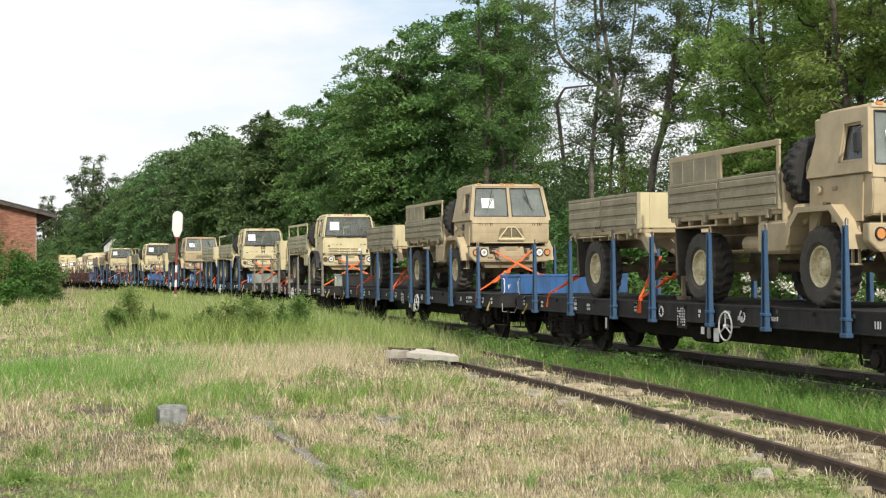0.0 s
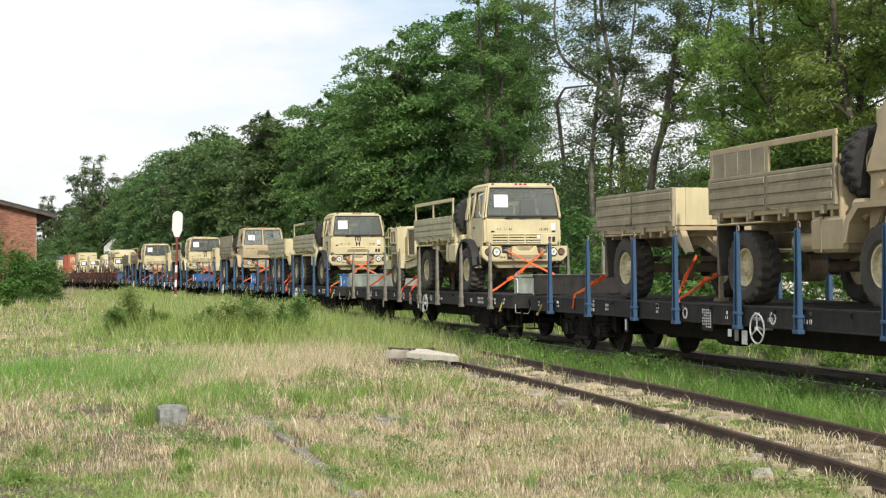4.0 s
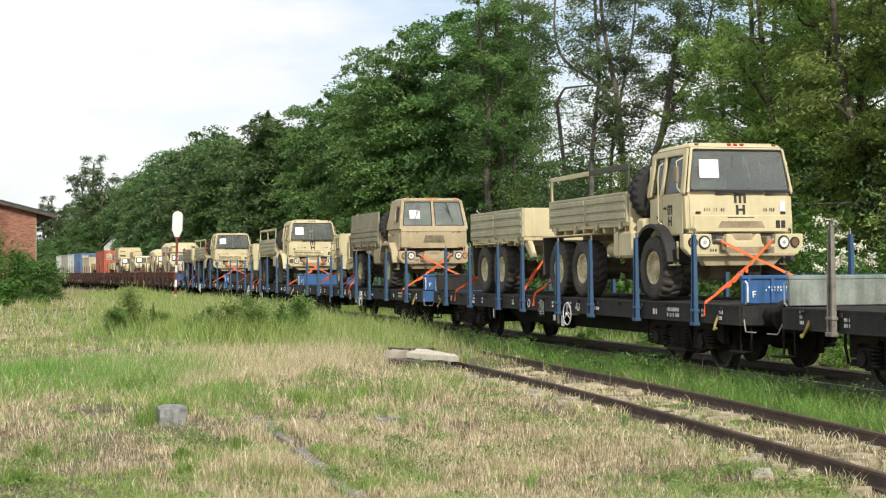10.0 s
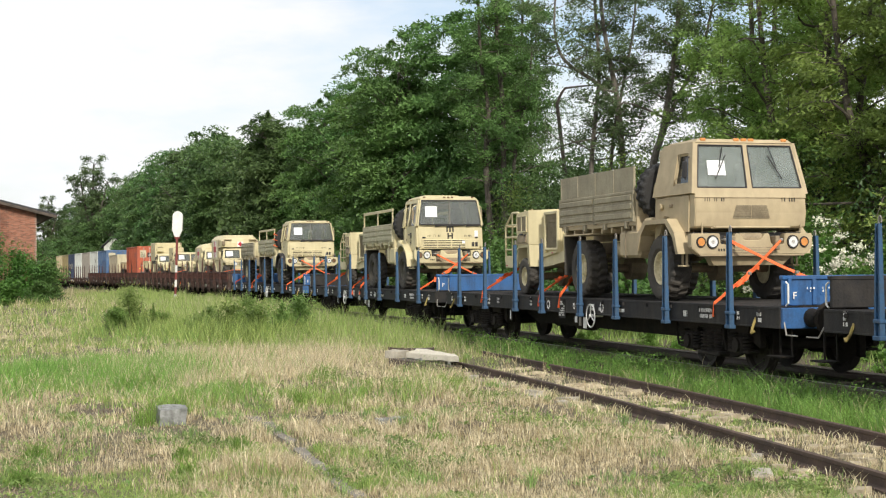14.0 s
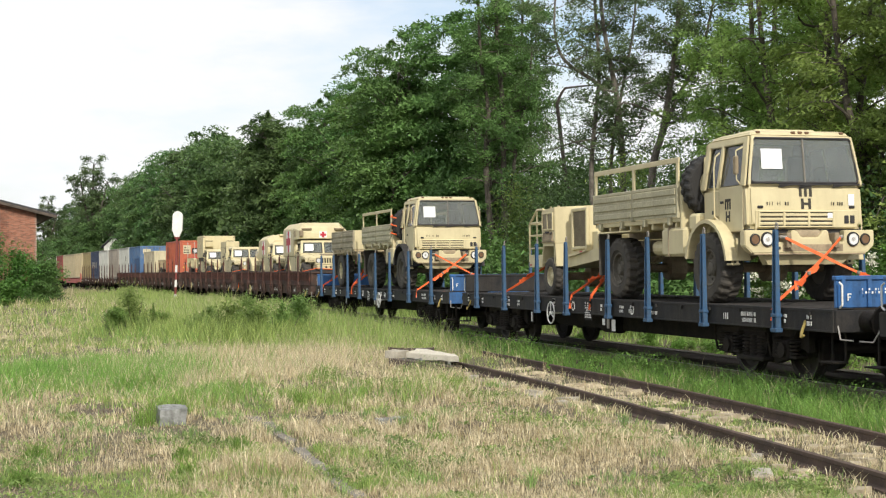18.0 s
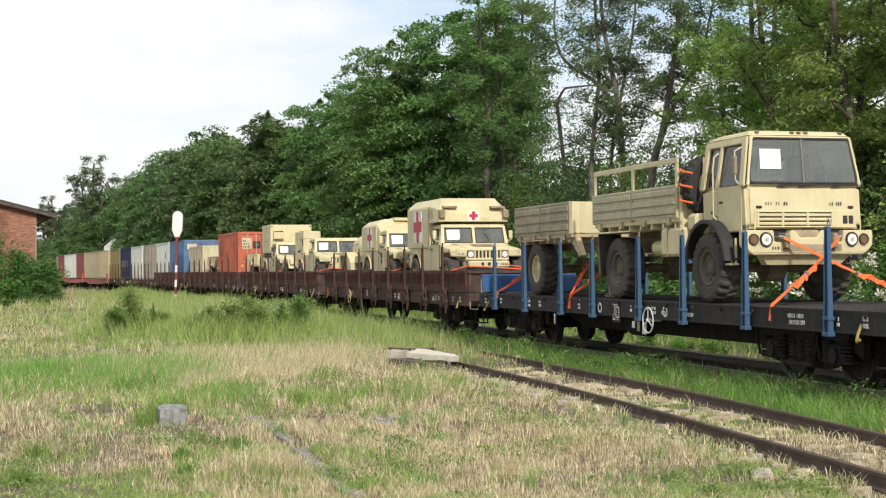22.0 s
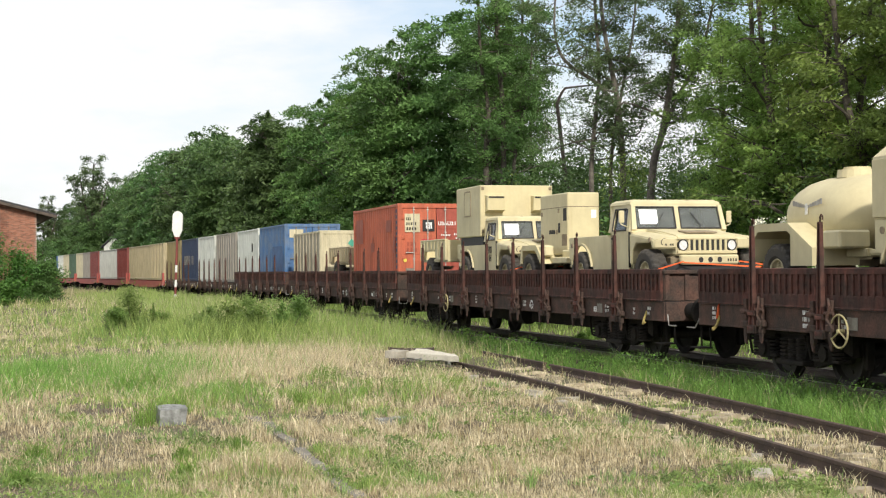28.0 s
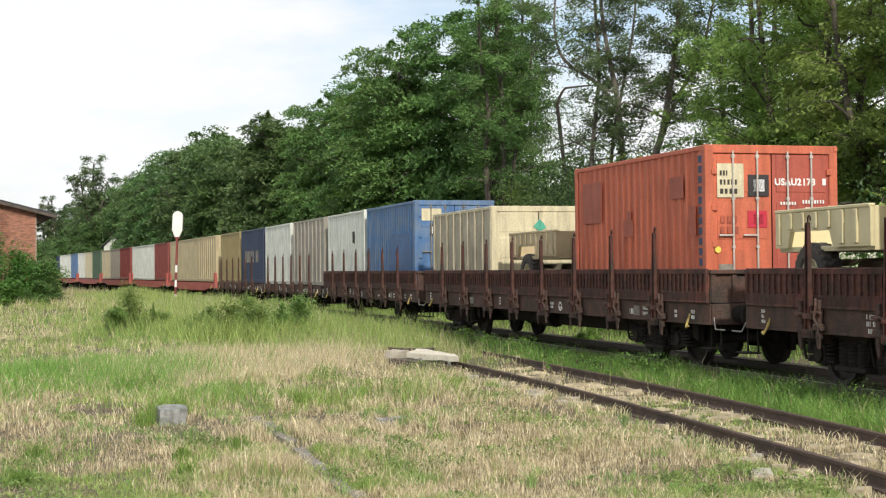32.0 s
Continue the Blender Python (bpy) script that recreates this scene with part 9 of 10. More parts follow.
# ---- brick goods shed and signal ----
def goods_shed():
    v = thing("goods_shed", "old red brick goods shed with a low dark roof", "building", at=pose(-31.05, 112.0, GROUND_Z, 0, 0, 19))
    W_, D_, hz = 11.0, 26.0, 6.75
    top = lambda x: hz + (-x) * 0.26          # roof rises away from the line
    g = G().prism([(-W_, 0), (0, 0), (0, top(0)), (-W_ / 2, top(-W_ / 2)), (-W_, top(0))], 0, 0.36)
    part("gable_wall", g, MORTAR, v)
    part("side_wall", G().box(-0.36, 0.0, 0.36, D_, 0, hz), MORTAR, v)
    part("back_wall", G().box(-W_, -W_ + 0.36, 0.36, D_, 0, hz), MORTAR, v)
    part("far_wall", G().box(-W_ + 0.36, -0.36, D_ - 0.36, D_, 0, hz), MORTAR, v)
    br = G().box(0, 0.235, -0.02, 0.06, 0, 0.062, 0.006).mesh("brick", BRICK)
    rnd, n = random.Random(3), 0
    rows = int(hz / 0.077) + 12
    rest = G()
    for r in range(rows):
        z = 0.02 + r * 0.077
        x = -0.25 - (0.125 if r % 2 else 0.0)
        while x > -4.2:
            if z + 0.07 < top(x):
                if n < 300 and z > 3.6 and x > -2.2:
                    part("brick", br, BRICK, v, m=pose(x, rnd.uniform(-0.004, 0.004), z))
                    n += 1
                else:
                    rest.box(x, x + 0.235, -0.02, 0.06, z, z + 0.062)
            x -= 0.25
    tagged(part("brickwork", rest, BRICK, v), kind="stuff")
    for s, a, b in ((1, -W_ / 2, 1.45), (-1, -W_ / 2, -W_ - 1.0)):
        za, zb = top(-W_ / 2) + 0.02, (top(1.45) if s > 0 else top(1.0)) + 0.02
        part("roof_slope", G().prism([(a, za), (b, zb), (b, zb + 0.16), (a, za + 0.16)], -0.55, D_ + 0.5), ROOFING, v, "dark felted roof slope")
        part("fascia", G().prism([(a, za - 0.18), (b, zb - 0.18), (b, zb + 0.03), (a, za + 0.03)], -0.58, -0.52), SLEEPER, v)
    for k in range(8):
        y = 0.4 + k * 3.4
        part("eaves_bracket", G().prism([(0, hz - 0.9), (0.1, hz - 0.9), (1.3, hz - 0.38), (1.3, hz - 0.26), (0, hz - 0.05)], y - 0.08, y + 0.08), SLEEPER, v)


goods_shed()

sx, sy, _h = line_at(-70.3, 3.0)
sig = thing("line_signal", "white oval-headed signal board on a red and white post", "railway signal", at=pose(sx, sy, GROUND_Z, 0, 2.2, 0) @ Matrix.Diagonal((0.93, 0.93, 0.93, 1)))
g = G()
for k in range(9):
    z0, z1 = 0.35 + 0.45 * k, 0.35 + 0.45 * (k + 1)
    part("post_section", G().cyl((0, 0, z0), (0, 0, z1), 0.075, n=12), WHITE if k % 2 == 0 and k < 6 else C_MAROON, sig, "red or white painted length of post")
part("post_foot", G().cyl((0, 0, 0), (0, 0, 0.4), 0.12, n=12), CONCRETE, sig)
n = 20
outline = [(0.31 * math.cos(2 * math.pi * k / n), 5.62 + 0.31 * math.sin(2 * math.pi * k / n)) for k in range(n // 2 + 1)] + [(-0.31, 4.75), (-0.14, 4.35), (0.14, 4.35), (0.31, 4.75)]
part("signal_head", G().prism(outline, -0.10, 0.10), WHITE, sig, "tall white rounded board")
part("head_bracket", G().box(-0.16, 0.16, -0.08, 0.14, 4.22, 4.38, 0.02), C_MAROON, sig)

# a pale outbuilding among the far trees
ob = thing("outbuilding", "small pale rendered building among the trees", "building", at=pose(-41.0, 188.0, GROUND_Z, 0, 0, -20))
part("wall", G().prism([(-1.6, 0), (1.6, 0), (1.6, 5.4), (0, 6.6), (-1.6, 5.4)], -2, 2), C_WHITE, ob)
for s in (-1, 1):
    part("roof_slope", G().prism([(0, 6.6), (s * 1.9, 5.15), (s * 1.9, 5.3), (0, 6.78)], -2.3, 2.3), ROOFING, ob)


# ---- grass ----
def smooth_noise(x, y, seed, scale):
    """Cheap value noise on arrays."""
    rs = np.random.RandomState(seed)
    tab = rs.rand(64, 64)
    x, y = x / scale, y / scale
    i, j = np.floor(x).astype(int), np.floor(y).astype(int)
    fx, fy = x - i, y - j
    fx, fy = fx * fx * (3 - 2 * fx), fy * fy * (3 - 2 * fy)
    t = lambda a, b: tab[a % 64, b % 64]
    return (t(i, j) * (1 - fx) + t(i + 1, j) * fx) * (1 - fy) + (t(i, j + 1) * (1 - fx) + t(i + 1, j + 1) * fx) * fy


def spot(x, y, cx, cy, rx, ry):
    return np.clip(1.4 - np.hypot((x - cx) / rx, (y - cy) / ry), 0, 1)


def blades(name, label, x, y, h, wd, mat, seed, lean=0.35, fine=True):
    """One blade a point: a bent tapering strip near by, a single three-cornered blade far off."""
    rs, n = np.random.RandomState(seed), len(x)
    bed = line_side(x, y)
    z = np.maximum(ground_height(x, y), np.where((bed > 0) & (bed < 1.5), -0.16 - np.clip(bed - 1.12, 0, 0.38) * 0.68, -9)) - 0.01
    a, b = rs.uniform(0, 2 * np.pi, n), rs.uniform(0, 2 * np.pi, n)
    px, py = np.cos(a) * wd * 0.5, np.sin(a) * wd * 0.5
    l1, l2 = lean * h * rs.uniform(0.1, 0.5, n), lean * h * rs.uniform(0.6, 1.8, n)
    tx, ty = x + np.cos(b) * l2, y + np.sin(b) * l2
    p0, p1, tip = np.stack([x - px, y - py, z], -1), np.stack([x + px, y + py, z], -1), np.stack([tx, ty, z + h], -1)
    if not fine:
        co, f = np.stack([p0, p1, tip], 1).reshape(-1, 3), np.arange(n * 3).reshape(-1, 3)
    else:
        mx, my = x + np.cos(b) * l1, y + np.sin(b) * l1
        p2, p3 = np.stack([mx + px * 0.8, my + py * 0.8, z + h * 0.6], -1), np.stack([mx - px * 0.8, my - py * 0.8, z + h * 0.6], -1)
        co = np.stack([p0, p1, p2, p3, tip], 1).reshape(-1, 3)
        o = (np.arange(n) * 5)[:, None]
        f = np.concatenate([o + np.array([[0, 1, 2]]), o + np.array([[0, 2, 3]]), o + np.array([[3, 2, 4]])], 0)
    return tagged(new(name, mesh_np(name, co, f, mat)), label, "grass", kind="stuff")


def scatter_leaves(name, label, x, y, z, size, mat, seed):
    """Single small leaves, each a three-cornered face."""
    rs, n = np.random.RandomState(seed), len(x)
    p = np.stack([x, y, z], -1)
    a, b = rs.normal(size=(n, 3)), rs.normal(size=(n, 3))
    a /= np.linalg.norm(a, axis=1)[:, None]
    b /= np.linalg.norm(b, axis=1)[:, None]
    sz = (size * rs.uniform(0.6, 1.3, n))[:, None]
    co = np.stack([p, p + a * sz, p + (a * 0.5 + b * 0.5) * sz], 1).reshape(-1, 3)
    return tagged(new(name, mesh_np(name, co, np.arange(n * 3).reshape(-1, 3), mat)), label, "weeds", kind="stuff")


def along(s, sd):
    a = np.interp(s, _s, _turn)
    return np.interp(s, _s, _px) - sd * np.cos(a), np.interp(s, _s, _py) + sd * np.sin(a)


def meadow():
    rs = np.random.RandomState(9)
    n, nc = 380000, 32000
    # tufts, thick near by, thinner far off
    cd = 2.04 / rs.uniform(0.0092, 0.172, nc)
    cx, ch, cg = cd * rs.uniform(-0.335, 0.335, nc), rs.uniform(0.5, 1.5, nc), rs.rand(nc)
    ci = rs.randint(0, nc, n)
    loose = rs.rand(n) < 0.2
    sp = np.where(loose, 0.25, 0.03 + 0.0012 * cd[ci])
    x, y = cx[ci] + rs.normal(size=n) * sp, cd[ci] + rs.normal(size=n) * sp * 1.5
    depth = np.maximum(y, 8.0)
    side = line_side(x, y)
    ss, dd = siding_side(x, y)
    far = np.clip((y - 24) / 16, 0, 1)
    broad = smooth_noise(x, y, 1, 3.4)
    patch = 0.28 * broad + 0.34 * smooth_noise(x, y, 2, 0.8) + 0.38 * smooth_noise(x, y, 3, 0.27)
    lush = np.maximum.reduce([spot(x, y, -6.9, 28.8, 2.8, 3.9), 0.9 * spot(x, y, -7.0, 47, 4.5, 8), 0.6 * spot(x, y, -14, 60, 2.5, 7), 0.7 * spot(x, y, -3.4, 23.5, 1.3, 1.8), 0.5 * spot(x, y, -0.5, 24, 1.0, 1.8), 0.8 * spot(x, y, -4.6, 17.0, 0.5, 0.8), 0.7 * spot(x, y, -2.2, 17.6, 0.5, 0.7), 0.8 * spot(x, y, -1.9, 14.2, 0.5, 0.5)]) * (0.55 + 0.7 * smooth_noise(x, y, 12, 0.8))
    bare = np.maximum.reduce([1.0 * spot(x, y, -5.8, 21.1, 1.6, 1.1), 0.9 * spot(x, y, -20.5, 72, 3.0, 7.0), 0.9 * spot(x, y, -3.9, 13.4, 1.2, 0.7), 0.7 * spot(x, y, 0.3, 18.8, 0.7, 0.5), 0.62 * spot(x, y, -4.4, 16.5, 2.4, 2.6), 0.5 * spot(x, y, 2.0, 14.0, 1.2, 1.2)]) * np.clip(smooth_noise(x, y, 4, 0.5) * 2.5 + 0.1, 0.3, 1)
    strip = np.clip((ss - 1.60) * 5, 0, 1) * np.clip((side - 0.9) * 3, 0, 1) * (dd > -8)
    on_sleeper = (ss > -0.45) & (ss < 1.62) & (dd > -0.3)
    near_rail = (np.abs(ss) < 0.10) & (dd > -0.3) | (np.abs(ss - 1.505) < 0.10) & (dd > 1.5)
    k_along = np.clip((20.35 - y) / 7.2, -0.1, 1.1)
    kerb = np.abs(x - (-2.62 + 1.77 * k_along)) < 0.16
    ok = (side > 1.0) & ~near_rail & (rs.rand(n) > bare * 0.9) & (~on_sleeper | (rs.rand(n) < 0.50)) & ~(kerb & (k_along > 0) & (rs.rand(n) < 0.5))
    green = np.clip((patch - 0.47) * 5.6 + 0.20 + 0.46 * far + lush * 0.7 + strip * 1.2 - 0.5 * on_sleeper - 0.85 * spot(x, y, 2.8, 15.0, 2.2, 3.5) * (ss < 0) - 0.5 * bare, 0, 1)
    is_green = np.where(rs.rand(n) < 0.65, cg[ci], rs.rand(n)) < green
    is_lush = is_green & (rs.rand(n) < np.clip(lush * 0.8 + strip * 0.95 + (patch - 0.5) * (1 - far), 0, 0.95))
    is_thatch = ~is_green & (rs.rand(n) < np.clip(0.45 + 0.5 * bare - 0.35 * far, 0, 1))
    tall = (0.45 + 1.0 * smooth_noise(x, y, 6, 1.7)) * ch[ci]
    edge = np.clip(1 - np.abs(side - 3.0) / 2.4, 0, 1) * np.clip((y - 33) / 20, 0, 1)
    h = rs.uniform(0.05, 0.15, n) * tall * (1 + 0.5 * far) + lush * rs.uniform(0.04, 0.30, n) + strip * rs.uniform(0.03, 0.24, n) + edge * rs.uniform(0.1, 0.75, n) + np.clip((y - 40) / 60, 0, 0.45) * rs.rand(n)
    h = np.where(on_sleeper, h * 0.6, h)
    h = np.where(((ss > -0.75) & (ss < 0) & (dd > -0.3)) | kerb, np.minimum(h, 0.04 + 0.06 * rs.rand(n)), h)
    wd = np.maximum(0.006, depth * 0.00046) * rs.uniform(0.7, 1.5, n)
    for nm, lb, mask, mt, sd in (("dry_grass", "short dry straw-coloured grass", ~is_green & ~is_thatch, STRAW, 1), ("meadow_grass", "ragged pale green meadow grass", is_green & ~is_lush, BLADE, 2), ("lush_grass", "lush bright green grass and weeds", is_lush, BLADE_LUSH, 3), ("matted_grass", "matted dead brown grass", is_thatch, THATCH, 4)):
        for fine in (True, False):
            m = mask & ok & ((y < 27) == fine)
            blades(nm, lb, x[m], y[m], h[m] * (0.5 if mt is THATCH else 1), wd[m], mt, sd, lean=1.3 if mt is THATCH else 0.4, fine=fine)
    # fresh green tufts standing in the dry grass
    k = 190
    td = 2.04 / rs.uniform(0.05, 0.17, k)
    tx = td * rs.uniform(-0.33, 0.30, k)
    X, Y = np.repeat(tx, 46) + rs.normal(size=k * 46) * np.repeat(rs.uniform(0.03, 0.14, k), 46), np.repeat(td, 46) + rs.normal(size=k * 46) * 0.07
    ss, dd = siding_side(X, Y)
    m = (line_side(X, Y) > 1.2) & ~((ss > -0.35) & (ss < 1.7) & (dd > -0.5))
    blades("green_tufts", "fresh green tufts standing in the dry grass", X[m], Y[m], np.repeat(rs.uniform(0.07, 0.19, k), 46)[m] * rs.uniform(0.5, 1.2, m.sum()), np.maximum(0.007, Y[m] * 0.00055), WEED, 41, lean=0.6)
    # stems of grass among the bushes
    bx, by = np.array([-10.9, -9.9, -7.2, -6.0, -5.0, -4.1, -6.8, -8.4, -5.6]), np.array([51, 50, 45, 43.5, 42, 42.5, 47, 47, 44.0])
    X, Y = np.repeat(bx, 700) + rs.normal(size=6300) * 0.9, np.repeat(by, 700) + rs.normal(size=6300) * 1.3
    blades("bush_grass", "long green grass growing through the low bushes", X, Y, rs.uniform(0.25, 0.85, 6300), np.full(6300, 0.03), BLADE, 42, lean=0.4, fine=False)
    # rank green weeds between the siding and the running line
    k = 26000
    s, sd = rs.uniform(-32, 4, k), rs.uniform(0.85, 6.0, k)
    X, Y = along(s, sd)
    ss, dd = siding_side(X, Y)
    m = (ss > 1.66 + 0.2 * rs.rand(k)) & (Y > 8)
    hh = rs.uniform(0.14, 0.44, k) * (0.5 + smooth_noise(X, Y, 14, 0.9)) * np.clip((sd - 0.6) / 0.7, 0.35, 1)
    blades("trackside_weeds", "rank bright green weeds between the tracks", X[m], Y[m], hh[m], np.maximum(0.010, Y[m] * 0.0007), TUFT, 6, lean=0.5)
    # the same strip's small-leaved weeds
    k = 90000
    s, sd = rs.uniform(-30, 3, k), rs.uniform(0.85, 5.5, k)
    X, Y = along(s, sd)
    ss, dd = siding_side(X, Y)
    m = (ss > 1.68 + 0.15 * rs.rand(k)) & (Y > 9) & (smooth_noise(X, Y, 16, 0.35) > 0.22)
    X, Y, sd = X[m], Y[m], sd[m]
    top = (0.20 + 0.42 * smooth_noise(X, Y, 17, 0.55)) * np.clip((sd - 0.6) / 0.6, 0.4, 1)
    scatter_leaves("trackside_leaves", "small-leaved bright green weeds between the tracks", X, Y, ground_height(X, Y) + top * rs.rand(len(X)) ** 0.6, np.maximum(0.03, Y * 0.0017), BLADE_LUSH, 44)
    # a patch of long lush grass
    k = 12000
    X, Y = -7.0 + 1.6 * rs.normal(size=k), 28.8 + 2.2 * rs.normal(size=k)
    m = smooth_noise(X, Y, 18, 0.7) > 0.30
    blades("lush_patch", "patch of long lush green grass", X[m], Y[m], rs.uniform(0.14, 0.50, m.sum()) * (0.5 + 0.8 * smooth_noise(X, Y, 28, 0.6))[m], np.full(m.sum(), 0.016), BLADE_LUSH, 45, lean=0.4, fine=False)
    k = 350
    X, Y = along(rs.uniform(-24, 2, k), rs.uniform(0.95, 2.2, k))
    m = Y > 9
    blades("seed_stalks", "thin brown seed stalks beside the rail", X[m], Y[m], rs.uniform(0.2, 0.5, m.sum()), np.full(m.sum(), 0.008), THATCH, 43, lean=0.25)
    # seed heads along the line and taller stalks
    k = 9000
    X, Y = along(rs.uniform(-150, -16, k), 1.3 + 5.0 * rs.rand(k) ** 1.5)
    ss, dd = siding_side(X, Y)
    m = ~((ss < 1.7) & (dd > -1))
    blades("seeding_grass", "tall pale grass gone to seed beside the line", X[m], Y[m], rs.uniform(0.15, 0.55, m.sum()), np.maximum(0.004, Y[m] * 0.0002), SEED, 7, lean=0.3)
    # long soft grass along the line
    k = 42000
    s, sd = rs.uniform(-105, -20, k), 1.25 + 4.6 * rs.rand(k) ** 1.3
    X, Y = along(s, sd)
    ss, dd = siding_side(X, Y)
    m = (Y > 33) & (dd < -2)
    hh = (0.30 + 0.55 * rs.rand(k)) * (0.6 + 0.7 * smooth_noise(X, Y, 15, 1.6)) * np.clip((-s - 17) / 9, 0.3, 1) * np.clip(1.3 - sd / 8, 0.35, 1) * 1.15
    g2 = rs.rand(k) < 0.8
    for mk, mt, sd2 in ((g2, BLADE, 31), (~g2, SEED, 32)):
        blades("long_grass", "long soft pale green grass beside the line", X[m & mk], Y[m & mk], hh[m & mk], Y[m & mk] * 0.00055, mt, sd2, lean=0.35, fine=False)
    # single tufts and low leafy weeds, each at its place
    for nm, lb, spots, cnt, hi, mt, sd2 in (("tall_tufts", "tall tufts of rank green grass", ((-3.96, 19.6, 0.22, 0.50), (-3.79, 20.6, 0.3, 0.4), (-2.74, 15.3, 0.10, 0.22), (-2.20, 15.8, 0.10, 0.30), (-2.54, 14.4, 0.16, 0.22), (-2.16, 22.2, 0.2, 0.34), (-4.50, 16.2, 0.16, 0.28), (-4.03, 14.0, 0.12, 0.24), (-2.15, 26.5, 0.3, 0.4), (-0.38, 19.5, 0.35, 0.22), (-0.07, 17.6, 0.3, 0.18), (0.11, 25.4, 0.3, 0.25), (-5.44, 26.0, 0.5, 0.45)), 260, 1.0, BLADE_LUSH, 47),
                                            ("leafy_weeds", "low dark leafy weeds in the dry grass", ((-2.88, 17.0, 0.32, 0.10), (-2.71, 16.6, 0.2, 0.09), (-0.78, 24.5, 0.35, 0.16), (-1.84, 25.6, 0.35, 0.2), (0.35, 20.8, 0.40, 0.13), (1.07, 18.9, 0.40, 0.14), (1.78, 17.9, 0.40, 0.12), (2.29, 17.0, 0.45, 0.12), (2.77, 14.3, 0.22, 0.10), (3.47, 13.6, 0.18, 0.10), (-4.76, 16.8, 0.4, 0.14), (-0.37, 28.6, 0.35, 0.22), (-0.23, 30.0, 0.3, 0.2), (0.69, 22.7, 0.35, 0.12)), 1500, 0.55, WEED, 48)):
        q = np.array(spots)
        if mt is WEED:
            q[:, 2] *= 1.6
            td = 2.04 / rs.uniform(0.075, 0.165, 40)
            more = np.stack([td * rs.uniform(-0.31, 0.30, 40), td, rs.uniform(0.12, 0.45, 40), rs.uniform(0.05, 0.12, 40)], -1)
            more = more[siding_side(more[:, 0], more[:, 1])[0] < -0.6]
            q, cnt = np.concatenate([q, more]), 380
        pk = np.repeat(np.arange(len(q)), cnt)
        X, Y = q[pk, 0] + rs.normal(size=len(pk)) * q[pk, 2] * 0.55, q[pk, 1] + rs.normal(size=len(pk)) * q[pk, 2] * 0.8
        fall = np.exp(-0.5 * (((X - q[pk, 0]) / q[pk, 2]) ** 2 + ((Y - q[pk, 1]) / q[pk, 2]) ** 2))
        if mt is BLADE_LUSH:
            blades(nm, lb, X, Y, q[pk, 3] * fall * rs.uniform(0.4, 1.1, len(pk)), np.full(len(pk), 0.011), mt, sd2, lean=0.45)
        else:
            scatter_leaves(nm, lb, X, Y, ground_height(X, Y) + 1.4 * q[pk, 3] * fall * rs.rand(len(pk)) ** 0.7, np.full(len(pk), 0.048), mt, sd2)
    # long pale straw standing between the patches of green
    k = 16000
    X, Y = -3.4 + 2.0 * rs.normal(size=k), 31.0 + 3.6 * rs.normal(size=k)
    ss, dd = siding_side(X, Y)
    m = (smooth_noise(X, Y, 19, 0.9) > 0.35) & (line_side(X, Y) > 3.0) & (ss < -0.4)
    blades("standing_straw", "long pale straw left standing in the meadow", X[m], Y[m], rs.uniform(0.12, 0.42, m.sum()), np.full(m.sum(), 0.013), STRAW, 49, lean=0.45, fine=False)
    # dry tufts leaning on the siding rails
    k = 5000
    d = rs.uniform(0.3, 19, k)
    off = np.where(rs.rand(k) < 0.6, -rs.uniform(0.06, 0.5, k), rs.uniform(0.06, 1.45, k))
    m = smooth_noise(d, off, 33, 0.35) > 0.42
    P = np.array([siding_at(a, b) for a, b in zip(d[m], off[m])])
    pale = rs.rand(len(P)) < 0.8
    for mk, mt, sd2 in ((pale, STRAW, 52), (~pale, WEED, 53)):
        blades("rail_tufts", "dry tufts of grass growing against the siding rails", P[mk, 0], P[mk, 1], rs.uniform(0.05, 0.19, mk.sum()), np.full(mk.sum(), 0.010), mt, sd2, lean=0.5)
    # a thick tuft round the signal's foot
    X, Y = sx + 0.9 * rs.normal(size=700), sy - 0.8 + 0.9 * rs.normal(size=700)
    blades("signal_grass", "long grass round the foot of the signal", X, Y, rs.uniform(0.4, 0.95, 700), np.full(700, 0.05), BLADE, 46, lean=0.3, fine=False)
    # the rest of the meadow, out of view, thinly
    k = 26000
    X, Y = rs.uniform(-40, 24, k), rs.uniform(-25, 60, k)
    m = (line_side(X, Y) > 1.6) & (np.abs(X) > 0.34 * np.maximum(Y, 0))
    blades("outer_grass", "thin dry grass across the meadow", X[m], Y[m], rs.uniform(0.08, 0.3, m.sum()), np.full(m.sum(), 0.03), BLADE, 8, fine=False)
    # pale grass and weeds behind the line
    k = 26000
    X, Y = along(rs.uniform(-150, 15, k), -1.9 - 5.5 * rs.rand(k))
    sd = line_side(X, Y)
    hh = rs.uniform(0.1, 0.55, k) * np.clip((-sd - 1.7) / 2.5, 0.2, 1.4)
    m = rs.rand(k) < 0.7
    blades("verge_grass", "pale green grass behind the line", X[m], Y[m], hh[m], np.maximum(0.02, Y[m] * 0.0006), BLADE, 11, fine=False)
    blades("verge_weeds", "rank green weeds behind the line", X[~m], Y[~m], hh[~m] * 1.3, np.maximum(0.02, Y[~m] * 0.0006), BLADE_LUSH, 12, fine=False)


meadow()


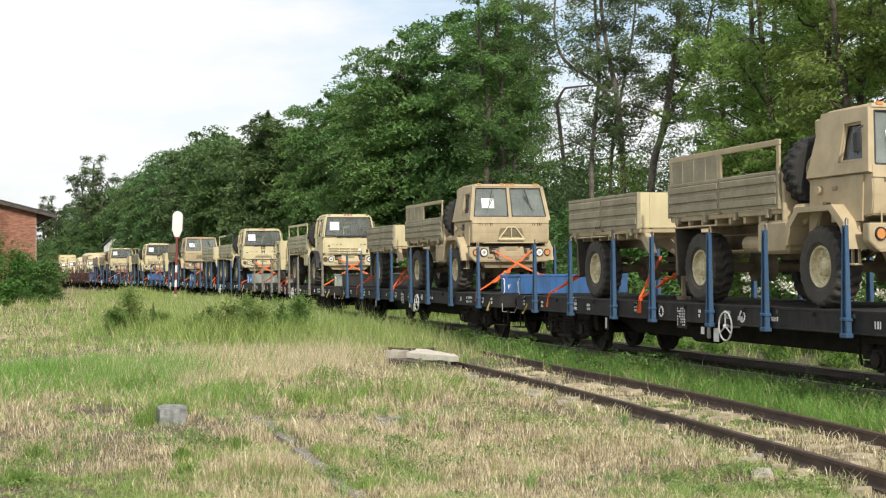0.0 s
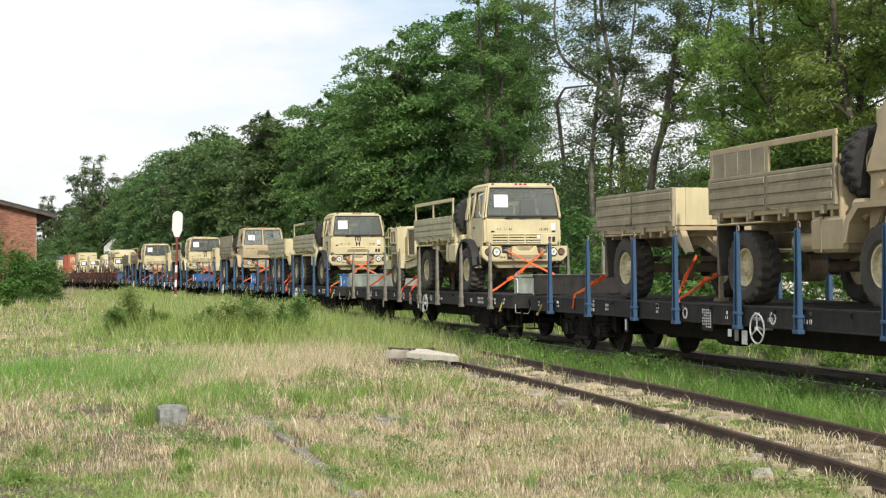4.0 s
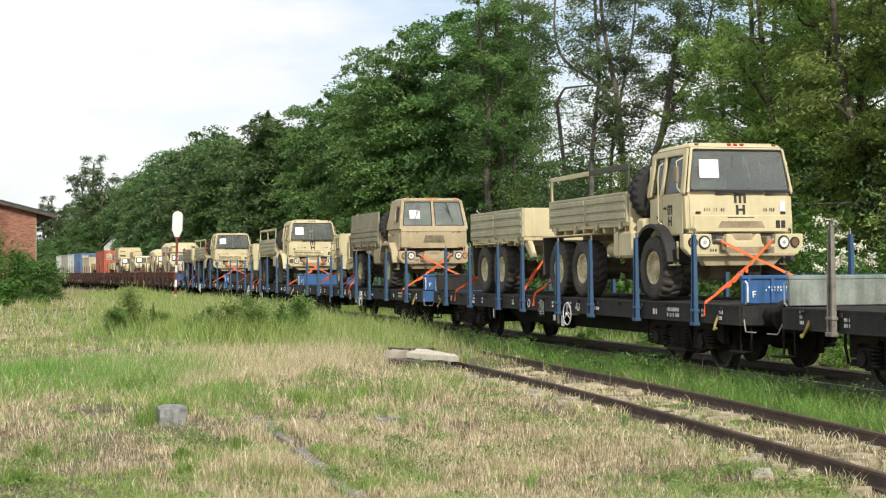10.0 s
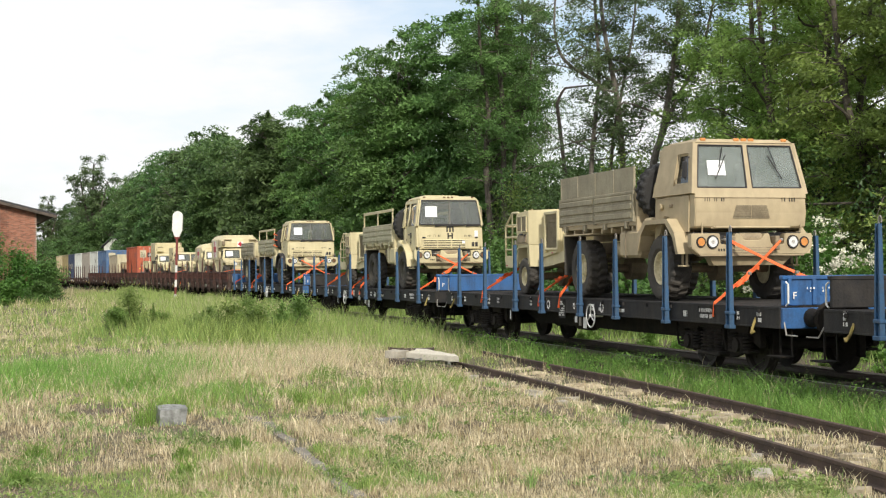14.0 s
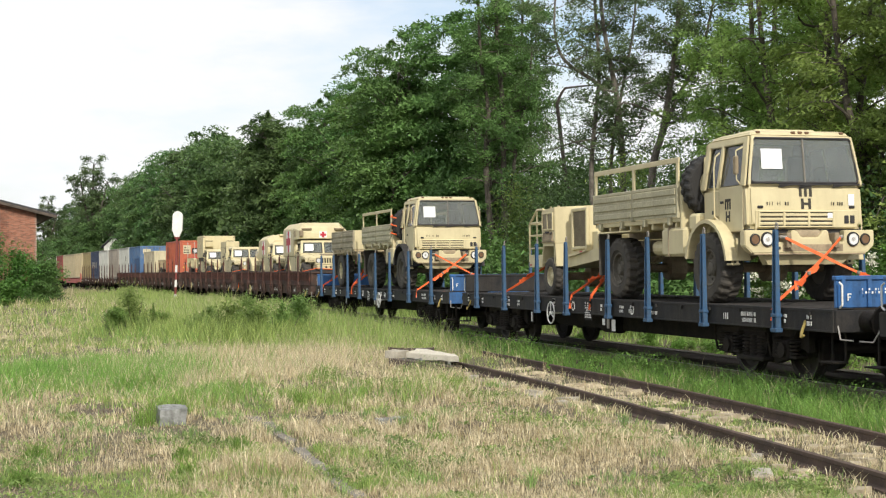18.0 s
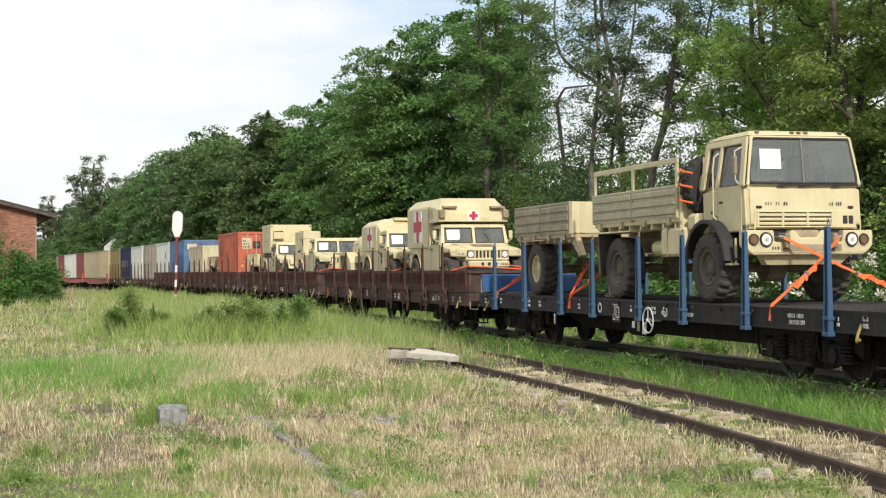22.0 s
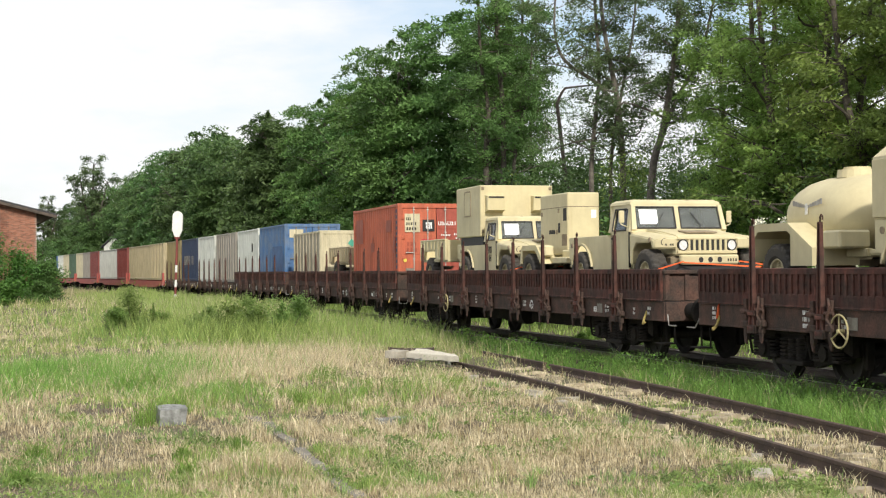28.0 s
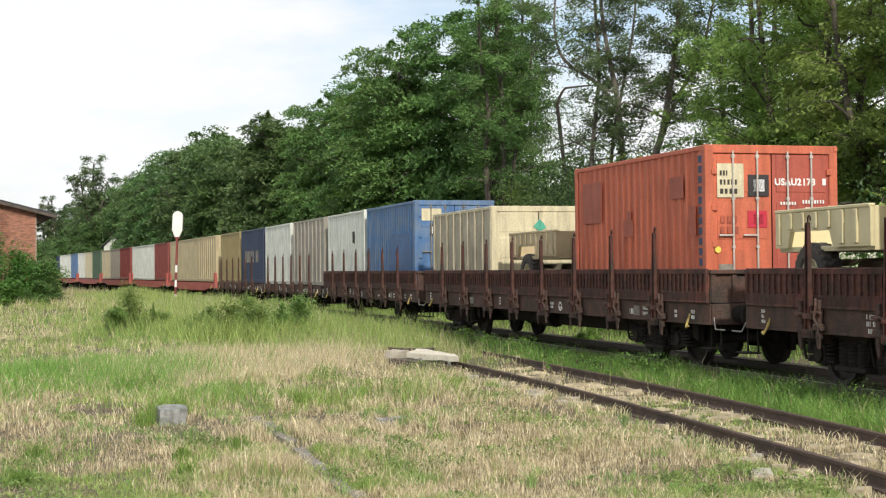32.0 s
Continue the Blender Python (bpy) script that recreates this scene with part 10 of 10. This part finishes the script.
def weed(x, y, h, seed):
    ob = thing("meadow_weed", "broad-leaved green weed in the dry grass", "plant", "weeds in the meadow", at=pose(x, y, float(ground_height(x, y))))
    rs, g = np.random.RandomState(seed), G()
    for k in range(16):
        a, ln, up = rs.uniform(0, 6.28), h * rs.uniform(0.7, 1.2), rs.uniform(0.3, 1.0)
        d, w = Vector((math.cos(a), math.sin(a), up)).normalized(), Vector((-math.sin(a), math.cos(a), 0)) * h * 0.14
        p = Vector((0, 0, 0))
        q, r = d * ln * 0.5, d * ln + Vector((0, 0, -0.2 * ln))
        g.add([p - w * 0.2, p + w * 0.2, q + w, r, q - w], [(0, 1, 2, 4), (4, 2, 3)])
    part("leaf_rosette", g, TUFT, ob)


_rw = np.random.RandomState(21)
for k in range(46):
    d = 2.04 / _rw.uniform(0.04, 0.168)
    x = d * _rw.uniform(-0.3, 0.3)
    if line_side(x, d) > 2 and not (-0.4 < siding_side(np.array(x), np.array(d))[0] < 1.9):
        weed(x, d, _rw.uniform(0.07, 0.15), 200 + k)
_ch = G().box(-0.07, 0.07, -0.10, 0.10, -0.42, -0.36, 0.012).box(-0.03, 0.03, 0.05, 0.085, -0.37, -0.325, 0.01).box(-0.03, 0.03, -0.085, -0.05, -0.37, -0.325, 0.01).mesh("rail_chair", RAIL)
for k in range(24):          # chairs that hold the near rail
    x, y = siding_at(0.9 + 0.70 * k, 0)
    part("rail_chair", _ch, RAIL, siding, m=pose(x, y, 0, 0, 0, 12.9))
for k in range(34):          # rubble on the meadow side of the near rail
    d = _rw.uniform(1.5, 9) if k < 24 else _rw.uniform(9, 18)
    x, y = siding_at(d, -_rw.uniform(0.2, 0.75))
    lump("ballast_stone", _rw.uniform(0.08, 0.34), _rw.uniform(0.07, 0.2), 0.08, SANDY if k % 3 else CONCRETE, "broken pale stone lying beside the siding rail", "stone", pose(x, y, -0.345, 0, _rw.uniform(-8, 8), _rw.uniform(0, 180)), 130.0 + k, 0.2)["group"] = "stones in the siding"
for k in range(60):          # pale stones between the siding rails
    d = _rw.uniform(2, 18)
    x, y = siding_at(d, _rw.uniform(-0.4, 1.35))
    lump("ballast_stone", _rw.uniform(0.1, 0.3), _rw.uniform(0.08, 0.2), 0.09, SANDY, "flat pale stone between the siding rails", "stone", pose(x, y, -0.37, 0, 0, _rw.uniform(0, 180)), 30.0 + k, 0.15)["group"] = "stones in the siding"


# ---- motion of the train ----
def motions():
    times = [float(k) for k in range(33)]
    for ob, u, local in RIDERS:
        walk(ob, [(t, ride_at(u + rolled(t)) @ local) for t in times])
    fine = [k / 10 for k in range(321)]
    for ob, x, r in SPINNERS:
        walk(ob, [(t, pose(x, 0, r, 0, math.degrees((rolled(t) - rolled(0)) / r), 0)) for t in fine])


motions()
